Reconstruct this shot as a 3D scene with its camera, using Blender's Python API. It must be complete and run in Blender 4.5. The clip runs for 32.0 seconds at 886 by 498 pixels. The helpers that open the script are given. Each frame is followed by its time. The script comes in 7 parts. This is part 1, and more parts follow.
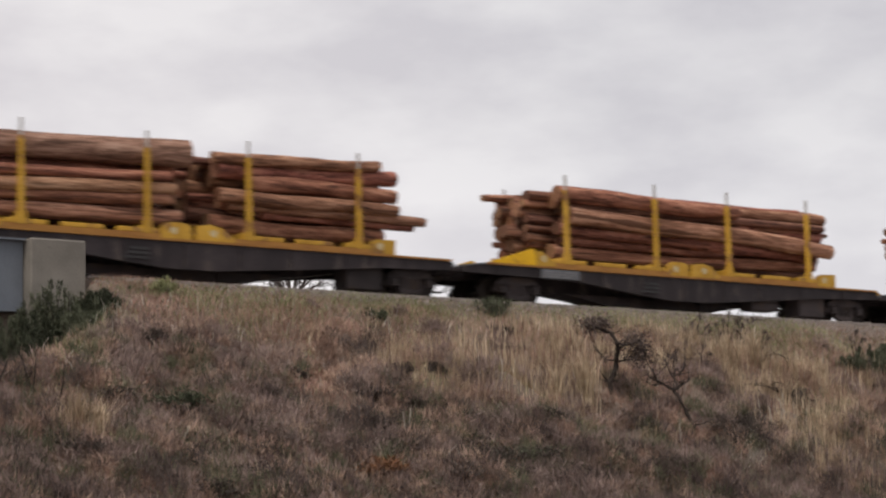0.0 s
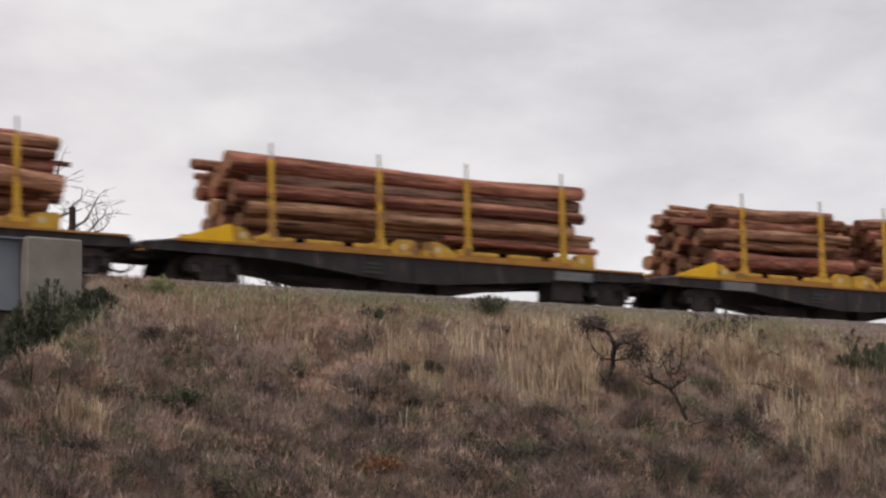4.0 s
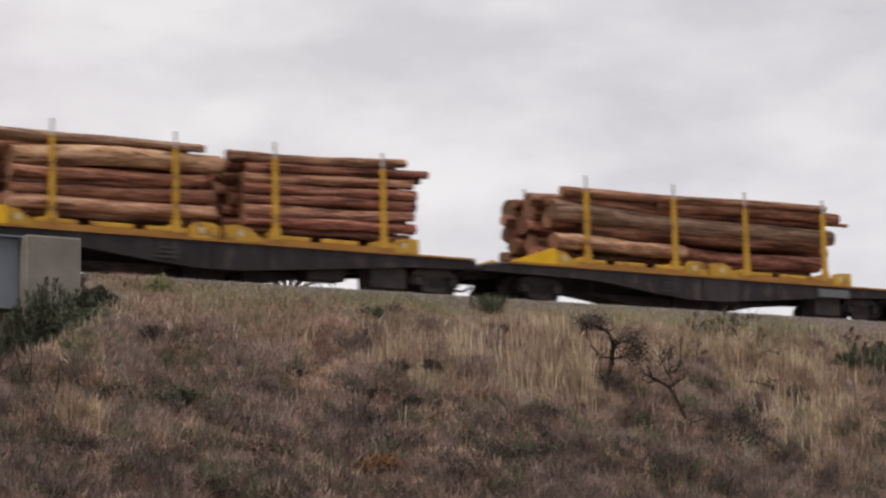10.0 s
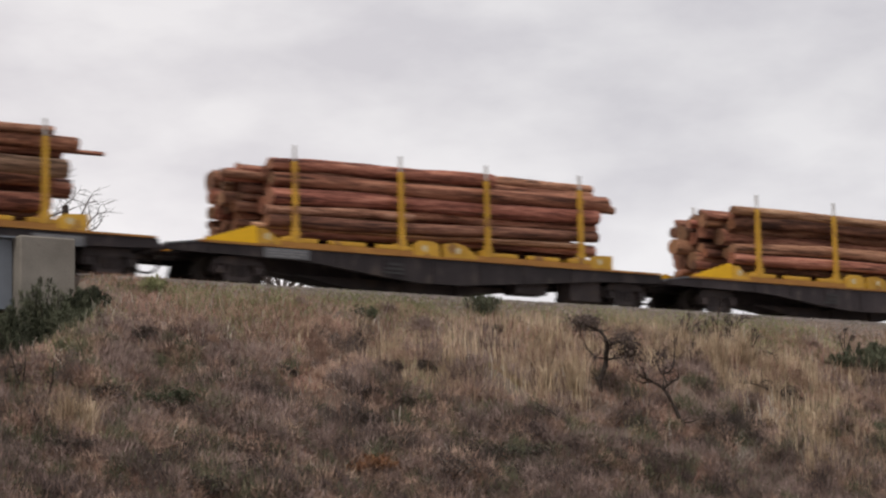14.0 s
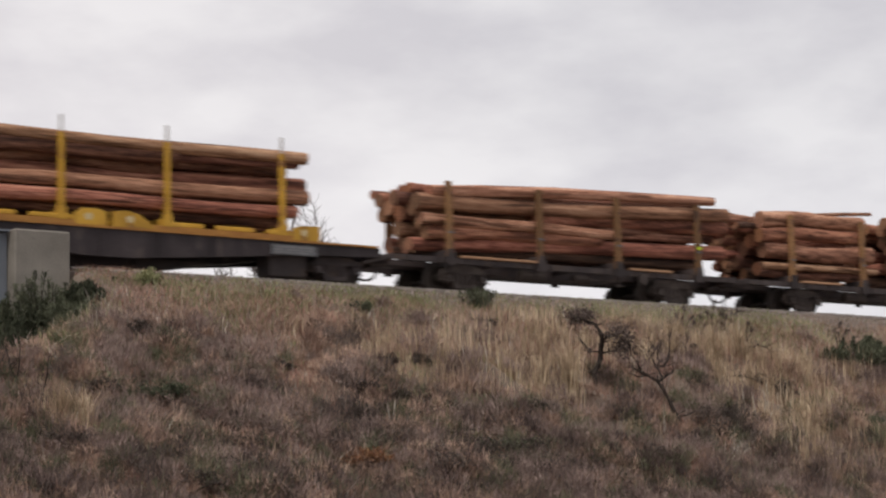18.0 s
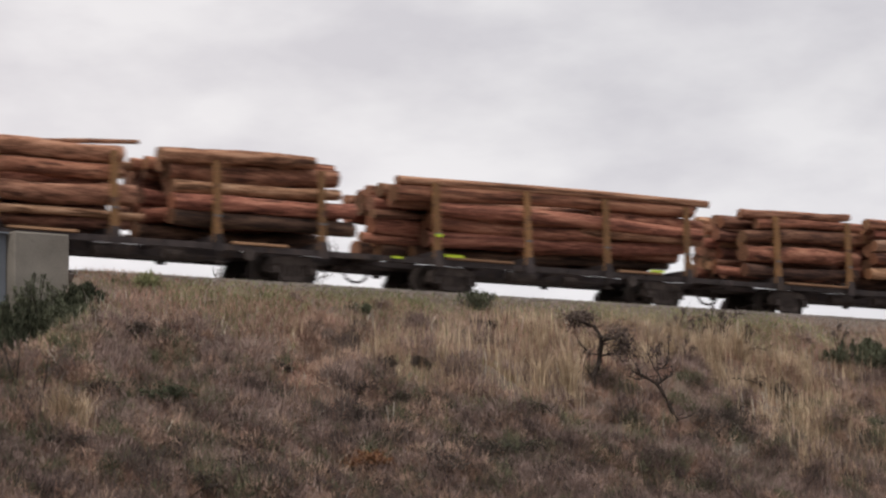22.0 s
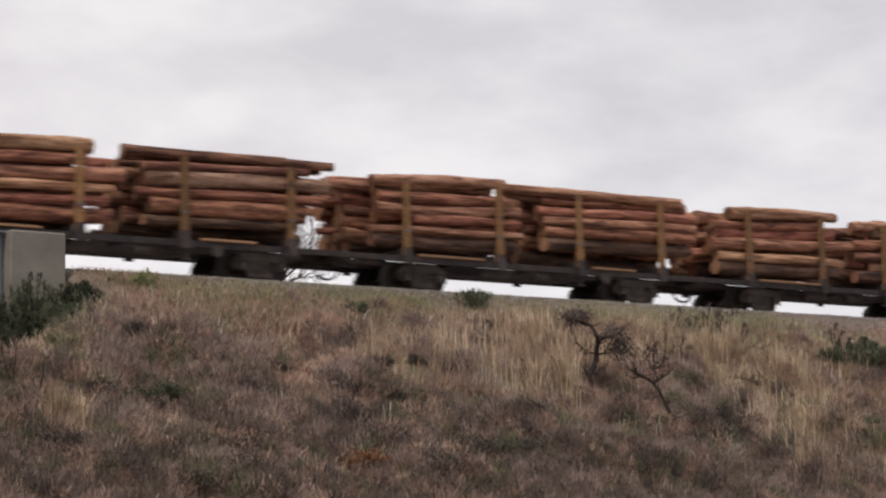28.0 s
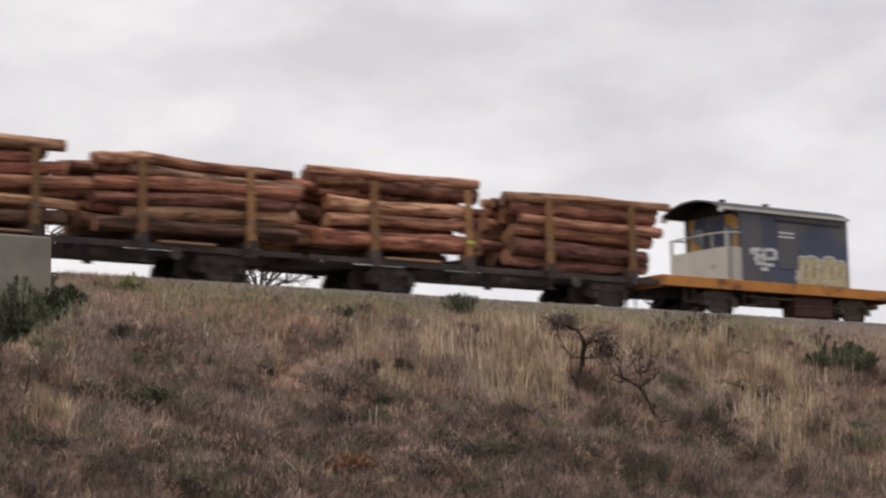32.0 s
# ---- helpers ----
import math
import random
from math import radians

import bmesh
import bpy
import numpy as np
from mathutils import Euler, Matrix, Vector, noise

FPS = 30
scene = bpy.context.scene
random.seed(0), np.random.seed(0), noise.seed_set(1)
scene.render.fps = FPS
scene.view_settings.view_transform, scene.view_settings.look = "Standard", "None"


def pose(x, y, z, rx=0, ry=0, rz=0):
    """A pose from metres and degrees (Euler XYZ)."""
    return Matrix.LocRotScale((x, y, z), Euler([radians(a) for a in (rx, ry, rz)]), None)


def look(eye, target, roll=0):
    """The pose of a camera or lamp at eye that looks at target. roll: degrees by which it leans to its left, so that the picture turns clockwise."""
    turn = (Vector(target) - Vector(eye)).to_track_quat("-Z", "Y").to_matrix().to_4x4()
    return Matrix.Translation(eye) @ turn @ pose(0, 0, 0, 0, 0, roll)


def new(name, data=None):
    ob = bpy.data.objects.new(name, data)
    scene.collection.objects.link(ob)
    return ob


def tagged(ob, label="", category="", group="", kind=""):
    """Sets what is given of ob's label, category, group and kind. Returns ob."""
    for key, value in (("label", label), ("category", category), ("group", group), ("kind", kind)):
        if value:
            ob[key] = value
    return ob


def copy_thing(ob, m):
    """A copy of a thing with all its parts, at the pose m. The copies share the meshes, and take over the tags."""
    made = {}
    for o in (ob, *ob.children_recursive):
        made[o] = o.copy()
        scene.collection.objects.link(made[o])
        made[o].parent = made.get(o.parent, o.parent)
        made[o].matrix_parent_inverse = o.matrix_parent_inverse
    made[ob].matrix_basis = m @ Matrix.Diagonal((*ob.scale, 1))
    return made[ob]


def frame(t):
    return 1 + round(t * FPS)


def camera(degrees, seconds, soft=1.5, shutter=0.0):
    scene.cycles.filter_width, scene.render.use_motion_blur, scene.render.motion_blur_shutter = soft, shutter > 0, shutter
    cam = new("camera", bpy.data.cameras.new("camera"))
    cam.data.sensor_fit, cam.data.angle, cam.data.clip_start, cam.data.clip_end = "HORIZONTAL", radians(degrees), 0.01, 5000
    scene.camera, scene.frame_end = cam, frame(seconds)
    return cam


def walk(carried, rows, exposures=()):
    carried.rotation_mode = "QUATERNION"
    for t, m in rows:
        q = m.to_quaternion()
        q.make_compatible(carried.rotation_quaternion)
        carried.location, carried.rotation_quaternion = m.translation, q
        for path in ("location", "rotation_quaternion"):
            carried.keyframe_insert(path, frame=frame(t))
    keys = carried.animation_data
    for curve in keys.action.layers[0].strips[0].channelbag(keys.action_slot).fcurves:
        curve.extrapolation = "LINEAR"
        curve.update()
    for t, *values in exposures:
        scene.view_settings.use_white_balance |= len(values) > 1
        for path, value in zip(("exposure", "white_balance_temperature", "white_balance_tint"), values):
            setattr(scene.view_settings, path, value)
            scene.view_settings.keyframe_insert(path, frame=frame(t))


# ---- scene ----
cam = camera(23.23, 32.0, soft=2.3, shutter=0.9)
EYE = (0.0, 0.0, 1.6)


def aim(pan, tilt):
    """The camera on its tripod: degrees of pan to the right of the first aim and of tilt above it."""
    return pose(*EYE, 97.81 + tilt, 0, -36.73 - pan) @ pose(0, 0, 0, 0, 0, -1.389)


walk(cam, [
    (0, aim(-0.136, 0.054)), (0.5, aim(-0.136, 0.054)), (1, aim(-0.109, 0.049)), (1.5, aim(-0.092, 0.044)), (2, aim(-0.044, 0.028)),
    (2.5, aim(-0.041, 0.028)), (3, aim(-0.066, 0.027)), (3.5, aim(-0.044, 0.025)), (5.5, aim(-0.069, 0.002)), (6, aim(-0.066, -0.021)),
    (6.5, aim(0.000, -0.000)), (7, aim(-0.022, 0.001)), (7.5, aim(-0.022, 0.001)), (8, aim(0.000, -0.000)), (8.5, aim(-0.024, -0.041)),
    (9, aim(0.000, -0.000)), (9.5, aim(-0.025, -0.020)), (10, aim(-0.021, -0.022)), (10.5, aim(0.021, -0.023)), (11, aim(0.023, -0.023)),
    (11.5, aim(0.023, -0.023)), (12, aim(0.042, -0.026)), (12.5, aim(0.091, -0.025)), (13, aim(0.116, -0.026)), (13.5, aim(0.116, -0.021)),
    (14, aim(0.138, -0.009)), (14.5, aim(0.158, -0.051)), (16.5, aim(0.229, -0.165)), (17, aim(0.251, -0.190)), (17.5, aim(0.271, -0.188)),
    (18, aim(0.271, -0.186)), (18.5, aim(0.271, -0.173)), (19, aim(0.294, -0.150)), (19.5, aim(0.292, -0.149)), (20, aim(0.275, -0.146)),
    (20.5, aim(0.295, -0.105)), (21, aim(0.319, -0.096)), (21.5, aim(0.275, -0.143)), (22, aim(0.295, -0.118)), (22.5, aim(0.253, -0.142)),
    (23, aim(0.272, -0.145)), (23.5, aim(0.272, -0.127)), (24, aim(0.294, -0.144)), (24.5, aim(0.273, -0.145)), (25, aim(0.323, -0.146)),
    (25.5, aim(0.364, -0.124)), (27.5, aim(0.386, -0.166)), (28, aim(0.385, -0.153)), (28.5, aim(0.388, -0.151)), (29, aim(0.410, -0.154)),
    (29.5, aim(0.446, -0.150)), (30, aim(0.469, -0.127)), (30.5, aim(0.508, -0.090)), (31, aim(0.661, -0.075)), (31.5, aim(0.710, -0.051)),
    (32, aim(0.756, -0.051)),
], exposures=[(0, -0.04), (12, -0.01), (24, 0.02), (32, 0.05)])

# ---- world, sun, exposure ----
SUN_ELEVATION, SUN_AZIMUTH = 56.0, -112.0  # degrees; azimuth clockwise from +y
world = bpy.data.worlds.new("overcast_sky")
scene.world = world
world.use_nodes = True
wn, wl = world.node_tree.nodes, world.node_tree.links
wn.clear()
w_out = wn.new("ShaderNodeOutputWorld")
w_bg = wn.new("ShaderNodeBackground")
w_sky = wn.new("ShaderNodeTexSky")
w_sky.sky_type, w_sky.sun_disc = "NISHITA", False
w_sky.sun_elevation, w_sky.sun_rotation = radians(SUN_ELEVATION), radians(SUN_AZIMUTH)
w_tc = wn.new("ShaderNodeTexCoord")
w_map = wn.new("ShaderNodeMapping")
w_map.inputs["Rotation"].default_value = (0.0, radians(12), radians(-53))
w_map.inputs["Scale"].default_value = (1.0, 1.0, 2.4)
w_noise = wn.new("ShaderNodeTexNoise")
w_noise.inputs["Scale"].default_value = 11.0
w_noise.inputs["Detail"].default_value = 5.0
w_noise.inputs["Roughness"].default_value = 0.5
w_noise.inputs["Distortion"].default_value = 0.0
w_ramp = wn.new("ShaderNodeValToRGB")
w_ramp.color_ramp.elements[0].position, w_ramp.color_ramp.elements[1].position = 0.36, 0.66
w_ramp.color_ramp.elements[0].color = (0.66, 0.642, 0.68, 1)
w_ramp.color_ramp.elements[1].color = (0.83, 0.812, 0.83, 1)
w_mul = wn.new("ShaderNodeVectorMath")
w_mul.operation = "SCALE"
w_mul.inputs["Scale"].default_value = 0.035
w_mix = wn.new("ShaderNodeMixRGB")
w_mix.inputs["Fac"].default_value = 0.93
# the cloud is brighter and a little warmer round the veiled sun
w_dot = wn.new("ShaderNodeVectorMath")
w_dot.operation = "DOT_PRODUCT"
w_dot.inputs[1].default_value = (math.sin(radians(12)), math.cos(radians(12)), 0.02)
w_glow = wn.new("ShaderNodeMapRange")
w_glow.inputs["From Min"].default_value, w_glow.inputs["From Max"].default_value = 0.86, 1.0
w_glow.inputs["To Min"].default_value, w_glow.inputs["To Max"].default_value = 0.0, 1.0
w_warm = wn.new("ShaderNodeMixRGB")
w_warm.blend_type = "ADD"
w_warm.inputs["Color2"].default_value = (0.13, 0.108, 0.095, 1)
w_norm = wn.new("ShaderNodeVectorMath")
w_norm.operation = "NORMALIZE"
wl.new(w_tc.outputs["Generated"], w_map.inputs["Vector"])
wl.new(w_map.outputs["Vector"], w_noise.inputs["Vector"])
wl.new(w_noise.outputs["Fac"], w_ramp.inputs["Fac"])
wl.new(w_sky.outputs["Color"], w_mul.inputs[0])
wl.new(w_mul.outputs["Vector"], w_mix.inputs["Color1"])
wl.new(w_ramp.outputs["Color"], w_mix.inputs["Color2"])
wl.new(w_tc.outputs["Generated"], w_norm.inputs[0])
wl.new(w_norm.outputs["Vector"], w_dot.inputs[0])
wl.new(w_dot.outputs["Value"], w_glow.inputs["Value"])
wl.new(w_glow.outputs["Result"], w_warm.inputs["Fac"])
wl.new(w_mix.outputs["Color"], w_warm.inputs["Color1"])
# thinner cloud low over the horizon
w_sep = wn.new("ShaderNodeSeparateXYZ")
w_low = wn.new("ShaderNodeMapRange")
w_low.inputs["From Min"].default_value, w_low.inputs["From Max"].default_value = 0.10, 0.20
w_low.inputs["To Min"].default_value, w_low.inputs["To Max"].default_value = 1.0, 0.0
w_band = wn.new("ShaderNodeMixRGB")
w_band.blend_type = "ADD"
w_band.inputs["Color2"].default_value = (0.13, 0.126, 0.122, 1)
wl.new(w_norm.outputs["Vector"], w_sep.inputs[0])
wl.new(w_sep.outputs["Z"], w_low.inputs["Value"])
wl.new(w_low.outputs["Result"], w_band.inputs["Fac"])
wl.new(w_warm.outputs["Color"], w_band.inputs["Color1"])
wl.new(w_band.outputs["Color"], w_bg.inputs["Color"])
w_bg.inputs["Strength"].default_value = 1.0
wl.new(w_bg.outputs["Background"], w_out.inputs["Surface"])

sun_data = bpy.data.lights.new("sun", "SUN")
sun_data.energy, sun_data.angle, sun_data.color = 2.0, radians(26), (1.0, 0.91, 0.82)
sun = new("sun", sun_data)
_az, _el = radians(SUN_AZIMUTH), radians(SUN_ELEVATION)
sun.matrix_world = look((0, 0, 60), (-math.sin(_az) * math.cos(_el), -math.cos(_az) * math.cos(_el), 60 - math.sin(_el)))


# ---- materials ----
def material(name, colours, scale=4.0, rough=0.75, bump=0.15, fine=40.0, metal=0.0, stretch=(1, 1, 1), spread=(0.3, 0.7), vary=0.0, island=False, spots=None, hue=0.0, other=None, spec=0.3):
    """Two scales of noise between colours (dark to light), fine relief, and a brightness that differs from piece to piece.
    spots: a colour, a scale and a threshold of patches of dirt, rust or lichen."""
    m = bpy.data.materials.new(name)
    m.use_nodes = True
    n, l = m.node_tree.nodes, m.node_tree.links
    b = n["Principled BSDF"]
    tc = n.new("ShaderNodeTexCoord")
    mp = n.new("ShaderNodeMapping")
    mp.inputs["Scale"].default_value = stretch
    l.new(tc.outputs["Object"], mp.inputs["Vector"])
    big, small = n.new("ShaderNodeTexNoise"), n.new("ShaderNodeTexNoise")
    big.inputs["Scale"].default_value, big.inputs["Detail"].default_value = scale, 5
    small.inputs["Scale"].default_value, small.inputs["Detail"].default_value = fine, 4
    info = n.new("ShaderNodeObjectInfo")
    shift = n.new("ShaderNodeVectorMath")
    shift.operation = "SCALE"
    shift.inputs["Scale"].default_value = 30.0
    add = n.new("ShaderNodeVectorMath")
    comb = n.new("ShaderNodeCombineXYZ")
    for axis in "XYZ":
        l.new(info.outputs["Random"], comb.inputs[axis])
    l.new(comb.outputs["Vector"], shift.inputs[0])
    l.new(mp.outputs["Vector"], add.inputs[0])
    l.new(shift.outputs["Vector"], add.inputs[1])
    for tex in (big, small):
        l.new(add.outputs["Vector"], tex.inputs["Vector"])
    mixf = n.new("ShaderNodeMath")
    mixf.operation = "MULTIPLY_ADD"
    mixf.inputs[1].default_value, mixf.inputs[2].default_value = 0.4, 0.0
    l.new(small.outputs["Fac"], mixf.inputs[0])
    sumf = n.new("ShaderNodeMath")
    sumf.operation = "MULTIPLY_ADD"
    sumf.inputs[1].default_value = 0.6
    l.new(big.outputs["Fac"], sumf.inputs[0])
    l.new(mixf.outputs["Value"], sumf.inputs[2])
    ramp = n.new("ShaderNodeValToRGB")
    e = ramp.color_ramp.elements
    while len(e) < len(colours):
        e.new(0.5)
    for i, c in enumerate(colours):
        e[i].position = spread[0] + (spread[1] - spread[0]) * i / max(1, len(colours) - 1)
        e[i].color = (*c, 1)
    l.new(sumf.outputs["Value"], ramp.inputs["Fac"])
    colour = ramp.outputs["Color"]
    if spots:
        sp = n.new("ShaderNodeTexNoise")
        sp.inputs["Scale"].default_value, sp.inputs["Detail"].default_value = spots[1], 6
        l.new(add.outputs["Vector"], sp.inputs["Vector"])
        edge = n.new("ShaderNodeMapRange")
        edge.inputs["From Min"].default_value, edge.inputs["From Max"].default_value = spots[2], spots[2] + 0.08
        l.new(sp.outputs["Fac"], edge.inputs["Value"])
        mx = n.new("ShaderNodeMixRGB")
        mx.inputs["Color2"].default_value = (*spots[0], 1)
        l.new(edge.outputs["Result"], mx.inputs["Fac"])
        l.new(colour, mx.inputs["Color1"])
        colour = mx.outputs["Color"]
    if other:
        pick = n.new("ShaderNodeMath")
        pick.operation = "MULTIPLY"
        pick.inputs[1].default_value = 7.7
        frac = n.new("ShaderNodeMath")
        frac.operation = "FRACT"
        l.new(info.outputs["Random"], pick.inputs[0])
        l.new(pick.outputs["Value"], frac.inputs[0])
        soft = n.new("ShaderNodeMapRange")
        soft.inputs["From Min"].default_value, soft.inputs["From Max"].default_value = 0.45, 0.85
        soft.inputs["To Max"].default_value = 0.85
        l.new(frac.outputs["Value"], soft.inputs["Value"])
        tone = n.new("ShaderNodeMixRGB")
        tone.blend_type = "MULTIPLY"
        tone.inputs["Color2"].default_value = (*other, 1)
        l.new(soft.outputs["Result"], tone.inputs["Fac"])
        l.new(colour, tone.inputs["Color1"])
        colour = tone.outputs["Color"]
    if vary:
        source = info.outputs["Random"]
        if island:
            geo = n.new("ShaderNodeNewGeometry")
            source = geo.outputs["Random Per Island"]
        val = n.new("ShaderNodeMapRange")
        val.inputs["To Min"].default_value, val.inputs["To Max"].default_value = 1 - vary, 1 + vary
        l.new(source, val.inputs["Value"])
        hsv = n.new("ShaderNodeHueSaturation")
        l.new(val.outputs["Result"], hsv.inputs["Value"])
        if hue:
            hv = n.new("ShaderNodeMapRange")
            hv.inputs["To Min"].default_value, hv.inputs["To Max"].default_value = 0.5 - hue, 0.5 + hue
            scr = n.new("ShaderNodeMath")
            scr.operation = "FRACT"
            mul7 = n.new("ShaderNodeMath")
            mul7.operation = "MULTIPLY"
            mul7.inputs[1].default_value = 17.3
            l.new(source, mul7.inputs[0])
            l.new(mul7.outputs["Value"], scr.inputs[0])
            l.new(scr.outputs["Value"], hv.inputs["Value"])
            l.new(hv.outputs["Result"], hsv.inputs["Hue"])
        l.new(colour, hsv.inputs["Color"])
        colour = hsv.outputs["Color"]
    l.new(colour, b.inputs["Base Color"])
    rr = n.new("ShaderNodeMapRange")
    rr.inputs["To Min"].default_value, rr.inputs["To Max"].default_value = max(0.05, rough - 0.12), min(1, rough + 0.12)
    l.new(small.outputs["Fac"], rr.inputs["Value"])
    l.new(rr.outputs["Result"], b.inputs["Roughness"])
    b.inputs["Metallic"].default_value = metal
    b.inputs["Specular IOR Level"].default_value = spec
    if bump:
        bp = n.new("ShaderNodeBump")
        bp.inputs["Strength"].default_value, bp.inputs["Distance"].default_value = bump, 0.02
        l.new(sumf.outputs["Value"], bp.inputs["Height"])
        l.new(bp.outputs["Normal"], b.inputs["Normal"])
    return m


M_SOIL = material("soil", [(0.085, 0.065, 0.052), (0.15, 0.116, 0.093), (0.225, 0.18, 0.145)], 0.9, 0.95, 0.6, 14)
M_BALLAST = material("ballast", [(0.178, 0.152, 0.139), (0.272, 0.236, 0.214), (0.37, 0.326, 0.292)], 3.0, 0.95, 0.5, 22, vary=0.16, island=True)
M_RAIL = material("rail_steel", [(0.10, 0.06, 0.045), (0.17, 0.10, 0.07)], 6, 0.6, 0.2, metal=0.3)
M_SLEEPER = material("sleeper_concrete", [(0.22, 0.21, 0.20), (0.34, 0.32, 0.30)], 5, 0.9, 0.3)
M_CONCRETE = material("weathered_concrete", [(0.145, 0.132, 0.115), (0.205, 0.188, 0.163), (0.26, 0.24, 0.208)], 1.6, 0.9, 0.25, 30, spots=((0.10, 0.092, 0.082), 2.3, 0.69))
M_GIRDER = material("girder_paint", [(0.135, 0.15, 0.175), (0.195, 0.215, 0.245)], 1.2, 0.6, 0.1, spots=((0.09, 0.078, 0.072), 3.0, 0.66))
M_YELLOW = material("worn_yellow_paint", [(0.34, 0.185, 0.025), (0.51, 0.288, 0.034), (0.61, 0.37, 0.055)], 2.2, 0.6, 0.08, 30, vary=0.12, spots=((0.24, 0.12, 0.045), 2.6, 0.56))
M_RAMP = material("bright_yellow_paint", [(0.60, 0.335, 0.007), (0.75, 0.43, 0.009), (0.82, 0.485, 0.013)], 2.0, 0.55, 0.05, 30, spots=((0.42, 0.21, 0.03), 3.0, 0.66))
M_STICKER = material("faded_sticker", [(0.46, 0.37, 0.20), (0.62, 0.54, 0.36)], 9, 0.6, 0.0)
M_OCHRE = material("rusty_ochre_paint", [(0.11, 0.058, 0.030), (0.215, 0.115, 0.050), (0.31, 0.17, 0.070)], 4.0, 0.75, 0.15, 30, vary=0.35, spots=((0.10, 0.054, 0.036), 4.0, 0.56))
M_EDGE = material("rusty_orange_edge", [(0.24, 0.10, 0.03), (0.46, 0.23, 0.05)], 2.0, 0.65, 0.1, 24)
M_DARK = material("dark_wagon_steel", [(0.0146, 0.0117, 0.0127), (0.0269, 0.0207, 0.0226), (0.056, 0.0445, 0.0462)], 1.2, 0.71, 0.15, 20, vary=0.2, stretch=(1.6, 1.6, 0.7), spots=((0.065, 0.05, 0.046), 2.4, 0.57), spec=0.34)
M_BLACK = material("sooty_wagon_steel", [(0.0257, 0.0202, 0.0205), (0.0432, 0.0338, 0.0337), (0.081, 0.0624, 0.0568)], 2.2, 0.72, 0.2, 24, vary=0.35, spots=((0.06, 0.042, 0.034), 2.6, 0.56), spec=0.34)
M_BOGIE = material("greasy_bogie_iron", [(0.0286, 0.0231, 0.0219), (0.0598, 0.0481, 0.0438), (0.117, 0.0938, 0.0825)], 5, 0.75, 0.2, 40, spec=0.2)
M_WHEEL = material("wheel_steel", [(0.026, 0.0213, 0.0194), (0.0598, 0.0475, 0.0413)], 8, 0.6, 0.1, metal=0.2, spec=0.25)
M_DUSTY = material("dusty_van_iron", [(0.048, 0.039, 0.033), (0.085, 0.069, 0.058), (0.14, 0.115, 0.095)], 5, 0.8, 0.2, 40, spec=0.25)
M_PANEL = material("grey_data_panel", [(0.095, 0.098, 0.105), (0.16, 0.165, 0.175)], 5, 0.6, 0.05)
M_FADED = material("worn_grey_lettering", [(0.025, 0.024, 0.025), (0.055, 0.053, 0.054)], 5, 0.7, 0.05)
M_LETTER = material("faded_white_paint", [(0.15, 0.15, 0.157), (0.26, 0.26, 0.265)], 9, 0.6, 0.0)
M_PIPE = material("galvanised_pipe", [(0.34, 0.32, 0.30), (0.52, 0.50, 0.47)], 6, 0.5, 0.05, metal=0.3)
# d and k: dark bark, and shade low in the stacks as bark colour
BARK_TONES = {"r": [(0.0964, 0.037, 0.025), (0.2097, 0.082, 0.0537), (0.3403, 0.142, 0.0926), (0.4762, 0.235, 0.1528)],
              "b": [(0.105, 0.048, 0.03), (0.2258, 0.107, 0.0645), (0.3518, 0.178, 0.1108), (0.483, 0.275, 0.1779)],
              "p": [(0.1545, 0.074, 0.0418), (0.309, 0.156, 0.0926), (0.4635, 0.258, 0.1611), (0.5974, 0.375, 0.2465)],
              "g": [(0.1144, 0.062, 0.0409), (0.2236, 0.127, 0.0854), (0.338, 0.204, 0.1424), (0.4576, 0.305, 0.2207)],
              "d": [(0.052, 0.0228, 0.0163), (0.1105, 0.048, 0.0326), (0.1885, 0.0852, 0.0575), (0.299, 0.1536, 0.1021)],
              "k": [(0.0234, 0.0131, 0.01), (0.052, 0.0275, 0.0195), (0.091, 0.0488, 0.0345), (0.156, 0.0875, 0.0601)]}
BARK_NAMES = {"r": "red_brown_bark", "b": "tan_brown_bark", "p": "pale_stripped_bark", "g": "greyed_bark", "d": "dark_and_shaded_bark", "k": "near_black_shaded_bark"}
M_BARK = {k: material(BARK_NAMES[k], c, 1.5, 0.88, 0.6, 9, stretch=(3.2, 0.95, 0.95), vary=0.2, hue=0.008, spread=(0.39, 0.61), spots=((c[0][0] * 0.8, c[0][1] * 0.8, c[0][2] * 0.8), 1.3, 0.57)) for k, c in BARK_TONES.items()}
M_END = material("cut_log_end", [(0.085, 0.038, 0.025), (0.20, 0.098, 0.056), (0.36, 0.20, 0.115)], 5, 0.85, 0.4, 50, vary=0.5, hue=0.01, other=(0.85, 0.66, 0.58))
M_PLANK = material("weathered_plank", [(0.22, 0.12, 0.07), (0.40, 0.24, 0.14)], 3, 0.85, 0.3, stretch=(0.2, 2, 2), vary=0.3)
M_BLUE = material("faded_blue_paint", [(0.052, 0.052, 0.064), (0.056, 0.07, 0.108), (0.072, 0.096, 0.15)], 0.7, 0.6, 0.06, spots=((0.10, 0.092, 0.094), 0.9, 0.52))
M_SLATE = material("grey_blue_primer_paint", [(0.078, 0.078, 0.092), (0.108, 0.106, 0.122)], 1.5, 0.65, 0.06)
M_BEIGE = material("beige_grey_paint", [(0.33, 0.32, 0.29), (0.46, 0.45, 0.41)], 1.8, 0.6, 0.05, spots=((0.20, 0.15, 0.11), 3.0, 0.67))
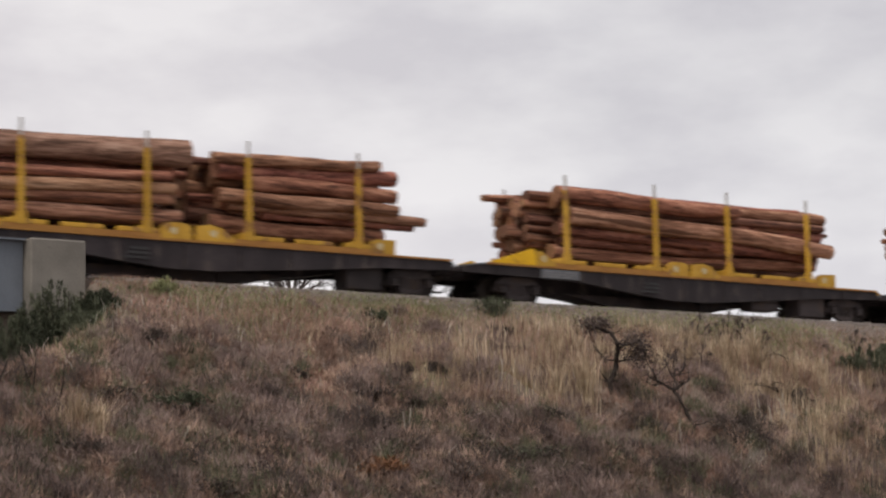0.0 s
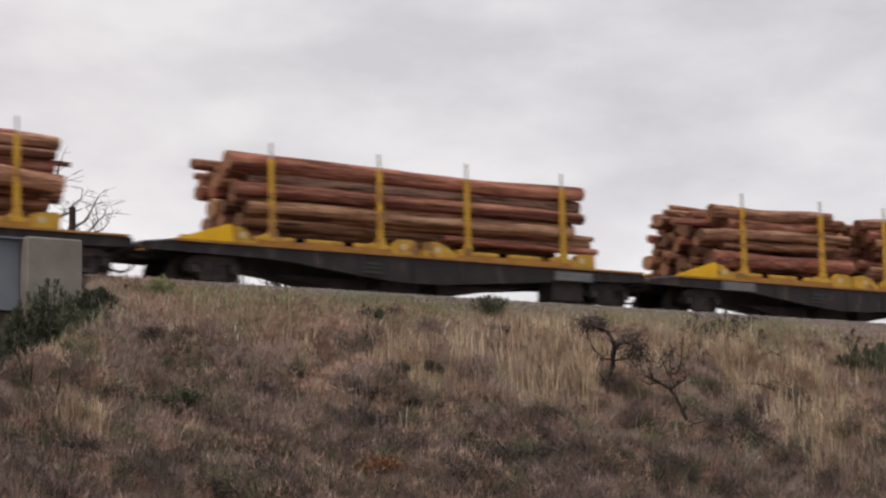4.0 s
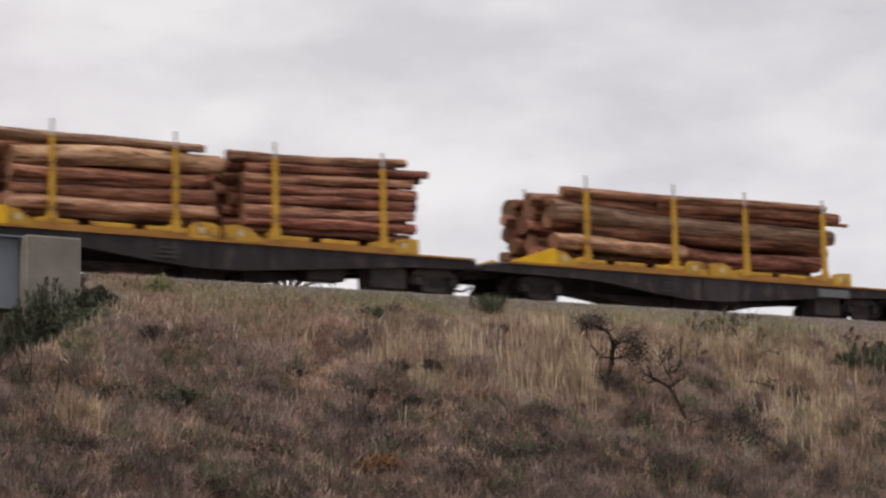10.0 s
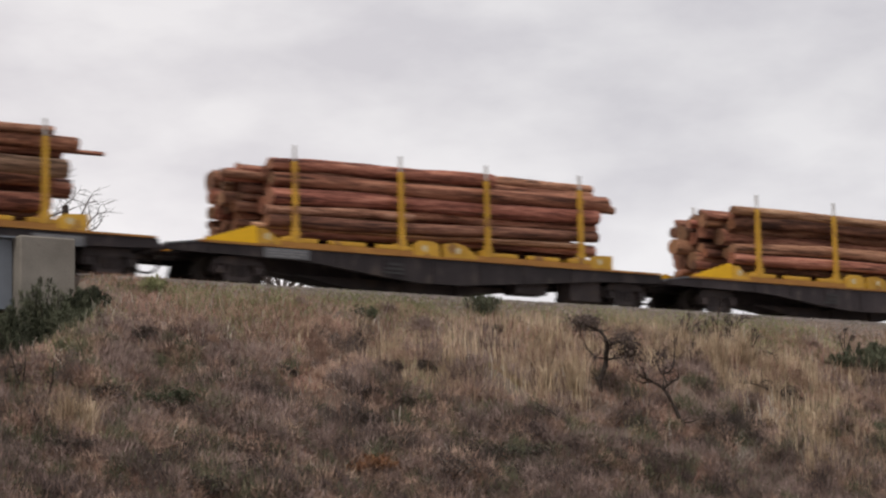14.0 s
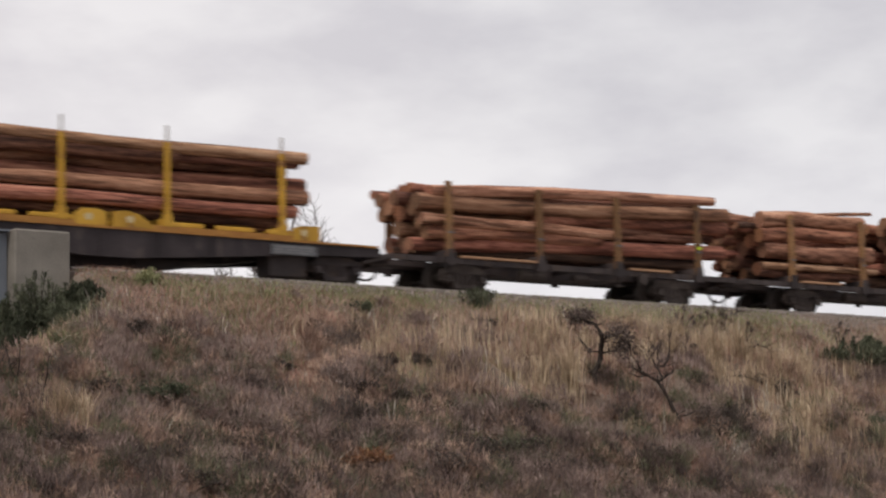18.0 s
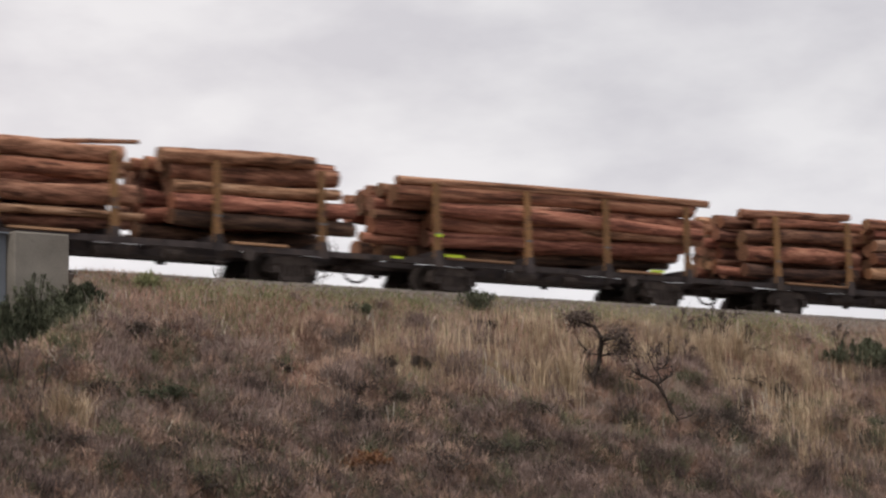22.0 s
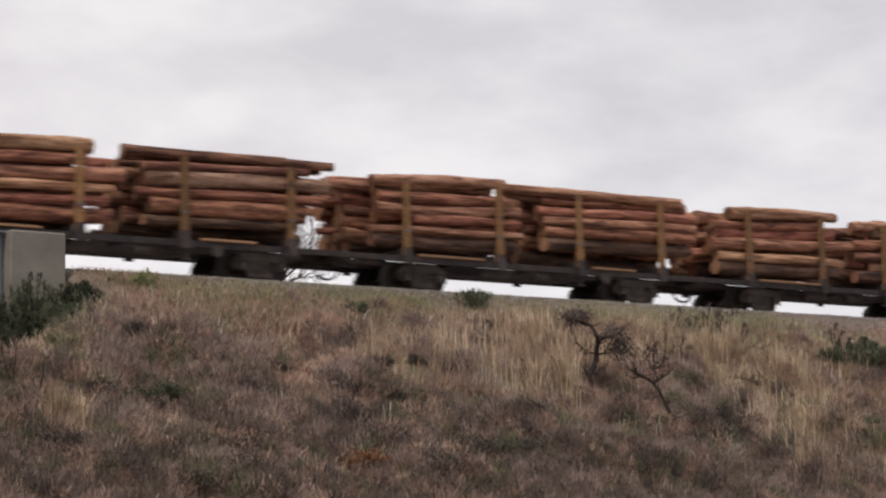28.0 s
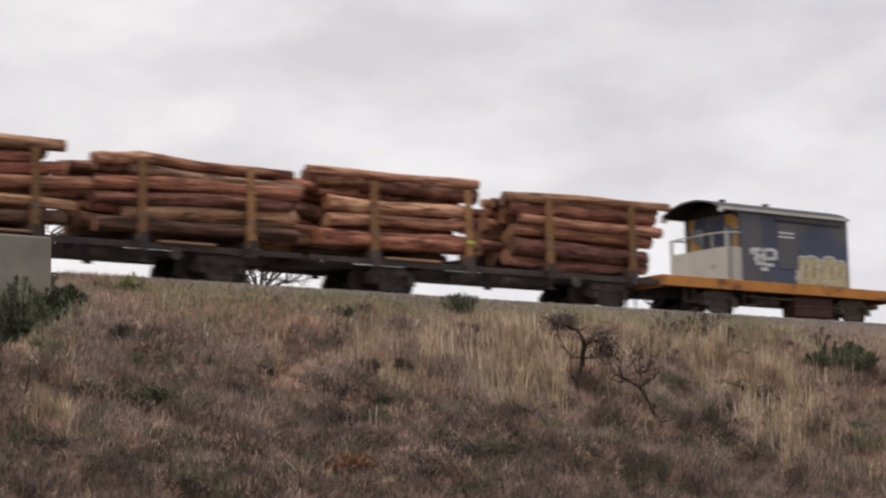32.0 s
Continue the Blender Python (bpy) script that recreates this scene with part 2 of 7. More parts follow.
M_ORANGE = material("orange_frame_paint", [(0.25, 0.095, 0.03), (0.42, 0.175, 0.038), (0.50, 0.225, 0.05)], 1.5, 0.65, 0.08, spots=((0.17, 0.07, 0.035), 1.6, 0.56))
M_CHEVRON = material("warning_orange_paint", [(0.36, 0.17, 0.035), (0.52, 0.27, 0.05), (0.60, 0.34, 0.08)], 3.0, 0.65, 0.05)
M_MAROON = material("dull_maroon_paint", [(0.045, 0.02, 0.018), (0.085, 0.037, 0.03)], 2.5, 0.7, 0.1)
M_ROOF = material("weathered_van_roof", [(0.05, 0.048, 0.05), (0.085, 0.082, 0.085)], 2.5, 0.7, 0.1)
M_ROOFDARK = material("dark_roof_lining", [(0.014, 0.012, 0.011), (0.03, 0.025, 0.022)], 3, 0.85, 0.1)
M_TAG_W = material("white_spray_paint", [(0.36, 0.36, 0.37), (0.66, 0.66, 0.65)], 6, 0.6, 0.0)
M_TAG_Y = material("pale_yellow_spray_paint", [(0.30, 0.26, 0.15), (0.50, 0.45, 0.28)], 5, 0.6, 0.0)
M_LIME = material("lime_reflector", [(0.42, 0.55, 0.02), (0.55, 0.70, 0.04)], 5, 0.4, 0.0)
M_BRANCH = material("grey_bare_branches", [(0.085, 0.070, 0.066), (0.17, 0.145, 0.135)], 5, 0.9, 0.3)
M_TWIG = material("dead_twigs", [(0.028, 0.021, 0.018), (0.06, 0.045, 0.037)], 5, 0.9, 0.3, vary=0.3, island=True)


def foliage(name, colours, vary=0.4):
    m = material(name, colours, 0.9, 0.9, 0.0, 5, vary=vary, island=True, hue=0.012, spread=(0.41, 0.59), spec=0.15)
    return m


M_STRAW = foliage("dry_straw_grass", [(0.27, 0.195, 0.128), (0.419, 0.318, 0.216), (0.614, 0.488, 0.347)], 0.25)
M_BROWN = foliage("brown_dead_grass", [(0.194, 0.126, 0.096), (0.309, 0.207, 0.156), (0.407, 0.282, 0.216), (0.543, 0.39, 0.3)], 0.2)
M_RUSSET = foliage("russet_dead_grass", [(0.232, 0.131, 0.1), (0.349, 0.203, 0.155), (0.471, 0.293, 0.23)], 0.2)
M_MAUVE = foliage("mauve_brown_scrub", [(0.107, 0.077, 0.068), (0.18, 0.13, 0.115), (0.256, 0.189, 0.166), (0.36, 0.274, 0.24)], 0.2)
M_PALE = foliage("pale_short_grass", [(0.322, 0.239, 0.192), (0.428, 0.322, 0.26), (0.534, 0.411, 0.334)], 0.16)
M_OLIVE = foliage("olive_green_grass", [(0.165, 0.178, 0.085), (0.24, 0.25, 0.125), (0.34, 0.335, 0.185)], 0.18)
M_GREEN = foliage("dark_green_leaves", [(0.052, 0.058, 0.038), (0.085, 0.093, 0.060), (0.14, 0.148, 0.098)], 0.3)
M_DKLEAF = foliage("dark_dry_leaves", [(0.0696, 0.0528, 0.048), (0.11, 0.0852, 0.0756), (0.162, 0.126, 0.11)], 0.18)
M_WITHER = foliage("blackish_withered_leaves", [(0.042, 0.034, 0.029), (0.07, 0.056, 0.048), (0.11, 0.089, 0.075)], 0.2)
M_WEED = foliage("dull_green_weeds", [(0.075, 0.077, 0.046), (0.122, 0.120, 0.075), (0.178, 0.170, 0.112)], 0.22)
M_STALK = foliage("pale_dead_stalks", [(0.36, 0.32, 0.27), (0.55, 0.50, 0.43)], 0.3)
M_RUST = foliage("rust_red_leaves", [(0.20, 0.10, 0.055), (0.31, 0.16, 0.085)], 0.25)
M_DKGREEN = foliage("deep_green_leaves", [(0.038, 0.044, 0.027), (0.060, 0.068, 0.042), (0.098, 0.105, 0.066)], 0.3)

# ---- plan ----
RAIL_Z = 7.28      # top of rail
TRACK_Y = 41.25    # middle of the track
BALLAST_Z = 7.16
RIGHT = Vector((0.80, -0.60, 0))  # across the view
AWAY = Vector((0.60, 0.80, 0))
rng = np.random.default_rng(11)


# ---- mesh helpers ----
def part(name, bm, mats, parent=None, label="", smooth=False):
    """Links a bmesh as one mesh object, under a thing or a part if one is given."""
    me = bpy.data.meshes.new(name)
    bmesh.ops.recalc_face_normals(bm, faces=bm.faces)
    if smooth:
        for fc in bm.faces:
            fc.smooth = True
    bm.to_mesh(me)
    bm.free()
    for m in mats if isinstance(mats, (list, tuple)) else [mats]:
        me.materials.append(m)
    ob = new(name, me)
    if parent is not None:
        ob.parent = parent
    if label:
        tagged(ob, label)
    return ob


def thing(name, label, category, group="", kind=""):
    return tagged(new(name), label, category, group, kind)


def box(bm, x0, x1, y0, y1, z0, z1, bevel=0.0):
    r = bmesh.ops.create_cube(bm, size=1.0)
    for v in r["verts"]:
        v.co = Vector((x0 + (v.co.x + 0.5) * (x1 - x0), y0 + (v.co.y + 0.5) * (y1 - y0), z0 + (v.co.z + 0.5) * (z1 - z0)))
    if bevel:
        es = {e for v in r["verts"] for e in v.link_edges}
        bmesh.ops.bevel(bm, geom=list(es), offset=bevel, segments=1, affect="EDGES")
    return bm


def prism(bm, outline, y0, y1):
    """An outline in x and z, drawn out from y0 to y1."""
    a = [bm.verts.new((x, y0, z)) for x, z in outline]
    b = [bm.verts.new((x, y1, z)) for x, z in outline]
    bm.faces.new(a)
    bm.faces.new(b[::-1])
    for i in range(len(a)):
        j = (i + 1) % len(a)
        bm.faces.new((a[i], a[j], b[j], b[i]))
    return bm


def tube(bm, path, radii, n=6):
    """A tapered tube along a path of points."""
    rings = []
    for i, p in enumerate(path):
        d = (path[min(i + 1, len(path) - 1)] - path[max(i - 1, 0)]).normalized()
        u = d.orthogonal().normalized() if abs(d.z) > 0.9 else Vector((-d.y, d.x, 0)).normalized()
        w = d.cross(u)
        rings.append([bm.verts.new(p + radii[i] * (math.cos(k * math.tau / n) * u + math.sin(k * math.tau / n) * w)) for k in range(n)])
    for a, b in zip(rings, rings[1:]):
        for k in range(n):
            bm.faces.new((a[k], a[(k + 1) % n], b[(k + 1) % n], b[k]))
    bm.faces.new(rings[0][::-1])
    bm.faces.new(rings[-1])
    return bm


def rod(bm, p0, p1, r, n=8):
    return tube(bm, [Vector(p0), Vector(p1)], [r, r], n)


def mesh_of(name, verts, tris, mat):
    """A mesh object from arrays."""
    me = bpy.data.meshes.new(name)
    verts, tris = np.asarray(verts, np.float32), np.asarray(tris, np.int32)
    me.vertices.add(len(verts))
    me.vertices.foreach_set("co", verts.ravel())
    me.loops.add(tris.size)
    me.loops.foreach_set("vertex_index", tris.ravel())
    me.polygons.add(len(tris))
    me.polygons.foreach_set("loop_start", np.arange(0, tris.size, tris.shape[1], dtype=np.int32))
    me.update(calc_edges=True)
    me.materials.append(mat)
    return new(name, me)


# ---- ground ----
def brow(y):
    """Where the bank breaks off into the gully under the bridge."""
    return np.interp(y, [28, 31, 33.96, 35.95, 37.0, 38.0, 38.6, 38.9], [2, 11.0, 16.4, 18.7, 19.55, 19.8, 19.9, 18.5])


def ground_z(x, y):
    """Height of the earth: a railway bank across the view, cut by a gully under the bridge."""
    x, y = np.asarray(x, float), np.asarray(y, float)
    z = np.interp(y, [-900, 16, 24, 28, 38.2, 38.7, 44.4, 58.4, 70, 1500], [0, 0.0, 0.5, 1.9, 7.05, 7.10, 7.08, 0.3, 0, 0])
    edge = brow(y)
    drop = np.clip(edge - x, 0, None) * 1.5
    left = np.clip((-4.0 - x) * 0.9, 0, None)
    floor = np.minimum(z, 0.5 + left)
    z = np.maximum(z - drop, floor)
    wave = 0.24 * np.sin(1.7 * x + 0.6 * y) * np.sin(1.1 * y - 0.4 * x) + 0.13 * np.sin(3.1 * x - 1.3 * y + 1) * np.sin(2.3 * y + 0.7 * x) + 0.06 * np.sin(5.3 * y + 2.2 * x)
    near = np.exp(-((y - 32.0) / 5.0) ** 6) * np.clip((x - edge) / 2.5, 0.15, 1)
    return z + wave * near


def build_ground():
    xs = np.concatenate([np.linspace(-2500, -60, 12), np.linspace(-50, 10, 25), np.arange(10.5, 56, 0.3), np.linspace(57, 120, 24), np.linspace(140, 2500, 12)])
    ys = np.concatenate([np.linspace(-1500, -20, 10), np.arange(-15, 26, 2.5), np.arange(26, 46, 0.3), np.linspace(46.5, 75, 20), np.linspace(85, 3500, 14)])
    gx, gy = np.meshgrid(xs, ys)
    gz = ground_z(gx, gy)
    v = np.stack([gx, gy, gz], -1).reshape(-1, 3)
    nx, ny = len(xs), len(ys)
    i = (np.arange(ny - 1)[:, None] * nx + np.arange(nx - 1)[None, :]).ravel()
    q = np.stack([i, i + 1, i + nx + 1, i + nx], 1)
    ob = mesh_of("ground", v, q, M_SOIL)
    ob.data.polygons.foreach_set("use_smooth", np.ones(len(q), bool))
    tagged(ob, "dry brown earth of a railway bank and fields", "ground", kind="structure")


# ---- track and bridge ----
def build_track():
    bm = bmesh.new()
    prof = [(-3.1, -0.09), (-2.5, -0.02), (-2.1, 0.0), (2.1, 0.0), (2.5, -0.02), (3.1, -0.09), (3.1, -0.9), (-3.1, -0.9)]
    cols = []
    stops = [20.35] + list(np.arange(20.6, 62, 0.5)) + [90, 140, 300]
    r = random.Random(3)
    for s in stops:
        cols.append([bm.verts.new((s, TRACK_Y + py + (r.uniform(-0.06, 0.06) if 0 < k < 5 else 0), BALLAST_Z + pz + r.uniform(-0.02, 0.02))) for k, (py, pz) in enumerate(prof)])
    for a, b in zip(cols, cols[1:]):
        for k in range(len(prof)):
            bm.faces.new((a[k], a[(k + 1) % len(prof)], b[(k + 1) % len(prof)], b[k]))
    ballast = part("ballast_bed", bm, M_BALLAST)
    tagged(ballast, "grey crushed-stone ballast bed under the rails", "ballast", kind="structure")
    bm = bmesh.new()
    prism(bm, [(-300, BALLAST_Z - 0.9), (-7.3, BALLAST_Z - 0.9), (-7.3, BALLAST_Z), (-300, BALLAST_Z)], TRACK_Y - 2.4, TRACK_Y + 2.4)
    tagged(part("ballast_bed", bm, M_BALLAST), "grey crushed-stone ballast bed under the rails", "ballast", kind="structure")
    # loose stones along the shoulder, spilling down the slope farther along
    n = 16000
    px = rng.uniform(19.75, 62, n)
    py = TRACK_Y - 1.7 - rng.uniform(0, 1, n) ** 1.3 * np.interp(px, [20, 28, 34, 62], [1.7, 1.8, 2.9, 3.1])
    pz = np.maximum(np.interp(TRACK_Y - py, [2.1, 2.5, 3.1, 3.5], [BALLAST_Z, BALLAST_Z - 0.02, BALLAST_Z - 0.09, BALLAST_Z - 2]), ground_z(px, py) + 0.01)
    size = rng.uniform(0.014, 0.034, n)
    base = np.array([(1, 0, 0), (-1, 0, 0), (0, 1, 0), (0, -1, 0), (0, 0, 1), (0, 0, -1)], float)
    tri = np.array([(0, 2, 4), (2, 1, 4), (1, 3, 4), (3, 0, 4), (2, 0, 5), (1, 2, 5), (3, 1, 5), (0, 3, 5)])
    v = base[None] * size[:, None, None] * rng.uniform(0.6, 1.2, (n, 6, 1)) + rng.uniform(-0.008, 0.008, (n, 6, 3))
    ang = rng.uniform(0, 6.28, n)
    c, s = np.cos(ang)[:, None], np.sin(ang)[:, None]
    v = np.stack([v[..., 0] * c - v[..., 1] * s, v[..., 0] * s + v[..., 1] * c, v[..., 2]], -1) + np.stack([px, py, pz], -1)[:, None]
    stones = mesh_of("ballast_stones", v.reshape(-1, 3), (tri[None] + 6 * np.arange(n)[:, None, None]).reshape(-1, 3), M_BALLAST)
    tagged(stones, "loose grey crushed stones on the ballast shoulder", "stones", kind="stuff")
    track = thing("railway_track", "single narrow-gauge railway track on ballast", "track", kind="structure")
    head = [(-0.065, 0), (0.065, 0), (0.065, 0.012), (0.012, 0.03), (0.01, 0.10), (0.034, 0.115), (0.034, 0.145), (-0.034, 0.145), (-0.034, 0.115), (-0.01, 0.10), (-0.012, 0.03), (-0.065, 0.012)]
    for side in (-1, 1):
        bm = bmesh.new()
        y = TRACK_Y + side * 0.57
        a = [bm.verts.new((-300, y + p, RAIL_Z - 0.145 + q)) for p, q in head]
        b = [bm.verts.new((300, y + p, RAIL_Z - 0.145 + q)) for p, q in head]
        bm.faces.new(a), bm.faces.new(b[::-1])
        for k in range(len(head)):
            j = (k + 1) % len(head)
            bm.faces.new((a[k], a[j], b[j], b[k]))
        part("rail", bm, M_RAIL, track, "rusty steel rail")
    bm = bmesh.new()
    prism(bm, [(-0.11, -0.21), (0.11, -0.21), (0.09, 0.0), (-0.09, 0.0)], -1.0, 1.0)
    first = part("sleeper", bm, M_SLEEPER, track)
    first.location = (19.0, TRACK_Y, RAIL_Z - 0.145)
    for i in range(1, 70):
        s = first.copy()
        scene.collection.objects.link(s)
        s.location = (19.0 + 0.7 * i, TRACK_Y, RAIL_Z - 0.145)


def build_bridge():
    bridge = thing("girder_bridge", "half-through steel girder railway bridge with concrete abutment pier", "bridge", kind="structure")
    bm = bmesh.new()
    box(bm, 18.48, 19.68, 38.45, 39.15, 3.0, 7.82, 0.03)
    part("abutment_pier", bm, M_CONCRETE, bridge, "square weathered grey concrete pier")
    bm = bmesh.new()
    box(bm, 18.52, 20.45, 39.15, 44.4, 0.4, 7.02)
    part("abutment_wall", bm, M_CONCRETE, bridge)
    for y in (38.78, 43.6):
        bm = bmesh.new()
        box(bm, -6.0, 18.46, y, y + 0.03, 6.40, 7.78)
        girder = part("girder_web", bm, M_GIRDER, bridge, "blue-grey painted steel plate girder")
        bm = bmesh.new()
        box(bm, -6.0, 18.46, y - 0.14, y + 0.17, 7.78, 7.815)
        box(bm, -6.0, 18.46, y - 0.14, y + 0.17, 6.36, 6.40)
        part("girder_flange", bm, M_GIRDER, girder)
        x = -5.5
        while x < 18.3:
            bm = bmesh.new()
            box(bm, x, x + 0.02, y - 0.11, y - 0.002, 6.40, 7.78)
            part("stiffener", bm, M_GIRDER, girder)
            x += 1.45
    bm = bmesh.new()
    box(bm, -6.0, 18.46, 38.85, 43.58, 6.42, 6.62)
    part("bridge_deck", bm, M_DARK, bridge, "dark steel bridge floor")
    bm = bmesh.new()
    box(bm, -7.2, -6.0, 38.6, 44.0, 0.4, 6.6)
    part("abutment_wall", bm, M_CONCRETE, bridge)
    # a short dark post beyond the track
    bm = bmesh.new()
    box(bm, 22.18, 22.30, 43.9, 44.02, 6.55, 9.46, 0.015)
    box(bm, 22.14, 22.34, 43.86, 44.06, 6.55, 6.70, 0.01)
    post = part("marker_post", bm, M_TWIG)
    tagged(post, "short dark weathered timber post beside the track", "post")


# ---- running gear ----
def wheelset(parent, x):
    bm = bmesh.new()
    rod(bm, (0, -0.93, 0), (0, 0.93, 0), 0.065, 8)
    for side in (-1, 1):
        y = side * 0.57
        n = 20
        prof = [(y - side * 0.095, 0.41), (y - side * 0.065, 0.412), (y - side * 0.05, 0.385), (y + side * 0.06, 0.38), (y + side * 0.06, 0.325), (y + side * 0.02, 0.31), (y - side * 0.02, 0.13), (y + side * 0.05, 0.11)]
        rings = [[bm.verts.new((rad * math.cos(k * math.tau / n), yy, rad * math.sin(k * math.tau / n))) for k in range(n)] for yy, rad in prof]
        bm.faces.new([bm.verts.new((0.34 * math.cos(k * math.tau / n), y - side * 0.09, 0.34 * math.sin(k * math.tau / n))) for k in range(n)])
        for a, b in zip(rings, rings[1:]):
            for k in range(n):
                bm.faces.new((a[k], a[(k + 1) % n], b[(k + 1) % n], b[k]))
    ob = part("wheelset", bm, M_WHEEL, parent)
    ob.location = (x, 0, 0.38)
    return ob


def bogie(parent, x, base=1.5, iron=None):
    iron = iron or M_BOGIE
    h = base / 2
    bm = bmesh.new()
    top_chord = [(-h - 0.19, 0.47), (-h - 0.1, 0.60), (-0.45, 0.69), (0.45, 0.69), (h + 0.1, 0.60), (h + 0.19, 0.47), (h + 0.18, 0.34), (h + 0.10, 0.34), (h, 0.47), (0.40, 0.52), (-0.40, 0.52), (-h, 0.47), (-h - 0.10, 0.34), (-h - 0.18, 0.34)]
    low_chord = [(-h + 0.04, 0.46), (-0.30, 0.16), (0.30, 0.16), (h - 0.04, 0.46), (h - 0.16, 0.46), (0.24, 0.25), (-0.24, 0.25), (-h + 0.16, 0.46)]
    for side in (-1, 1):
        prism(bm, top_chord, side * 0.84, side * 0.95)
        prism(bm, low_chord, side * 0.845, side * 0.945)
        for dx in (-0.27, 0.22):
            box(bm, dx, dx + 0.05, side * 0.942, side * 0.85, 0.2, 0.6)
    box(bm, -0.16, 0.16, -0.95, 0.95, 0.5, 0.70)
    ob = part("bogie", bm, iron, parent, "dark cast-iron bogie")
    ob.location = (x, 0, 0)
    for side in (-1, 1):
        bm = bmesh.new()
        for dx in (-0.14, 0.0, 0.14):
            rod(bm, (dx, side * 0.9, 0.25), (dx, side * 0.9, 0.54), 0.062, 8)
        part("spring", bm, iron, ob)
        for dx in (-h, h):
            bm = bmesh.new()
            box(bm, dx - 0.12, dx + 0.12, side * 0.95, side * 1.02, 0.31, 0.50, 0.03)
            rod(bm, (dx, side * 1.02, 0.38), (dx, side * 1.05, 0.38), 0.075, 10)
            part("axlebox", bm, iron, ob)
            bm = bmesh.new()
            inner = dx * 0.62
            box(bm, inner - 0.05, inner + 0.05, side * 0.50, side * 0.64, 0.24, 0.52, 0.01)
            part("brake_block", bm, iron, ob)
    bm = bmesh.new()
    rod(bm, (-h * 0.62, -0.5, 0.36), (-h * 0.62, 0.5, 0.36), 0.035, 6)
    rod(bm, (h * 0.62, -0.5, 0.36), (h * 0.62, 0.5, 0.36), 0.035, 6)
    rod(bm, (-h * 0.62, 0.0, 0.36), (h * 0.62, 0.0, 0.30), 0.03, 6)
    part("brake_beam", bm, iron, ob)
    for dx in (-h, h):
        wheelset(ob, dx)
    return ob


def coupler(parent, x, side, hose=True):
    bm = bmesh.new()
    box(bm, x - 0.04, x + side * 0.34, -0.09, 0.09, 0.66, 0.80, 0.02)
    box(bm, x + side * 0.30, x + side * 0.48, -0.14, 0.14, 0.62, 0.86, 0.04)
    part("coupler", bm, M_BOGIE, parent)
    if side > 0 and hose:
        bm = bmesh.new()
        tube(bm, [Vector((x - 0.22 + 0.36 * (1 - math.cos(k * math.pi / 8)), -0.3, 0.66 - 0.36 * math.sin(k * math.pi / 8) ** 0.8)) for k in range(9)], [0.03] * 9, 6)
        part("brake_hose", bm, M_BOGIE, parent)


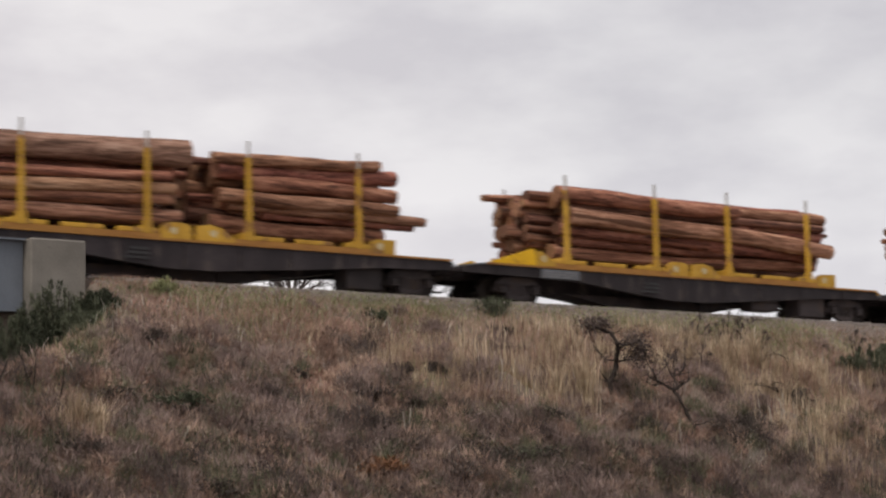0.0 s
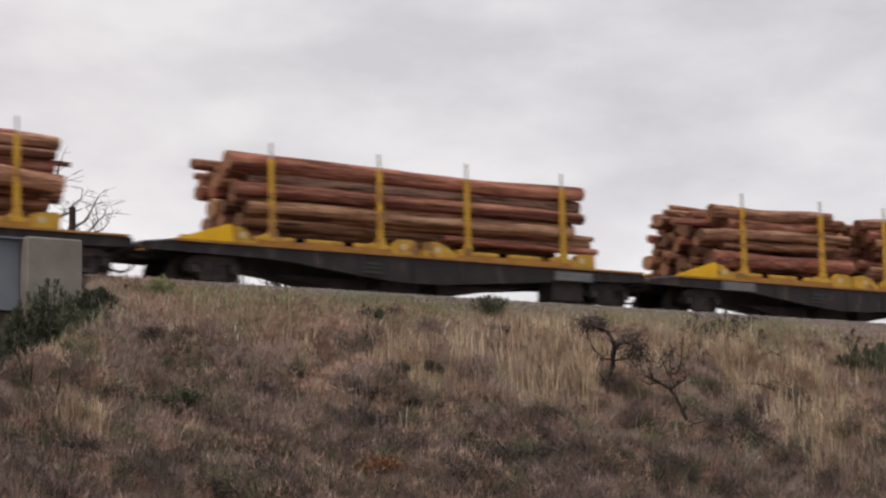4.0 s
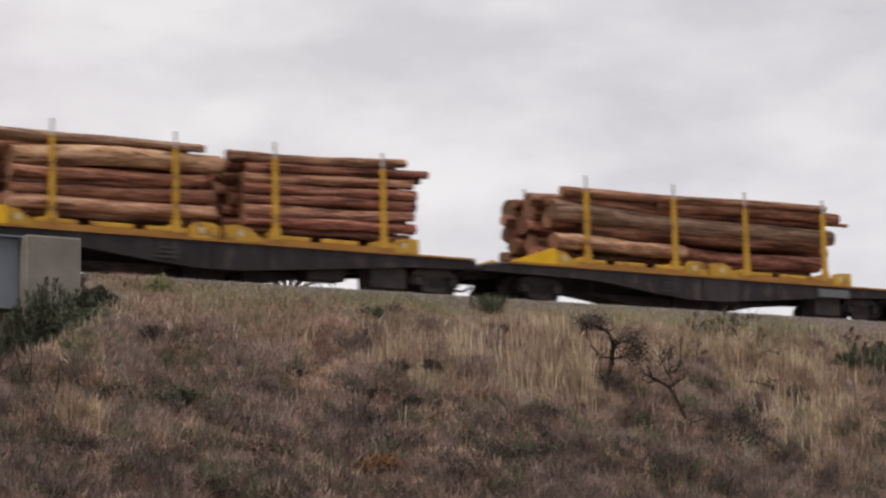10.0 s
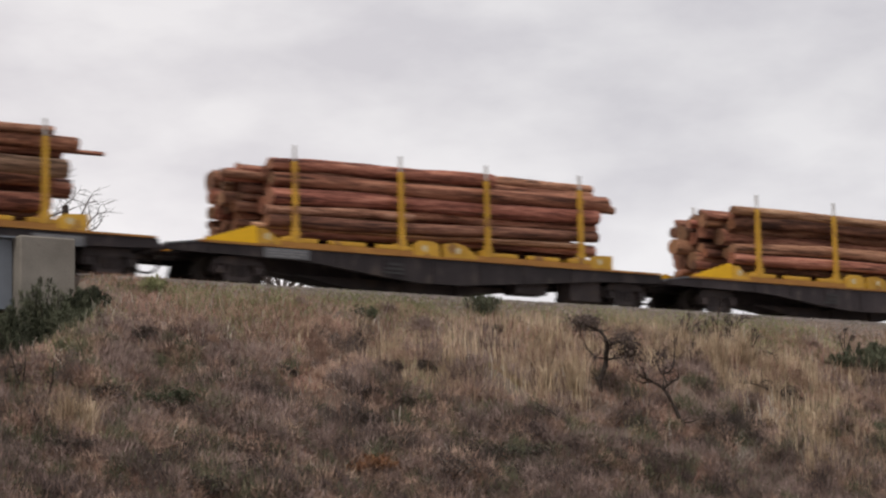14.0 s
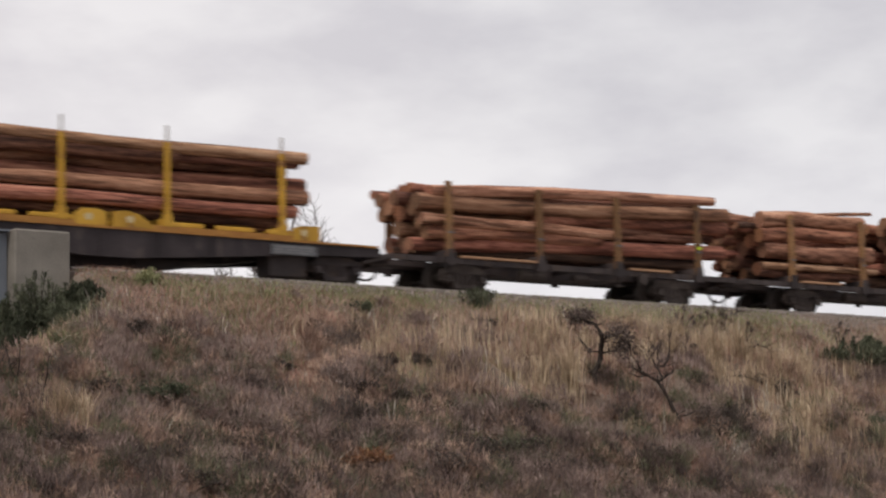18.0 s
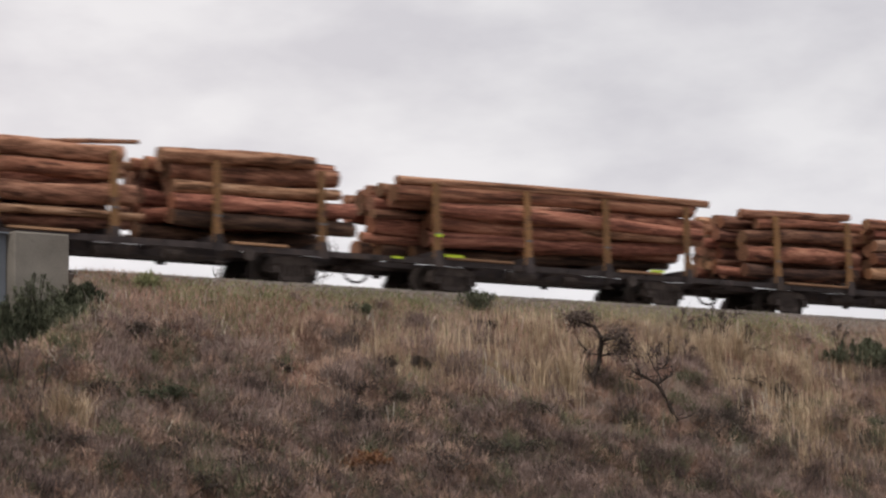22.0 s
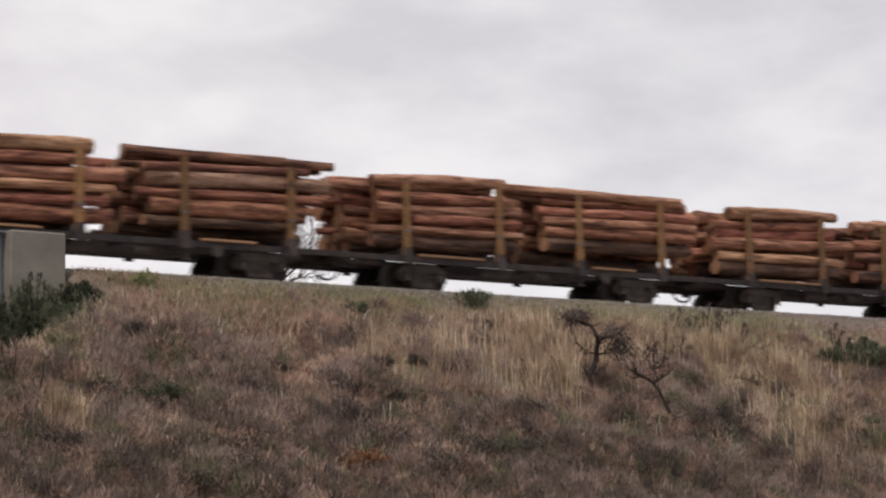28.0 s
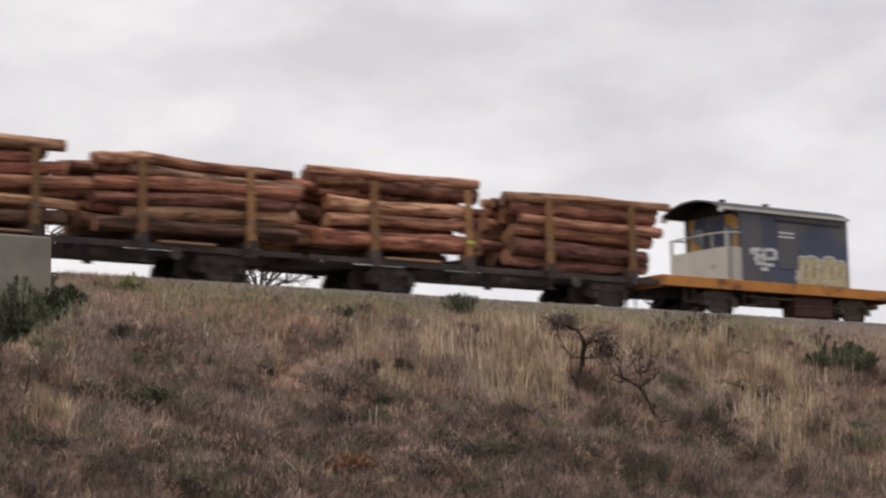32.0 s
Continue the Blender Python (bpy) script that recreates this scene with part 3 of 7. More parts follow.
# ---- flat wagon with yellow log cradles ----
def yellow_wagon():
    w = thing("log_wagon", "dark flat wagon with yellow log cradles and stanchions", "rail wagon", "log wagons of the train")
    x0, x1 = -3.22, 10.95
    belly = [(x0, 0.87), (x0, 0.72), (-0.2, 0.68), (0.6, 0.63), (2.1, 0.46), (3.4, 0.34), (4.6, 0.34), (6.7, 0.49), (9.1, 0.67), (10.3, 0.70), (x1, 0.73), (x1, 0.93), (-2.5, 0.93)]
    for side in (-1, 1):
        bm = bmesh.new()
        prism(bm, belly, side * 1.20, side * 1.12)
        sill = part("side_sill", bm, M_DARK, w, "dark grey fish-bellied steel sill")
        for xr in (-2.2, -0.2, 1.1, 2.4, 3.8, 5.2, 6.5, 8.0, 9.6):
            bm = bmesh.new()
            lo = np.interp(xr, [0.6, 3.4, 4.6, 9.1], [0.63, 0.34, 0.34, 0.67])
            box(bm, xr, xr + 0.05, side * 1.225, side * 1.203, lo + 0.05, 0.90)
            part("rib", bm, M_DARK, sill)
        bm = bmesh.new()
        prism(bm, [(-2.5, 0.932), (x1, 0.932), (x1, 0.975), (-2.5, 0.975)], side * 1.25, side * 1.08)
        part("deck_edge", bm, M_EDGE, w, "rusty orange deck edge")
        for r in range(3):
            bm = bmesh.new()
            box(bm, 2.35 + 0.07 * r, 2.95, side * 1.236, side * 1.227, 0.5 + 0.10 * r, 0.56 + 0.10 * r)
            part("bar", bm, M_FADED, sill, "faded grey marking")
    bm = bmesh.new()
    box(bm, -2.45, x1 - 0.05, -1.12, 1.12, 0.82, 0.90)
    part("deck", bm, M_DARK, w)
    bm = bmesh.new()
    prism(bm, [(x0 - 0.05, 0.875), (-2.5, 0.97), (-2.5, 0.935), (x0 - 0.05, 0.84)], -1.22, 1.22)
    part("end_slope", bm, M_PANEL, w, "worn grey sloping end plate")
    bm = bmesh.new()
    prism(bm, [(x0 + 0.1, 0.82), (x0 + 0.1, 0.74), (-0.9, 0.64), (0.0, 0.52), (0.6, 0.43), (6.9, 0.43), (7.7, 0.52), (8.6, 0.66), (x1 - 0.1, 0.75), (x1 - 0.1, 0.82)], -0.22, 0.22)
    part("centre_sill", bm, M_DARK, w)
    # gear slung under the middle
    for name, pts in (("brake_gear_box", [(0.55, 0.46), (2.0, 0.2), (3.05, 0.2), (3.05, 0.46)]), ("valve_box", [(3.5, 0.46), (3.5, 0.2), (3.62, 0.17), (4.45, 0.17), (4.55, 0.2), (4.55, 0.46)]), ("brake_rigging", [(5.05, 0.46), (5.05, 0.24), (5.2, 0.2), (5.45, 0.2), (7.1, 0.46)])):
        bm = bmesh.new()
        prism(bm, pts, -0.42, 0.3)
        part(name, bm, M_BLACK, w)
    bm = bmesh.new()
    box(bm, 8.12, 9.1, -1.02, -0.45, 0.17, 0.72, 0.02)
    part("equipment_box", bm, M_BLACK, w, "black steel equipment box")
    for x, s in ((x0, -1), (x1, 1)):
        bm = bmesh.new()
        box(bm, min(x, x + s * 0.1), max(x, x + s * 0.1), -1.18, 1.18, 0.72, 0.83 if s < 0 else 0.93, 0.02)
        part("headstock", bm, M_DARK, w)
        coupler(w, x + s * 0.1, s)
    for x in (2.6, 4.4):
        bm = bmesh.new()
        rod(bm, (x, -0.75, 0.60), (x + 0.8, -0.75, 0.60), 0.13, 10)
        part("air_tank", bm, M_BOGIE, w)
    bogie(w, -1.37, 1.0, M_BLACK)
    bogie(w, 9.95, 1.0, M_BLACK)
    # the two cradles
    for side in (-1, 1):
        ya, yb = side * 1.25, side * 1.13
        for a, b in ((-2.3, 3.95), (4.15, 9.3)):
            bm = bmesh.new()
            prism(bm, [(a, 0.978), (b, 0.978), (b, 1.07), (a, 1.07)], ya, yb)
            rail = part("cradle_rail", bm, M_EDGE, w, "rusty orange-yellow steel rail")
            k = a + (1.9 if a < 0 else 1.2)
            while k < b - 1.2:
                bm = bmesh.new()
                box(bm, k, k + 0.98, side * 1.245, side * 1.15, 1.07, 1.17, 0.015)
                part("rail_block", bm, M_YELLOW, rail)
                k += 1.3
    for side in (-1, 1):
        y0, y1 = (side * 1.252, side * 1.16)
        bm = bmesh.new()
        prism(bm, [(-2.46, 0.98), (-1.12, 1.38), (-1.04, 1.36), (-1.02, 0.98)], y0, y1)
        part("ramp", bm, M_RAMP, w, "bright yellow ramp-shaped end plate")
        for pts in ([(-1.01, 0.98), (-1.0, 1.33), (-0.82, 1.33), (-0.42, 1.08), (-0.40, 0.98)], [(3.22, 0.98), (3.24, 1.22), (3.42, 1.33), (3.78, 1.33), (3.96, 1.27), (3.98, 0.98)], [(4.10, 0.98), (4.12, 1.30), (4.45, 1.34), (4.75, 1.27), (5.05, 1.07), (5.06, 0.98)], [(8.62, 0.98), (8.64, 1.24), (8.8, 1.30), (9.32, 1.32), (9.32, 0.98)]):
            bm = bmesh.new()
            prism(bm, pts, y0, y1)
            pl = part("end_plate", bm, M_YELLOW, w, "worn yellow end plate")
            cx = (pts[0][0] + pts[-1][0]) / 2
            bm = bmesh.new()
            n = 10
            ring = [bm.verts.new((cx - 0.06 + (0.09 if k % 3 else 0.07) * math.cos(k * math.tau / n), side * 1.256, 1.15 + (0.075 if k % 2 else 0.09) * math.sin(k * math.tau / n))) for k in range(n)]
            bm.faces.new(ring)
            bmesh.ops.solidify(bm, geom=bm.faces[:], thickness=0.004)
            part("sticker", bm, M_STICKER, pl, "faded pale sticker")
    for x in (-1.0, 3.6, 4.4, 9.1):
        bm = bmesh.new()
        box(bm, x - 0.1, x + 0.1, -1.16, 1.16, 0.98, 1.18, 0.02)
        part("cross_beam", bm, M_YELLOW, w)
    for x in (0.0, 2.92, 5.44, 8.36):
        bm = bmesh.new()
        box(bm, x - 0.13, x + 0.13, -1.13, 1.13, 0.98, 1.24, 0.02)
        part("bolster", bm, M_YELLOW, w)
        for side in (-1, 1):
            bm = bmesh.new()
            n0 = 1.06
            for za, zb, wa, wb in ((n0, 1.32, 0.12, 0.095), (1.32, 2.90, 0.058, 0.042)):
                vs = [bm.verts.new((x + sx * wd, side * yy, zz)) for zz, wd in ((za, wa), (zb, wb)) for sx, yy in ((-1, 1.16), (1, 1.16), (1, 1.26), (-1, 1.26))]
                for fc in ((0, 1, 2, 3), (4, 5, 6, 7), (0, 1, 5, 4), (1, 2, 6, 5), (2, 3, 7, 6), (3, 0, 4, 7)):
                    bm.faces.new([vs[i] for i in fc])
            st = part("stanchion", bm, M_YELLOW, w, "worn yellow steel stanchion")
            bm = bmesh.new()
            rod(bm, (x, side * 1.21, 2.90), (x, side * 1.21, 3.27), 0.034, 8)
            part("extension_pipe", bm, M_PIPE, st, "pale steel extension pipe")
    return w


# ---- older dark wagon with ochre stanchions ----
def dark_wagon():
    w = thing("log_wagon", "old dark skeletal wagon with rusty ochre stanchions", "rail wagon", "log wagons of the train")
    x0, x1 = -1.62, 9.32
    for side in (-1, 1):
        bm = bmesh.new()
        prism(bm, [(x0, 0.73), (0.2, 0.71), (7.6, 0.71), (x1, 0.73), (x1, 0.85), (x0, 0.85)], side * 1.18, side * 1.08)
        sill = part("side_sill", bm, M_BLACK, w, "dark steel side sill")
        for xr in np.arange(-1.2, 9.2, 0.86):
            bm = bmesh.new()
            box(bm, xr, xr + 0.05, side * 1.21, side * 1.182, 0.72, 0.84)
            part("rib", bm, M_BLACK, sill)
    bm = bmesh.new()
    prism(bm, [(x0, 0.83), (x0, 0.72), (1.6, 0.70), (2.2, 0.62), (5.6, 0.62), (6.2, 0.70), (x1, 0.72), (x1, 0.83)], -0.3, 0.3)
    part("centre_sill", bm, M_BLACK, w)
    for x in (1.5, 3.9, 6.6):
        bm = bmesh.new()
        prism(bm, [(x, 0.83), (x, 0.71), (x + 0.08, 0.71), (x + 0.08, 0.83)], -1.08, 1.08)
        part("cross_member", bm, M_BLACK, w)
    for x in (-1.5, 9.0):
        bm = bmesh.new()
        box(bm, x - 0.1, x + 0.35, -1.08, 1.08, 0.83, 0.865)
        part("end_platform", bm, M_BLACK, w)
    bm = bmesh.new()
    rod(bm, (2.5, -0.7, 0.60), (3.3, -0.7, 0.60), 0.13, 10)
    part("air_tank", bm, M_BOGIE, w)
    bm = bmesh.new()
    rod(bm, (4.3, -0.62, 0.62), (4.75, -0.62, 0.62), 0.11, 10)
    rod(bm, (4.75, -0.62, 0.62), (5.7, -0.62, 0.62), 0.025, 6)
    part("brake_cylinder", bm, M_BOGIE, w)
    bm = bmesh.new()
    box(bm, 5.35, 5.40, -1.12, -1.08, 0.45, 0.72)
    box(bm, 5.25, 5.5, -1.14, -1.06, 0.43, 0.46)
    part("step", bm, M_BOGIE, w)
    bm = bmesh.new()
    rod(bm, (6.1, -1.18, 0.64), (6.1, -1.24, 0.64), 0.14, 12)
    part("handbrake_wheel", bm, M_BOGIE, w)
    for x, s in ((x0, -1), (x1, 1)):
        bm = bmesh.new()
        box(bm, min(x, x + s * 0.09), max(x, x + s * 0.09), -1.18, 1.18, 0.71, 0.86, 0.02)
        part("headstock", bm, M_BLACK, w)
        coupler(w, x + s * 0.09, s)
    bogie(w, 0.63, 1.0)
    bogie(w, 7.37, 1.0)
    for x in (0.0, 2.76, 5.28, 8.02):
        bm = bmesh.new()
        box(bm, x - 0.11, x + 0.11, -1.16, 1.16, 0.852, 1.02, 0.015)
        part("bolster", bm, M_BLACK, w)
        for side in (-1, 1):
            bm = bmesh.new()
            vs = [bm.verts.new((x + sx * wd, side * yy, zz)) for zz, wd in ((0.86, 0.10), (1.4, 0.085), (2.66, 0.072)) for sx, yy in ((-1, 1.185), (1, 1.185), (1, 1.27), (-1, 1.27))]
            for o in (0, 4):
                for i in range(4):
                    bm.faces.new((vs[o + i], vs[o + (i + 1) % 4], vs[o + 4 + (i + 1) % 4], vs[o + 4 + i]))
            bm.faces.new(vs[:4]), bm.faces.new(vs[8:])
            st = part("stanchion", bm, M_OCHRE, w, "rusty ochre steel stanchion")
            bm = bmesh.new()
            box(bm, x - 0.098, x + 0.098, side * 1.282, side * 1.272, 1.42, 1.46)
            part("band", bm, M_PANEL, st)
            bm = bmesh.new()
            prism(bm, [(x - 0.10, 1.04), (x - 0.13, 0.87), (x - 0.13, 0.66), (x + 0.13, 0.66), (x + 0.13, 0.87), (x + 0.10, 1.04)], side * 1.285, side * 1.272)
            part("stake_pocket", bm, M_BLACK, w)
    return w


# ---- logs ----
def reflector(wagon, x, z, wide, tall):
    bm = bmesh.new()
    box(bm, x - wide / 2, x + wide / 2, -1.295, -1.285, z, z + tall)
    part("reflector", bm, M_LIME, wagon, "bright lime reflector strip")


def edge_plank(wagon, a, b):
    bm = bmesh.new()
    box(bm, a, b, -1.24, -1.10, 0.853, 0.91, 0.008)
    part("plank", bm, M_PLANK, wagon, "weathered orange-brown edge plank")


def log_meshes(bark, bend, count):
    """Logs of unit length and radius, bent, tapered and a little knotty."""
    out = []
    for k in range(count):
        r = random.Random(100 + k)
        bm = bmesh.new()
        n, m = 10, 12
        by, bz, ph = r.uniform(-bend, bend), r.uniform(-bend * 0.6, bend * 0.5), r.uniform(0, 6)
        w1, w2 = r.uniform(0.1, 0.3) * bend, r.uniform(0.1, 0.3) * bend
        taper = r.uniform(0.08, 0.28)
        flip = r.random() < 0.4
        knot = r.randrange(2, m - 1)
        rings = []
        for i in range(m + 1):
            f = i / m
            g = 1 - f if flip else f
            rad = (1.0 + taper / 2 - taper * g) * (1.07 if i == knot else 1.0)
            cy = by * math.sin(math.pi * f) + w1 * math.sin(9 * f + ph)
            cz = bz * math.sin(math.pi * f) + w2 * math.cos(8 * f + ph)
            tilt = r.uniform(-0.12, 0.12) if i in (0, m) else 0
            rings.append([bm.verts.new((f + (0.012 * tilt * math.cos(a)), cy + rad * r.uniform(0.94, 1.05) * math.cos(a), cz + rad * r.uniform(0.94, 1.05) * math.sin(a))) for a in [q * math.tau / n for q in range(n)]])
        for a, b in zip(rings, rings[1:]):
            for q in range(n):
                fc = bm.faces.new((a[q], a[(q + 1) % n], b[(q + 1) % n], b[q]))
                fc.smooth = True
        for ring in (rings[0][::-1], rings[-1]):
            fc = bm.faces.new(ring)
            fc.material_index = 1
        bmesh.ops.recalc_face_normals(bm, faces=bm.faces)
        me = bpy.data.meshes.new("log")
        bm.to_mesh(me)
        bm.free()
        me.materials.append(bark), me.materials.append(M_END)
        out.append(me)
    return out


CROOKED = {k: log_meshes(M_BARK[k], 0.8, 8) for k in M_BARK}
STRAIGHT = {k: log_meshes(M_BARK[k], 0.42, 8) for k in M_BARK}


def log_stack(place, length, top_left, top_right, bottom, seed, outer, size=(0.11, 0.20), stick=0.28, extras=(), skew=0.0, tones="rrrbbdd"):
    """A load of logs between the stanchions; x runs along it from its near end, heights are over the rail.
    outer: the logs of its outer face, from, to, height at both ends, radius, tone; the rest are dropped one on another behind them.
    extras: single logs, from, to, across, height, rise, radius."""
    r = random.Random(seed)
    half = 1.14
    kind = "long reddish-brown" if length > 7 else "short dark reddish-brown" if tones.count("d") > 3 else "short reddish-brown"
    st = thing("log_stack", "stack of %s barked logs on a wagon" % kind, "log stack", "log stacks on the wagons")
    face, placed = [], []
    for a, b, z0, z1, rad, tone in outer:
        rad *= 1.1
        z0, z1 = max(z0, bottom + rad * 0.95), max(z1, bottom + rad * 0.95)
        y = -half + rad + 0.01
        for fa, fb, fz0, fz1, fr, fy in face:
            lo, hi = max(a, fa), min(b, fb)
            if hi - lo < 0.3:
                continue
            x = (lo + hi) / 2
            dz = abs(z0 + (z1 - z0) * (x - a) / (b - a) - fz0 - (fz1 - fz0) * (x - fa) / (fb - fa))
            if dz < (rad + fr) * 0.86:
                y = max(y, fy + 0.8 * math.sqrt((rad + fr) ** 2 - dz * dz))
        face.append((a, b, z0, z1, rad, y))
        placed.append((y, (z0 + z1) / 2 - bottom, rad))
        ob = new("log", STRAIGHT[tone][r.randrange(8)])
        ob.parent = st
        ob.location = (a, y, z0)
        ob.rotation_euler = (r.uniform(0, 6.28), -math.atan2(z1 - z0, b - a), r.gauss(0, 0.003))
        ob.scale = (b - a, rad, rad)
    # a second row close behind the outer one
    for a, b, z0, z1, rad, y in face:
        zb = (z0 + z1) / 2 - 0.75 * rad
        if rad < 0.07 or zb - rad < bottom + 0.3 or y > -0.75:
            continue
        q = min(0.19, max(0.1, rad))
        y += rad + q * 0.75
        ob = new("log", CROOKED[r.choice(tones)][r.randrange(8)])
        ob.parent = st
        ob.location = (a + r.uniform(0.02, 0.22), y, z0 - 0.75 * rad)
        ob.rotation_euler = (r.uniform(0, 6.28), -math.atan2(z1 - z0, b - a), r.gauss(0, 0.004))
        ob.scale = (b - a - r.uniform(0.25, 0.5), q, q)
        placed.append((y, zb - bottom, q))
    height = max(top_left, top_right) - bottom
    fails = 0
    while fails < 14 and len(placed) < 90:
        rad = size[0] * 0.8 + (size[1] * 1.05 - size[0] * 0.8) * r.random() ** 1.1
        best = None
        for _ in range(26):
            y = r.uniform(-0.66 + rad, half - rad)
            z = rad
            for py, pz, pr in placed:
                d = abs(y - py)
                if d < pr + rad:
                    z = max(z, pz + math.sqrt((pr + rad) ** 2 - d * d))
            if best is None or z < best[1]:
                best = (y, z)
        if best[1] + rad > height + 0.04:
            fails += 1
            continue
        placed.append((best[0], best[1], rad))
        y, z = best
        a = r.gauss(0, stick * 0.45) + skew * (y + half) / (2 * half) * (1.0 if z < 0.55 * height else 0.35)
        b = length + r.gauss(0, stick * 0.45)
        if r.random() < 0.10:
            a -= r.uniform(0.1, stick * 1.5)
        if r.random() < 0.10:
            b += r.uniform(0.1, stick * 1.5)
        lean = (top_right - top_left) / length * (z / height)
        # lowest logs on the dark wagons near-black: shade put into their bark
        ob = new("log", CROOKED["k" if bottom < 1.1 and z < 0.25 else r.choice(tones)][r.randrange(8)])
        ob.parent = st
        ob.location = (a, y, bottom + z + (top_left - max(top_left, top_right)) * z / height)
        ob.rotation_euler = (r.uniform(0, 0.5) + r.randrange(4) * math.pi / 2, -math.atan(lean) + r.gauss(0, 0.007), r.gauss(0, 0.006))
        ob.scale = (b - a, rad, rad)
    for a, b, y, z, rise, rad in extras:
        ob = new("log", STRAIGHT[r.choice("rb")][r.randrange(8)])
        ob.parent = st
        ob.location = (a, y, z)
        ob.rotation_euler = (r.uniform(0, 6), -math.atan2(rise, b - a), r.gauss(0, 0.004))
        ob.scale = (b - a, rad, rad)
    add_to_train(st, place)


# ---- guard's van ----
def guards_van():
    w = thing("guards_van", "faded blue brake van with beige balcony on an orange frame", "brake van")
    for side in (-1, 1):
        bm = bmesh.new()
        box(bm, 0.0, 9.0, side * 1.25, side * 1.12, 0.72, 0.99, 0.01)
        part("side_sill", bm, M_ORANGE, w, "orange painted steel sill")
        for xs in (0.9, 3.05):
            bm = bmesh.new()
            box(bm, xs, xs + 0.35, side * 1.2, side * 1.0, 0.34, 0.37)
            box(bm, xs, xs + 0.03, side * 1.14, side * 1.10, 0.34, 0.72)
            box(bm, xs + 0.32, xs + 0.35, side * 1.14, side * 1.10, 0.34, 0.72)
            part("step", bm, M_BOGIE, w)
    for x, s in ((0.0, -1), (9.0, 1)):
        bm = bmesh.new()
        box(bm, min(x, x - s * 0.1), max(x, x - s * 0.1), -1.12, 1.12, 0.68, 0.99, 0.01)
        part("headstock", bm, M_ORANGE, w, "orange end beam")
        coupler(w, x, s, False)
    bm = bmesh.new()
    box(bm, 0.1, 8.9, -1.12, 1.12, 0.90, 0.985)
    part("deck", bm, M_PLANK, w)
    bm = bmesh.new()
    box(bm, 0.1, 8.9, -0.3, 0.3, 0.52, 0.90)
    part("centre_sill", bm, M_DARK, w)
    bm = bmesh.new()
    rod(bm, (3.9, -0.6, 0.58), (4.8, -0.6, 0.58), 0.16, 10)
    part("air_tank", bm, M_DUSTY, w)
    bogie(w, 2.28, 1.0, M_DUSTY)
    bogie(w, 7.45, 1.0, M_DUSTY)
    bm = bmesh.new()
    box(bm, 5.12, 6.62, -1.0, -0.5, 0.17, 0.70, 0.02)
    part("battery_box", bm, M_MAROON, w, "dull maroon battery box")
    bm = bmesh.new()
    rod(bm, (3.2, -0.95, 0.62), (5.2, -0.95, 0.60), 0.03, 6)
    rod(bm, (3.3, -0.2, 0.5), (6.6, -0.2, 0.5), 0.035, 6)
    rod(bm, (5.0, -1.03, 0.42), (6.9, -1.03, 0.44), 0.02, 6)
    part("brake_pipe", bm, M_DUSTY, w)
    b0, b1, p0 = 3.12, 7.29, 2.56
    floor, eave, half = 1.0, 2.88, 1.04
    skin = half - 0.06
    bm = bmesh.new()
    box(bm, b0, b1, -half, -skin, floor, eave)
    side = part("side_wall", bm, M_BLUE, w, "faded blue steel side with sprayed graffiti")
    bm = bmesh.new()
    box(bm, b0, b1, skin, half, floor, eave)
    part("side_wall", bm, M_BLUE, w)
    bm = bmesh.new()
    box(bm, b1 - 0.06, b1, 0.002 - skin, skin - 0.002, floor, eave)
    part("end_wall", bm, M_BLUE, w)
    for z in (1.35, 2.1, 2.55):
        bm = bmesh.new()
        rod(bm, (b1 + 0.002, -skin + 0.1, z), (b1 + 0.05, -skin + 0.1, z), 0.03, 6)
        part("lamp_bracket", bm, M_DARK, w)
    # balcony bulkhead with a door opening and windows
    for ya, yb, za, zb in ((-0.975, -0.84, floor, eave), (-0.84, -0.44, floor, 1.95), (-0.84, -0.44, 2.6, eave), (-0.44, -0.31, floor, eave), (-0.31, 0.31, 2.76, eave), (0.31, 0.44, floor, eave), (0.44, 0.84, floor, 1.95), (0.44, 0.84, 2.6, eave), (0.84, 0.975, floor, eave)):
        bm = bmesh.new()
        box(bm, b0 + 0.04, b0 + 0.09, ya, yb, za, zb)
        part("bulkhead_panel", bm, M_BLUE, w, "faded blue balcony bulkhead panel")
    for corners in (((-0.96, 2.42), (-0.86, 2.42), (-0.46, 2.62), (-0.46, 2.86), (-0.70, 2.86), (-0.96, 2.68)), ((-0.96, 1.94), (-0.70, 1.94), (-0.66, 2.12), (-0.82, 2.34), (-0.96, 2.30)), ((0.46, 1.94), (0.96, 1.94), (0.96, 2.40), (0.78, 2.30), (0.6, 2.12)), ((0.86, 2.5), (0.96, 2.5), (0.96, 2.86), (0.7, 2.86), (0.8, 2.68))):
        bm = bmesh.new()
        front = [bm.verts.new((b0 + 0.032, y, z)) for y, z in corners]
        back = [bm.verts.new((b0 + 0.037, y, z)) for y, z in corners]
        bm.faces.new(front), bm.faces.new(back[::-1])
        for k in range(len(front)):
            j = (k + 1) % len(front)
            bm.faces.new((front[k], front[j], back[j], back[k]))
        part("painted_patch", bm, M_CHEVRON, w, "orange-yellow painted warning patch")
    bm = bmesh.new()
    box(bm, b0 + 0.002, b0 + 0.75, -half - 0.006, -half - 0.0015, floor + 0.01, 2.84)
    part("side_panel", bm, M_SLATE, w, "grey primed side panel")
    glass = bpy.data.materials.new("dark_glass")
    glass.use_nodes = True
    gl = glass.node_tree.nodes["Principled BSDF"]
    gl.inputs["Base Color"].default_value, gl.inputs["Roughness"].default_value = (0.25, 0.28, 0.33, 1), 0.12
    gl.inputs["Transmission Weight"].default_value = 0.5
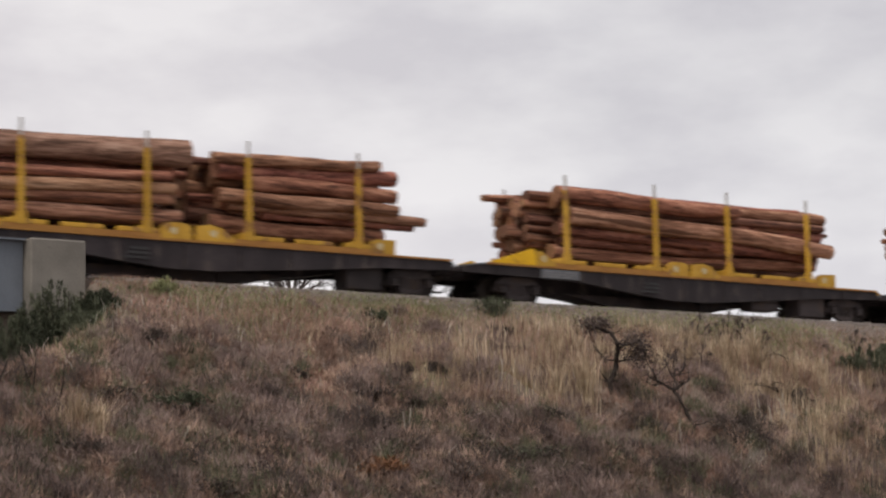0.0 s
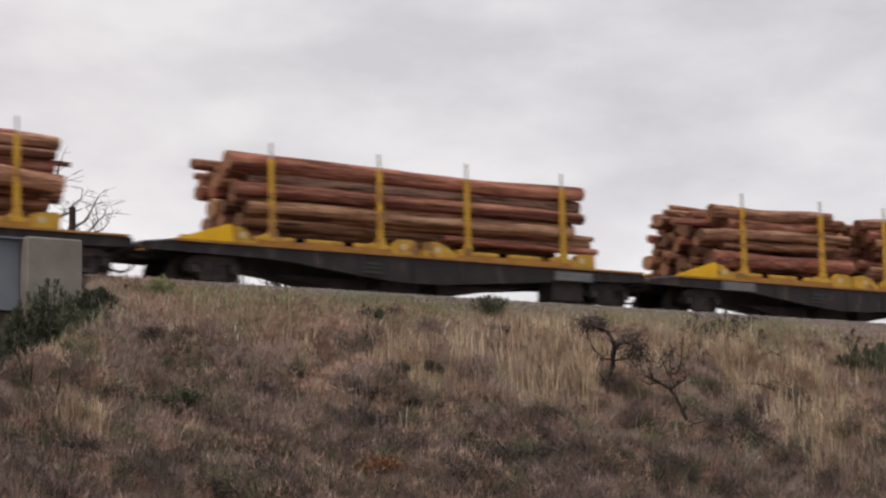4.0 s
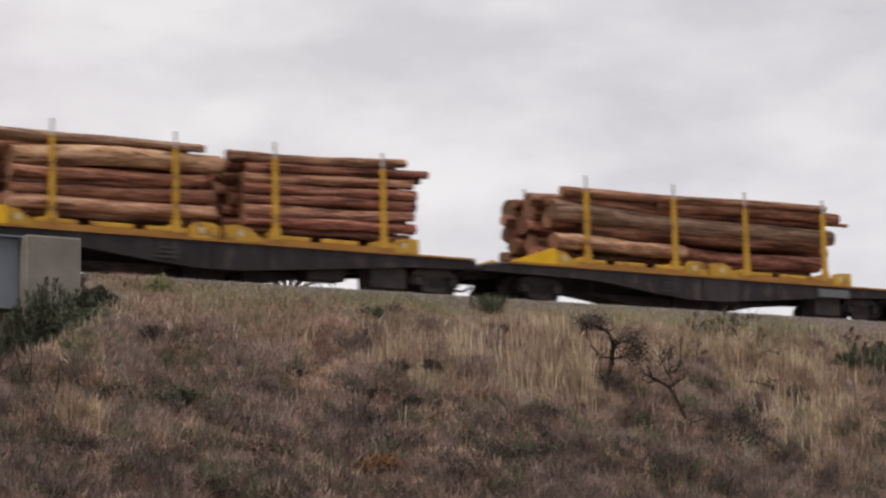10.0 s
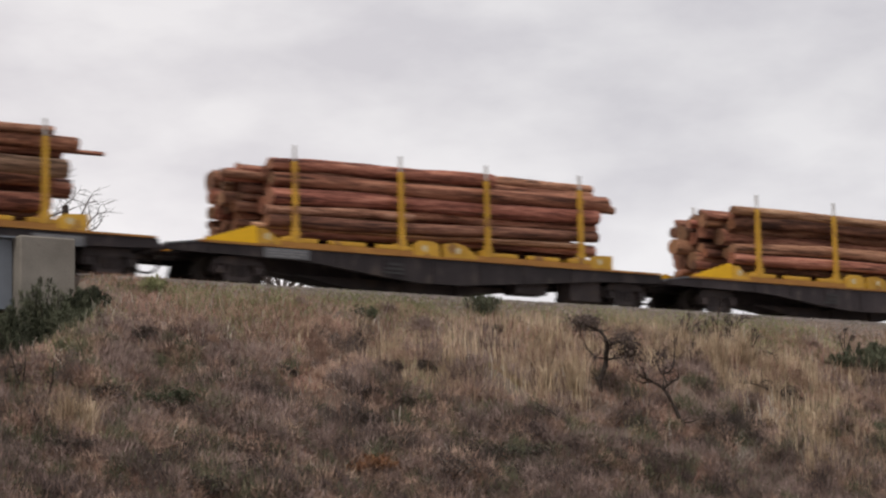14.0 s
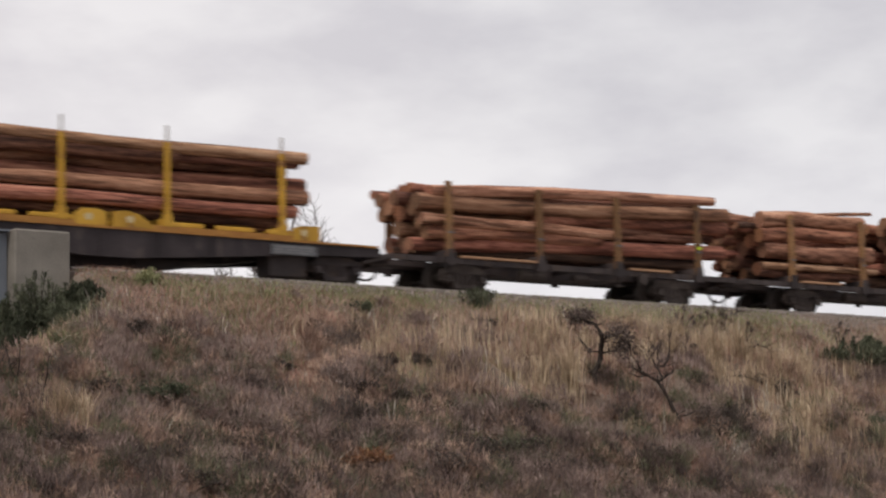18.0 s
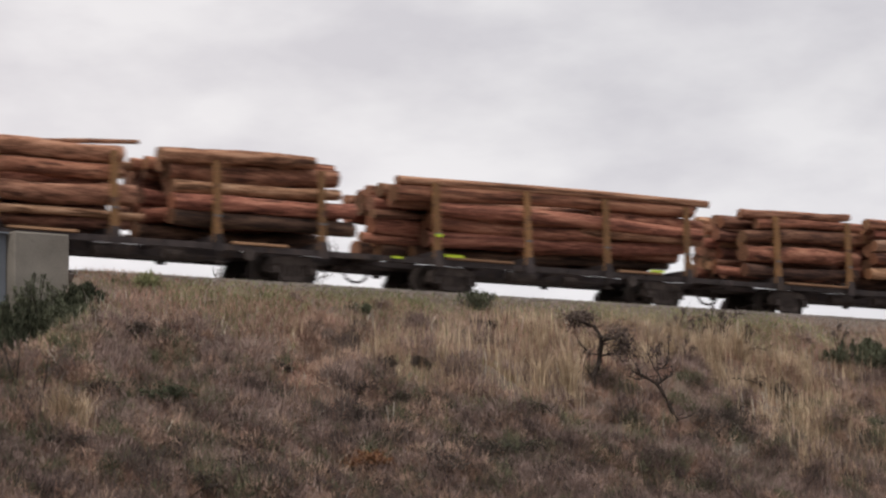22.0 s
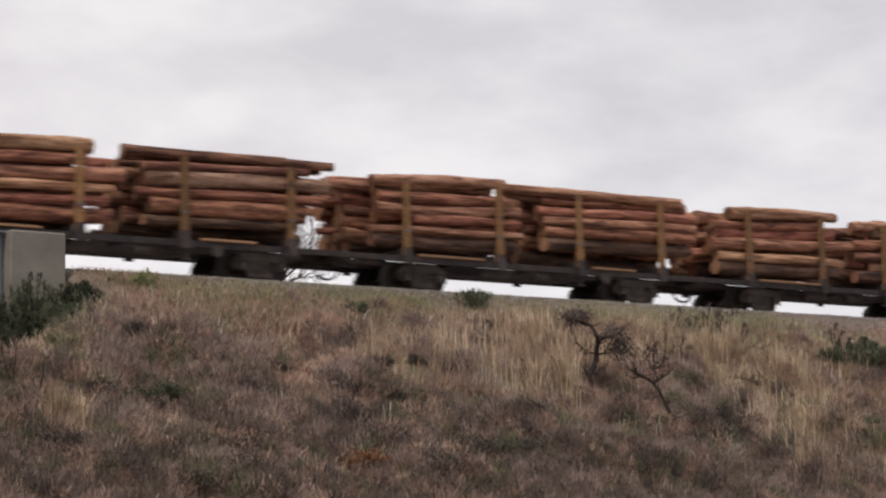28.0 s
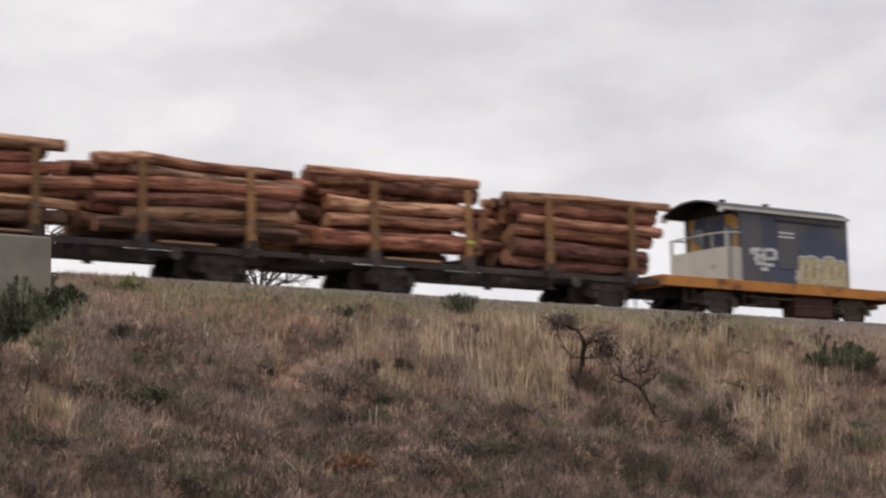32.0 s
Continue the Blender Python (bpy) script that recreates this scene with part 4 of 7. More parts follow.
    for ya in (-0.84, 0.44):
        bm = bmesh.new()
        box(bm, b0 + 0.06, b0 + 0.07, ya, ya + 0.40, 1.95, 2.6)
        part("window", bm, glass, w)
        for yy in (ya, ya + 0.37):
            bm = bmesh.new()
            box(bm, b0 + 0.025, b0 + 0.039, yy, yy + 0.03, 1.95, 2.6)
            part("window_bead", bm, M_BEIGE, w)
    bm = bmesh.new()
    box(bm, b0 + 0.045, b0 + 0.085, -0.305, 0.305, floor, 2.755)
    part("balcony_door", bm, M_BLUE, w, "blue balcony door")
    # balcony: panel, posts and handrail
    bm = bmesh.new()
    box(bm, p0, p0 + 0.04, -half, half, floor, 1.90)
    part("balcony_panel", bm, M_BEIGE, w, "beige grey balcony front panel")
    for q in (-1, 1):
        bm = bmesh.new()
        box(bm, p0 + 0.17, b0 - 0.002, q * half, q * (half - 0.04), floor, 1.91)
        part("balcony_side", bm, M_BEIGE, w, "beige grey balcony side panel")
        bm = bmesh.new()
        box(bm, p0 - 0.02, p0 + 0.05, q * (half + 0.04), q * (half - 0.015), floor, 2.30)
        part("balcony_post", bm, M_BEIGE, w)
        bm = bmesh.new()
        rod(bm, (p0 + 0.02, q * half, 2.28), (b0, q * half, 2.31), 0.022, 8)
        part("handrail", bm, M_PIPE, w)
        bm = bmesh.new()
        rod(bm, (b0 - 0.02, q * (half - 0.02), 1.9), (b0 - 0.02, q * (half - 0.02), eave), 0.03, 8)
        part("roof_post", bm, M_BLUE, w)
    bm = bmesh.new()
    tube(bm, [Vector((p0 + 0.02, y * half, 2.28 + 0.03 * (1 - y * y))) for y in (-1.0, -0.5, 0, 0.5, 1.0)], [0.024] * 5, 8)
    part("handrail", bm, M_PIPE, w, "pale curved handrail")
    for y in (-0.5, 0.5):
        bm = bmesh.new()
        rod(bm, (p0 + 0.02, y, 1.9), (p0 + 0.02, y, 2.29), 0.018, 6)
        part("rail_post", bm, M_PIPE, w)
    # cambered roof
    n, rim = 12, half + 0.06
    arc = [(-rim + 2 * rim * k / n, 2.90 + 0.29 * (1 - (2 * k / n - 1) ** 2) ** 0.85) for k in range(n + 1)]
    bm = bmesh.new()
    r0, r1 = 2.30, b1 + 0.02
    lower = [[bm.verts.new((x, y, z)) for y, z in arc] for x in (r0, r1)]
    upper = [[bm.verts.new((x, y, z + 0.05)) for y, z in arc] for x in (r0, r1)]
    for k in range(n):
        for q in (lower, upper):
            bm.faces.new((q[0][k], q[0][k + 1], q[1][k + 1], q[1][k]))
        for e in (0, 1):
            bm.faces.new((lower[e][k], lower[e][k + 1], upper[e][k + 1], upper[e][k]))
    for k in (0, n):
        bm.faces.new((lower[0][k], lower[1][k], upper[1][k], upper[0][k]))
    roof = part("roof", bm, M_ROOF, w, "weathered grey cambered roof")
    bm = bmesh.new()
    prism(bm, [(b0 + 0.05, 2.882), (b1, 2.882), (b1, 2.896), (b0 + 0.05, 2.896)], -half, half)
    part("ceiling_board", bm, M_ROOFDARK, w)
    bm = bmesh.new()
    inner = [[bm.verts.new((x, y * 0.97, z - 0.012)) for y, z in arc] for x in (r0 + 0.02, b0 + 0.03)]
    for k in range(n):
        bm.faces.new((inner[0][k], inner[0][k + 1], inner[1][k + 1], inner[1][k]))
    bmesh.ops.solidify(bm, geom=bm.faces[:], thickness=0.008)
    part("canopy_lining", bm, M_ROOFDARK, w, "dark brown canopy lining")
    for xa in (b0 + 0.02, b1 - 0.06):
        bm = bmesh.new()
        vs = [bm.verts.new((xa, y * 0.95, z - 0.02)) for y, z in arc]
        vs2 = [bm.verts.new((xa + 0.04, y * 0.95, z - 0.02)) for y, z in arc]
        bm.faces.new(vs), bm.faces.new(vs2[::-1])
        for k in range(len(vs)):
            j = (k + 1) % len(vs)
            bm.faces.new((vs[k], vs[j], vs2[j], vs2[k]))
        part("gable", bm, M_ROOFDARK, w)
    for q in (-1, 1):
        bm = bmesh.new()
        box(bm, r0, r1, q * (rim + 0.03), q * (rim - 0.02), 2.875, 2.955, 0.01)
        part("eave_strip", bm, M_PIPE, roof, "pale grey eave strip")
        bm = bmesh.new()
        box(bm, r0 - 0.01, r0 + 0.12, q * (rim + 0.05), q * (rim - 0.06), 2.80, 2.90, 0.02)
        part("marker_lamp", bm, M_TAG_W, roof, "pale corner marker lamp")
    for x in (b0 + 0.1, b0 + 1.75):
        bm = bmesh.new()
        rod(bm, (x, -0.3, 3.13), (x, -0.3, 3.25), 0.06, 8)
        rod(bm, (x, -0.3, 3.25), (x, -0.3, 3.29), 0.10, 8)
        part("roof_vent", bm, M_DARK, roof)
    # sliding door, markings
    bm = bmesh.new()
    box(bm, b0 + 1.40, b0 + 2.16, -half - 0.022, -half - 0.002, floor + 0.42, 2.66, 0.006)
    door = part("side_door", bm, M_SLATE, w, "dull grey-blue side door")
    for k in range(2):
        bm = bmesh.new()
        box(bm, b0 + 1.42, b0 + 2.02, -half - 0.029, -half - 0.024, 2.26 + 0.11 * k, 2.31 + 0.11 * k)
        part("bar", bm, M_TAG_W, door)
    bm = bmesh.new()
    box(bm, b0 + 1.3, b0 + 3.9, -half - 0.035, -half - 0.01, 2.70, 2.74)
    part("door_track", bm, M_DARK, side)
    for x in (b0 + 0.76, b0 + 2.3, b0 + 3.2):
        bm = bmesh.new()
        box(bm, x, x + 0.03, -half - 0.007, -half - 0.001, floor + 0.02, 2.84)
        part("panel_seam", bm, M_SLATE, side)
    # sprayed tags: short white bars, and a yellow patch with an uneven top and a white rim
    for x, z, wd, ht, tip in ((0.34, 1.72, 0.13, 0.20, 0.1), (0.44, 1.84, 0.30, 0.10, 0), (0.50, 1.55, 0.12, 0.32, 0), (0.62, 1.68, 0.20, 0.09, 0), (0.80, 1.58, 0.12, 0.36, 0.05), (0.92, 1.86, 0.34, 0.09, 0), (1.20, 1.66, 0.14, 0.26, -0.05), (0.98, 1.62, 0.26, 0.10, 0), (0.52, 1.46, 0.36, 0.11, 0.06), (0.86, 1.44, 0.34, 0.10, 0.05), (0.70, 1.32, 0.28, 0.11, 0), (0.42, 1.60, 0.55, 0.06, 0.1)):
        bm = bmesh.new()
        prism(bm, [(b0 + x, z), (b0 + x + wd, z + tip * 0.3), (b0 + x + wd - tip * 0.2, z + ht), (b0 + x - tip * 0.2, z + ht * 0.9)], -half - 0.014, -half - 0.0095)
        part("bar", bm, M_TAG_W, side, "white sprayed graffiti bar")
    top = [(2.05, 1.42), (2.12, 1.74), (2.3, 1.80), (2.52, 1.78), (2.6, 1.84), (2.88, 1.80), (3.05, 1.70), (3.2, 1.82), (3.46, 1.86), (3.72, 1.74), (3.9, 1.78), (4.08, 1.66)]
    bm = bmesh.new()
    prism(bm, [(b0 + 2.08, 1.04)] + [(b0 + x, z - 0.04) for x, z in top] + [(b0 + 4.08, 1.04)], -half - 0.012, -half - 0.0075)
    patch = part("graffiti_patch", bm, M_TAG_Y, side, "pale yellow sprayed patch with uneven top")
    strokes = [[(2.12, 1.06), (2.02, 1.2), (2.15, 1.3)] + top, [(2.2, 1.15), (2.34, 1.52), (2.48, 1.2), (2.58, 1.5)], [(2.7, 1.14), (2.9, 1.3), (2.8, 1.52), (3.06, 1.6)], [(3.02, 1.12), (3.2, 1.2), (3.4, 1.12), (3.62, 1.24)], [(3.3, 1.58), (3.5, 1.3), (3.74, 1.56), (3.9, 1.34)]]
    for path in strokes:
        bm = bmesh.new()
        tube(bm, [Vector((b0 + x, 0, z)) for x, z in path], [0.03 if len(path) > 5 else 0.02] * len(path), 6)
        for v in bm.verts:
            v.co.y = -half - 0.015 + v.co.y * 0.08
        part("graffiti_outline", bm, M_TAG_W, patch, "white sprayed outline")
    for x, z, wd, ht in ((2.4, 1.22, 0.06, 0.36), (2.72, 1.18, 0.07, 0.40), (3.08, 1.27, 0.06, 0.32), (3.4, 1.24, 0.07, 0.38), (3.78, 1.3, 0.06, 0.28)):
        bm = bmesh.new()
        box(bm, b0 + x, b0 + x + wd, -half - 0.020, -half - 0.0185, z, z + ht)
        part("bar", bm, M_PLANK, patch)
    return w


# ---- plants ----
def blades(base, height, width, lean, seed, curl=0.5):
    """Bent tapered blades of three triangles each, from arrays of feet, heights, widths and leans."""
    g = np.random.default_rng(seed)
    n = len(base)
    az, face = g.uniform(0, 2 * np.pi, n), g.uniform(0, 2 * np.pi, n)
    out = np.stack([np.cos(az), np.sin(az), np.zeros(n)], 1) * (lean * height)[:, None]
    side = np.stack([np.cos(face), np.sin(face), np.zeros(n)], 1) * (width / 2)[:, None]
    up = np.zeros((n, 3))
    up[:, 2] = height
    mid = base + out * curl * 0.6 + up * 0.55
    top = base + out + up * g.uniform(0.75, 1.0, n)[:, None]
    v = np.stack([base - side, base + side, mid - side * 0.8, mid + side * 0.8, top], 1).reshape(-1, 3)
    t = np.array([(0, 1, 3), (0, 3, 2), (2, 3, 4)])
    return v, (t[None] + 5 * np.arange(n)[:, None, None]).reshape(-1, 3)


def twigs(base, vec, width, seed):
    """Straight slivers from arrays of feet and vectors."""
    g = np.random.default_rng(seed)
    n = len(base)
    r = g.normal(size=(n, 3))
    side = np.cross(vec, r)
    side /= np.linalg.norm(side, axis=1)[:, None] + 1e-9
    side *= (width / 2)[:, None]
    v = np.stack([base - side, base + side, base + vec], 1).reshape(-1, 3)
    return v, (np.array([[0, 1, 2]])[None] + 3 * np.arange(n)[:, None, None]).reshape(-1, 3)


def leaves(centre, size, seed):
    """Diamond leaves of two triangles, turned every way."""
    g = np.random.default_rng(seed)
    n = len(centre)
    a = g.normal(size=(n, 3))
    a /= np.linalg.norm(a, axis=1)[:, None]
    b = np.cross(a, g.normal(size=(n, 3)))
    b /= np.linalg.norm(b, axis=1)[:, None]
    s = size[:, None]
    v = np.stack([centre - a * s, centre + b * s * 0.38, centre + a * s, centre - b * s * 0.38], 1).reshape(-1, 3)
    t = np.array([(0, 1, 2), (0, 2, 3)])
    return v, (t[None] + 4 * np.arange(n)[:, None, None]).reshape(-1, 3)


def field(x, y, seed):
    """A smooth value from 0 to 1 that wanders over the bank."""
    g = np.random.default_rng(seed)
    s = 0
    for k in (0.35, 0.8, 1.9):
        a, b, p, q = g.uniform(0.5, 1.2), g.uniform(0.5, 1.2), g.uniform(0, 6), g.uniform(0, 6)
        s = s + np.sin(k * a * x + 0.5 * k * y + p) * np.cos(k * b * y - 0.4 * k * x + q)
    return np.clip(0.5 + s / 3, 0, 1)


def scatter(n, seed, clear=True):
    """Feet on the part of the bank that comes into view; u runs from 0 to 1 across it, y up it."""
    g = np.random.default_rng(seed)
    y = g.uniform(27.6, 38.75, n)
    u = g.uniform(0, 1, n)
    x = y * np.interp(u, [0, 1], [0.43, 1.20])
    on = x > brow(y) - 0.1
    if clear:
        on &= ((x - 28.6) ** 2 + (y - 32.9) ** 2 > 0.45) & ((np.abs(x / y - 0.868) > 0.011) | (y < 31.4) | (y > 33.3)) & ((np.abs(x / y - 0.937) > 0.010) | (y < 30.2) | (y > 31.9)) & ((x - 29.5) ** 2 + (y - 31.35) ** 2 > 0.7)
    return x[on], y[on], u[on], g


def bumps(x, y, spots):
    """A value that swells round each spot: x, y, width, weight."""
    return sum(w * np.exp(-((x - a) ** 2 + 1.3 * (y - b) ** 2) / (2 * r * r)) for a, b, r, w in spots)


STRAW_SPOTS = [(26.9, 35.3, 0.9, 0.8), (26.4, 33.6, 0.9, 0.8), (24.9, 34.6, 0.8, 1.0), (25.6, 32.7, 0.8, 0.95), (23.9, 33.3, 0.8, 0.9), (31.3, 29.4, 0.7, 0.8), (33.6, 30.2, 0.7, 0.8), (29.5, 36.0, 1.0, 0.7), (29.0, 34.3, 0.9, 0.8), (27.6, 32.7, 0.6, 0.9), (33.6, 35.8, 1.0, 1.0), (34.2, 34.9, 1.0, 1.0),
               (36.4, 35.3, 0.9, 0.55), (34.6, 32.9, 0.8, 0.75), (32.2, 31.0, 0.6, 0.9), (36.7, 34.2, 0.8, 0.6), (32.0, 32.3, 0.5, 0.6), (31.4, 35.5, 0.9, 0.8), (33.4, 31.9, 0.6, 0.8)]
GREEN_SPOTS = [(22.3, 37.2, 0.8, 1.0), (23.3, 37.0, 0.7, 0.9), (21.3, 36.0, 0.5, 0.8), (21.9, 34.9, 0.5, 0.7), (36.4, 33.0, 0.8, 1.0), (24.0, 30.3, 0.7, 0.8), (20.8, 37.8, 0.4, 0.9), (26.4, 37.3, 0.7, 0.7), (36.6, 35.4, 0.5, 0.6), (36.6, 37.0, 1.0, 0.75), (33.6, 37.2, 0.9, 0.6), (38.8, 36.8, 0.9, 0.75), (17.9, 34.4, 0.5, 0.6), (37.6, 31.8, 0.8, 0.8)]


def build_grass():
    # straw-coloured grass, in tussocks, mostly towards the far end of the bank
    x, y, u, g = scatter(140000, 21)
    k = bumps(x, y, STRAW_SPOTS) + 0.55 * (field(x, y, 2) - 0.5) + g.uniform(-0.25, 0.25, len(x))
    keep = (k > np.interp(u, [0, 0.3, 0.5, 1], [0.85, 0.68, 0.66, 0.80])) & (x > brow(y) + 1.3) & (y < np.interp(u, [0, 0.45, 0.6, 1], [38.0, 37.6, 36.7, 36.4]) + g.uniform(-0.3, 0.3, len(x)))
    x, y, u = x[keep], y[keep], u[keep]
    clump = np.round(np.stack([x, y], 1) / 0.45) * 0.45 + 0.2 * np.sin(7 * np.round(np.stack([y, x], 1) / 0.45))
    x, y = x * 0.45 + clump[:, 0] * 0.55 + g.normal(0, 0.05, len(x)), y * 0.45 + clump[:, 1] * 0.55 + g.normal(0, 0.05, len(x))
    seen = np.modf(np.abs(np.sin(clump[:, 0] * 12.99 + clump[:, 1] * 78.23) * 43758.5))[0] < 0.46
    x, y, u = x[seen], y[seen], u[seen]
    n = len(x)
    tall = (0.20 + 0.42 * field(x, y, 9) * (0.4 + u)) * g.uniform(0.45, 1.3, n)
    tall *= np.interp(y, [27, 35, 37.5, 38.5], [1.05, 1.0, 0.6, 0.14])
    b = np.stack([x, y, ground_z(x, y) - 0.02], 1)
    v, t = blades(b, tall, g.uniform(0.006, 0.015, n), np.abs(g.normal(0.16, 0.2, n)), 31)
    tagged(mesh_of("straw_grass", v, t, M_STRAW), "tall dry straw-coloured grass on the bank", "grass", kind="stuff")
    # single tall pale stems standing out of the grass
    x, y, u, g = scatter(26000, 45)
    k = 0.9 * bumps(x, y, STRAW_SPOTS) + 0.5 * (field(x, y, 46) - 0.5) + g.uniform(-0.3, 0.3, len(x)) + 0.12 * (u > 0.42)
    keep = (k > 0.50) & (y < 37.1) & (x > brow(y) + 1.0) & (g.uniform(0, 1, len(x)) < 0.62)
    x, y, u = x[keep], y[keep], u[keep]
    n = len(x)
    b = np.stack([x, y, ground_z(x, y) - 0.02], 1)
    v, t = blades(b, g.uniform(0.35, 0.95, n) * np.interp(y, [27, 35, 37], [1.0, 1.0, 0.6]), g.uniform(0.009, 0.017, n), np.abs(g.normal(0.10, 0.12, n)), 47, 0.25)
    tagged(mesh_of("straw_stems", v, t, M_STRAW), "single tall pale straw stems on the bank", "grass", kind="stuff")
    # fine brown and russet dead grass
    for seed, count, mat, name, label, low in ((22, 150000, M_BROWN, "brown_grass", "short brown dead grass on the bank", 0.34), (29, 130000, M_RUSSET, "russet_grass", "fine russet dead grass on the bank", 0.46)):
        x, y, u, g = scatter(count, seed, False)
        keep = (field(x, y, seed - 10) + g.uniform(-0.25, 0.25, len(x)) > low + np.interp(y, [28, 31, 33, 35.2, 36.6], [0.2, 0.1, 0, 0.02, 0.2 if mat is M_RUSSET else 0.12])) & (y < np.interp(u, [0, 0.2, 0.45, 0.6, 1], [38.9, 38.8, 38.4, 37.9, 37.5]) + g.uniform(-0.4, 0.4, len(x)))
        x, y, u = x[keep], y[keep], u[keep]
        n = len(x)
        b = np.stack([x, y, ground_z(x, y) - 0.02], 1)
        v, t = blades(b, g.uniform(0.08, 0.36, n) * np.maximum(np.interp(y, [27, 36.6, 38.0], [1, 0.8, 0.2]), np.interp(u, [0, 0.14, 0.26], [0.6, 0.5, 0.2])), g.uniform(0.006, 0.015, n), np.abs(g.normal(0.5, 0.4, n)), seed + 10)
        tagged(mesh_of(name, v, t, mat), label, "grass", kind="stuff")
    # olive green grass, in patches near the top and here and there
    x, y, u, g = scatter(150000, 23)
    k = bumps(x, y, GREEN_SPOTS) + 0.4 * (field(x, y, 5) - 0.5) + np.interp(y, [34.6, 36.4, 38], [0.0, 0.19, 0.19]) * (u < 0.6)
    keep = k + 0.2 * field(x, y, 55) * (u < 0.65) + g.uniform(-0.3, 0.3, len(x)) > 0.38
    x, y = x[keep], y[keep]
    n = len(x)
    b = np.stack([x, y, ground_z(x, y) - 0.02], 1)
    v, t = blades(b, g.uniform(0.08, 0.28, n) * np.interp(y, [27, 37.2, 38.5], [1, 0.9, 0.3]), g.uniform(0.008, 0.018, n), np.abs(g.normal(0.4, 0.3, n)), 33)
    tagged(mesh_of("green_grass", v, t, M_OLIVE), "low olive green grass in patches on the bank", "grass", kind="stuff")
    # pale short grass over the upper part
    x, y, u, g = scatter(170000, 41)
    keep = (y > 33.6 + 1.4 * field(x, y, 42)) & (g.uniform(0, 1, len(x)) < np.interp(y, [33.5, 35.5, 38.75], [0.3, 0.9, 0.9]))
    x, y = x[keep], y[keep]
    n = len(x)
    b = np.stack([x, y, ground_z(x, y) - 0.02], 1)
    v, t = blades(b, g.uniform(0.05, 0.25, n) * np.interp(y, [33, 36.6, 38.0], [1.2, 0.8, 0.2]), g.uniform(0.006, 0.015, n), np.abs(g.normal(0.5, 0.35, n)), 43)
    tagged(mesh_of("pale_grass", v, t, M_PALE), "short pale greyish dry grass on the upper bank", "grass", kind="stuff")
    # heathy scrub in low mounds, mauve-brown, some of it darker or greenish
    for seed, m, mat, bias, name, label, wide in ((24, 1900, M_MAUVE, 0.0, "low_scrub", "low mauve-brown heathy scrub on the bank", 0.48), (25, 900, M_DKLEAF, -0.02, "dark_scrub", "low dark withered scrub on the bank", 0.46), (26, 1000, M_WEED, 0.02, "green_scrub", "low dull green weeds on the bank", 0.42), (27, 1000, M_BROWN, -0.02, "brown_scrub", "low brown leafy scrub on the bank", 0.42)):
        g = np.random.default_rng(seed)
        y = g.uniform(27.6, 37.3, m)
        u = g.uniform(0, 1, m)
        x = y * np.interp(u, [0, 1], [0.43, 1.20])
        on = (x > brow(y) + 0.35) & ((x - 28.65) ** 2 + (y - 32.9) ** 2 > 0.6) & ((x - 29.5) ** 2 + (y - 31.4) ** 2 > 0.45) & ((np.abs(x / y - 0.868) > 0.008) | (y < 32.5) | (y > 33.3))
        k = field(x, y, seed) + 0.4 * (0.55 - u) - (0.12 * np.clip(y - 31.0, 0, 3) if mat in (M_DKLEAF, M_WEED) else 0.0) + np.interp(y, [27, 31, 33.5, 35.2, 36.6], [0.55, 0.32, 0.08, -0.2, -0.7]) + bias - 0.3 * bumps(x, y, STRAW_SPOTS)
        keep = on & (k + g.uniform(-0.2, 0.2, m) > 0.36)
        x, y = x[keep], y[keep]
        m = len(x)
        rad = g.uniform(0.35, 1.0, m) * wide * np.interp(y, [28, 36, 37.3], [1.0, 0.9, 0.45])
        per = 330
        d = g.normal(size=(m, per, 3))
        d[..., 2] = np.abs(d[..., 2]) + 0.2
        d /= np.linalg.norm(d, axis=2)[..., None]
        dist = g.uniform(0.2, 1.0, (m, per, 1)) ** 0.5
        c = np.stack([x, y, ground_z(x, y) - 0.05], 1)[:, None]
        p = c + d * dist * rad[:, None, None] * np.array([1, 1, 1.15])
        vec = (d * np.array([0.5, 0.5, 1.5]) + g.normal(0, 0.6, d.shape)) * (0.025 + 0.10 * g.uniform(0, 1, (m, per, 1)) ** 1.5)
        v, t = twigs(p.reshape(-1, 3), vec.reshape(-1, 3), g.uniform(0.007, 0.020, m * per), seed + 10)
        tagged(mesh_of(name, v, t, mat), label, "scrub", kind="stuff")
    # pale dead stalks
    x, y, u, g = scatter(1700, 28)
    keep = y < 37
    x, y = x[keep], y[keep]
    n = len(x)
    b = np.stack([x, y, ground_z(x, y) - 0.02], 1)
    v, t = blades(b, g.uniform(0.2, 0.6, n), g.uniform(0.010, 0.018, n), np.abs(g.normal(0.4, 0.4, n)), 38)
    tagged(mesh_of("dead_stalks", v, t, M_STALK), "pale bleached dead stalks among the scrub", "stalks", kind="stuff")


def tuft(x, y, tall, count, spread, seed, mat, label, name="grass_tuft", lean=0.28):
    g = np.random.default_rng(seed)
    a, q = g.uniform(0, 6.28, count), np.abs(g.normal(0, spread, count))
    b = np.stack([q * np.cos(a), q * np.sin(a), np.zeros(count)], 1)
    b[:, 2] = ground_z(x + b[:, 0], y + b[:, 1]) - ground_z(x, y) - 0.03
    v, t = blades(b, tall * g.uniform(0.45, 1.1, count), g.uniform(0.010, 0.022, count), np.abs(g.normal(lean, 0.18, count)), seed + 1)
    ob = mesh_of(name, v, t, mat)
    ob.location = (x, y, float(ground_z(x, y)))
    return tagged(ob, label, "grass", "grass tufts on the bank")


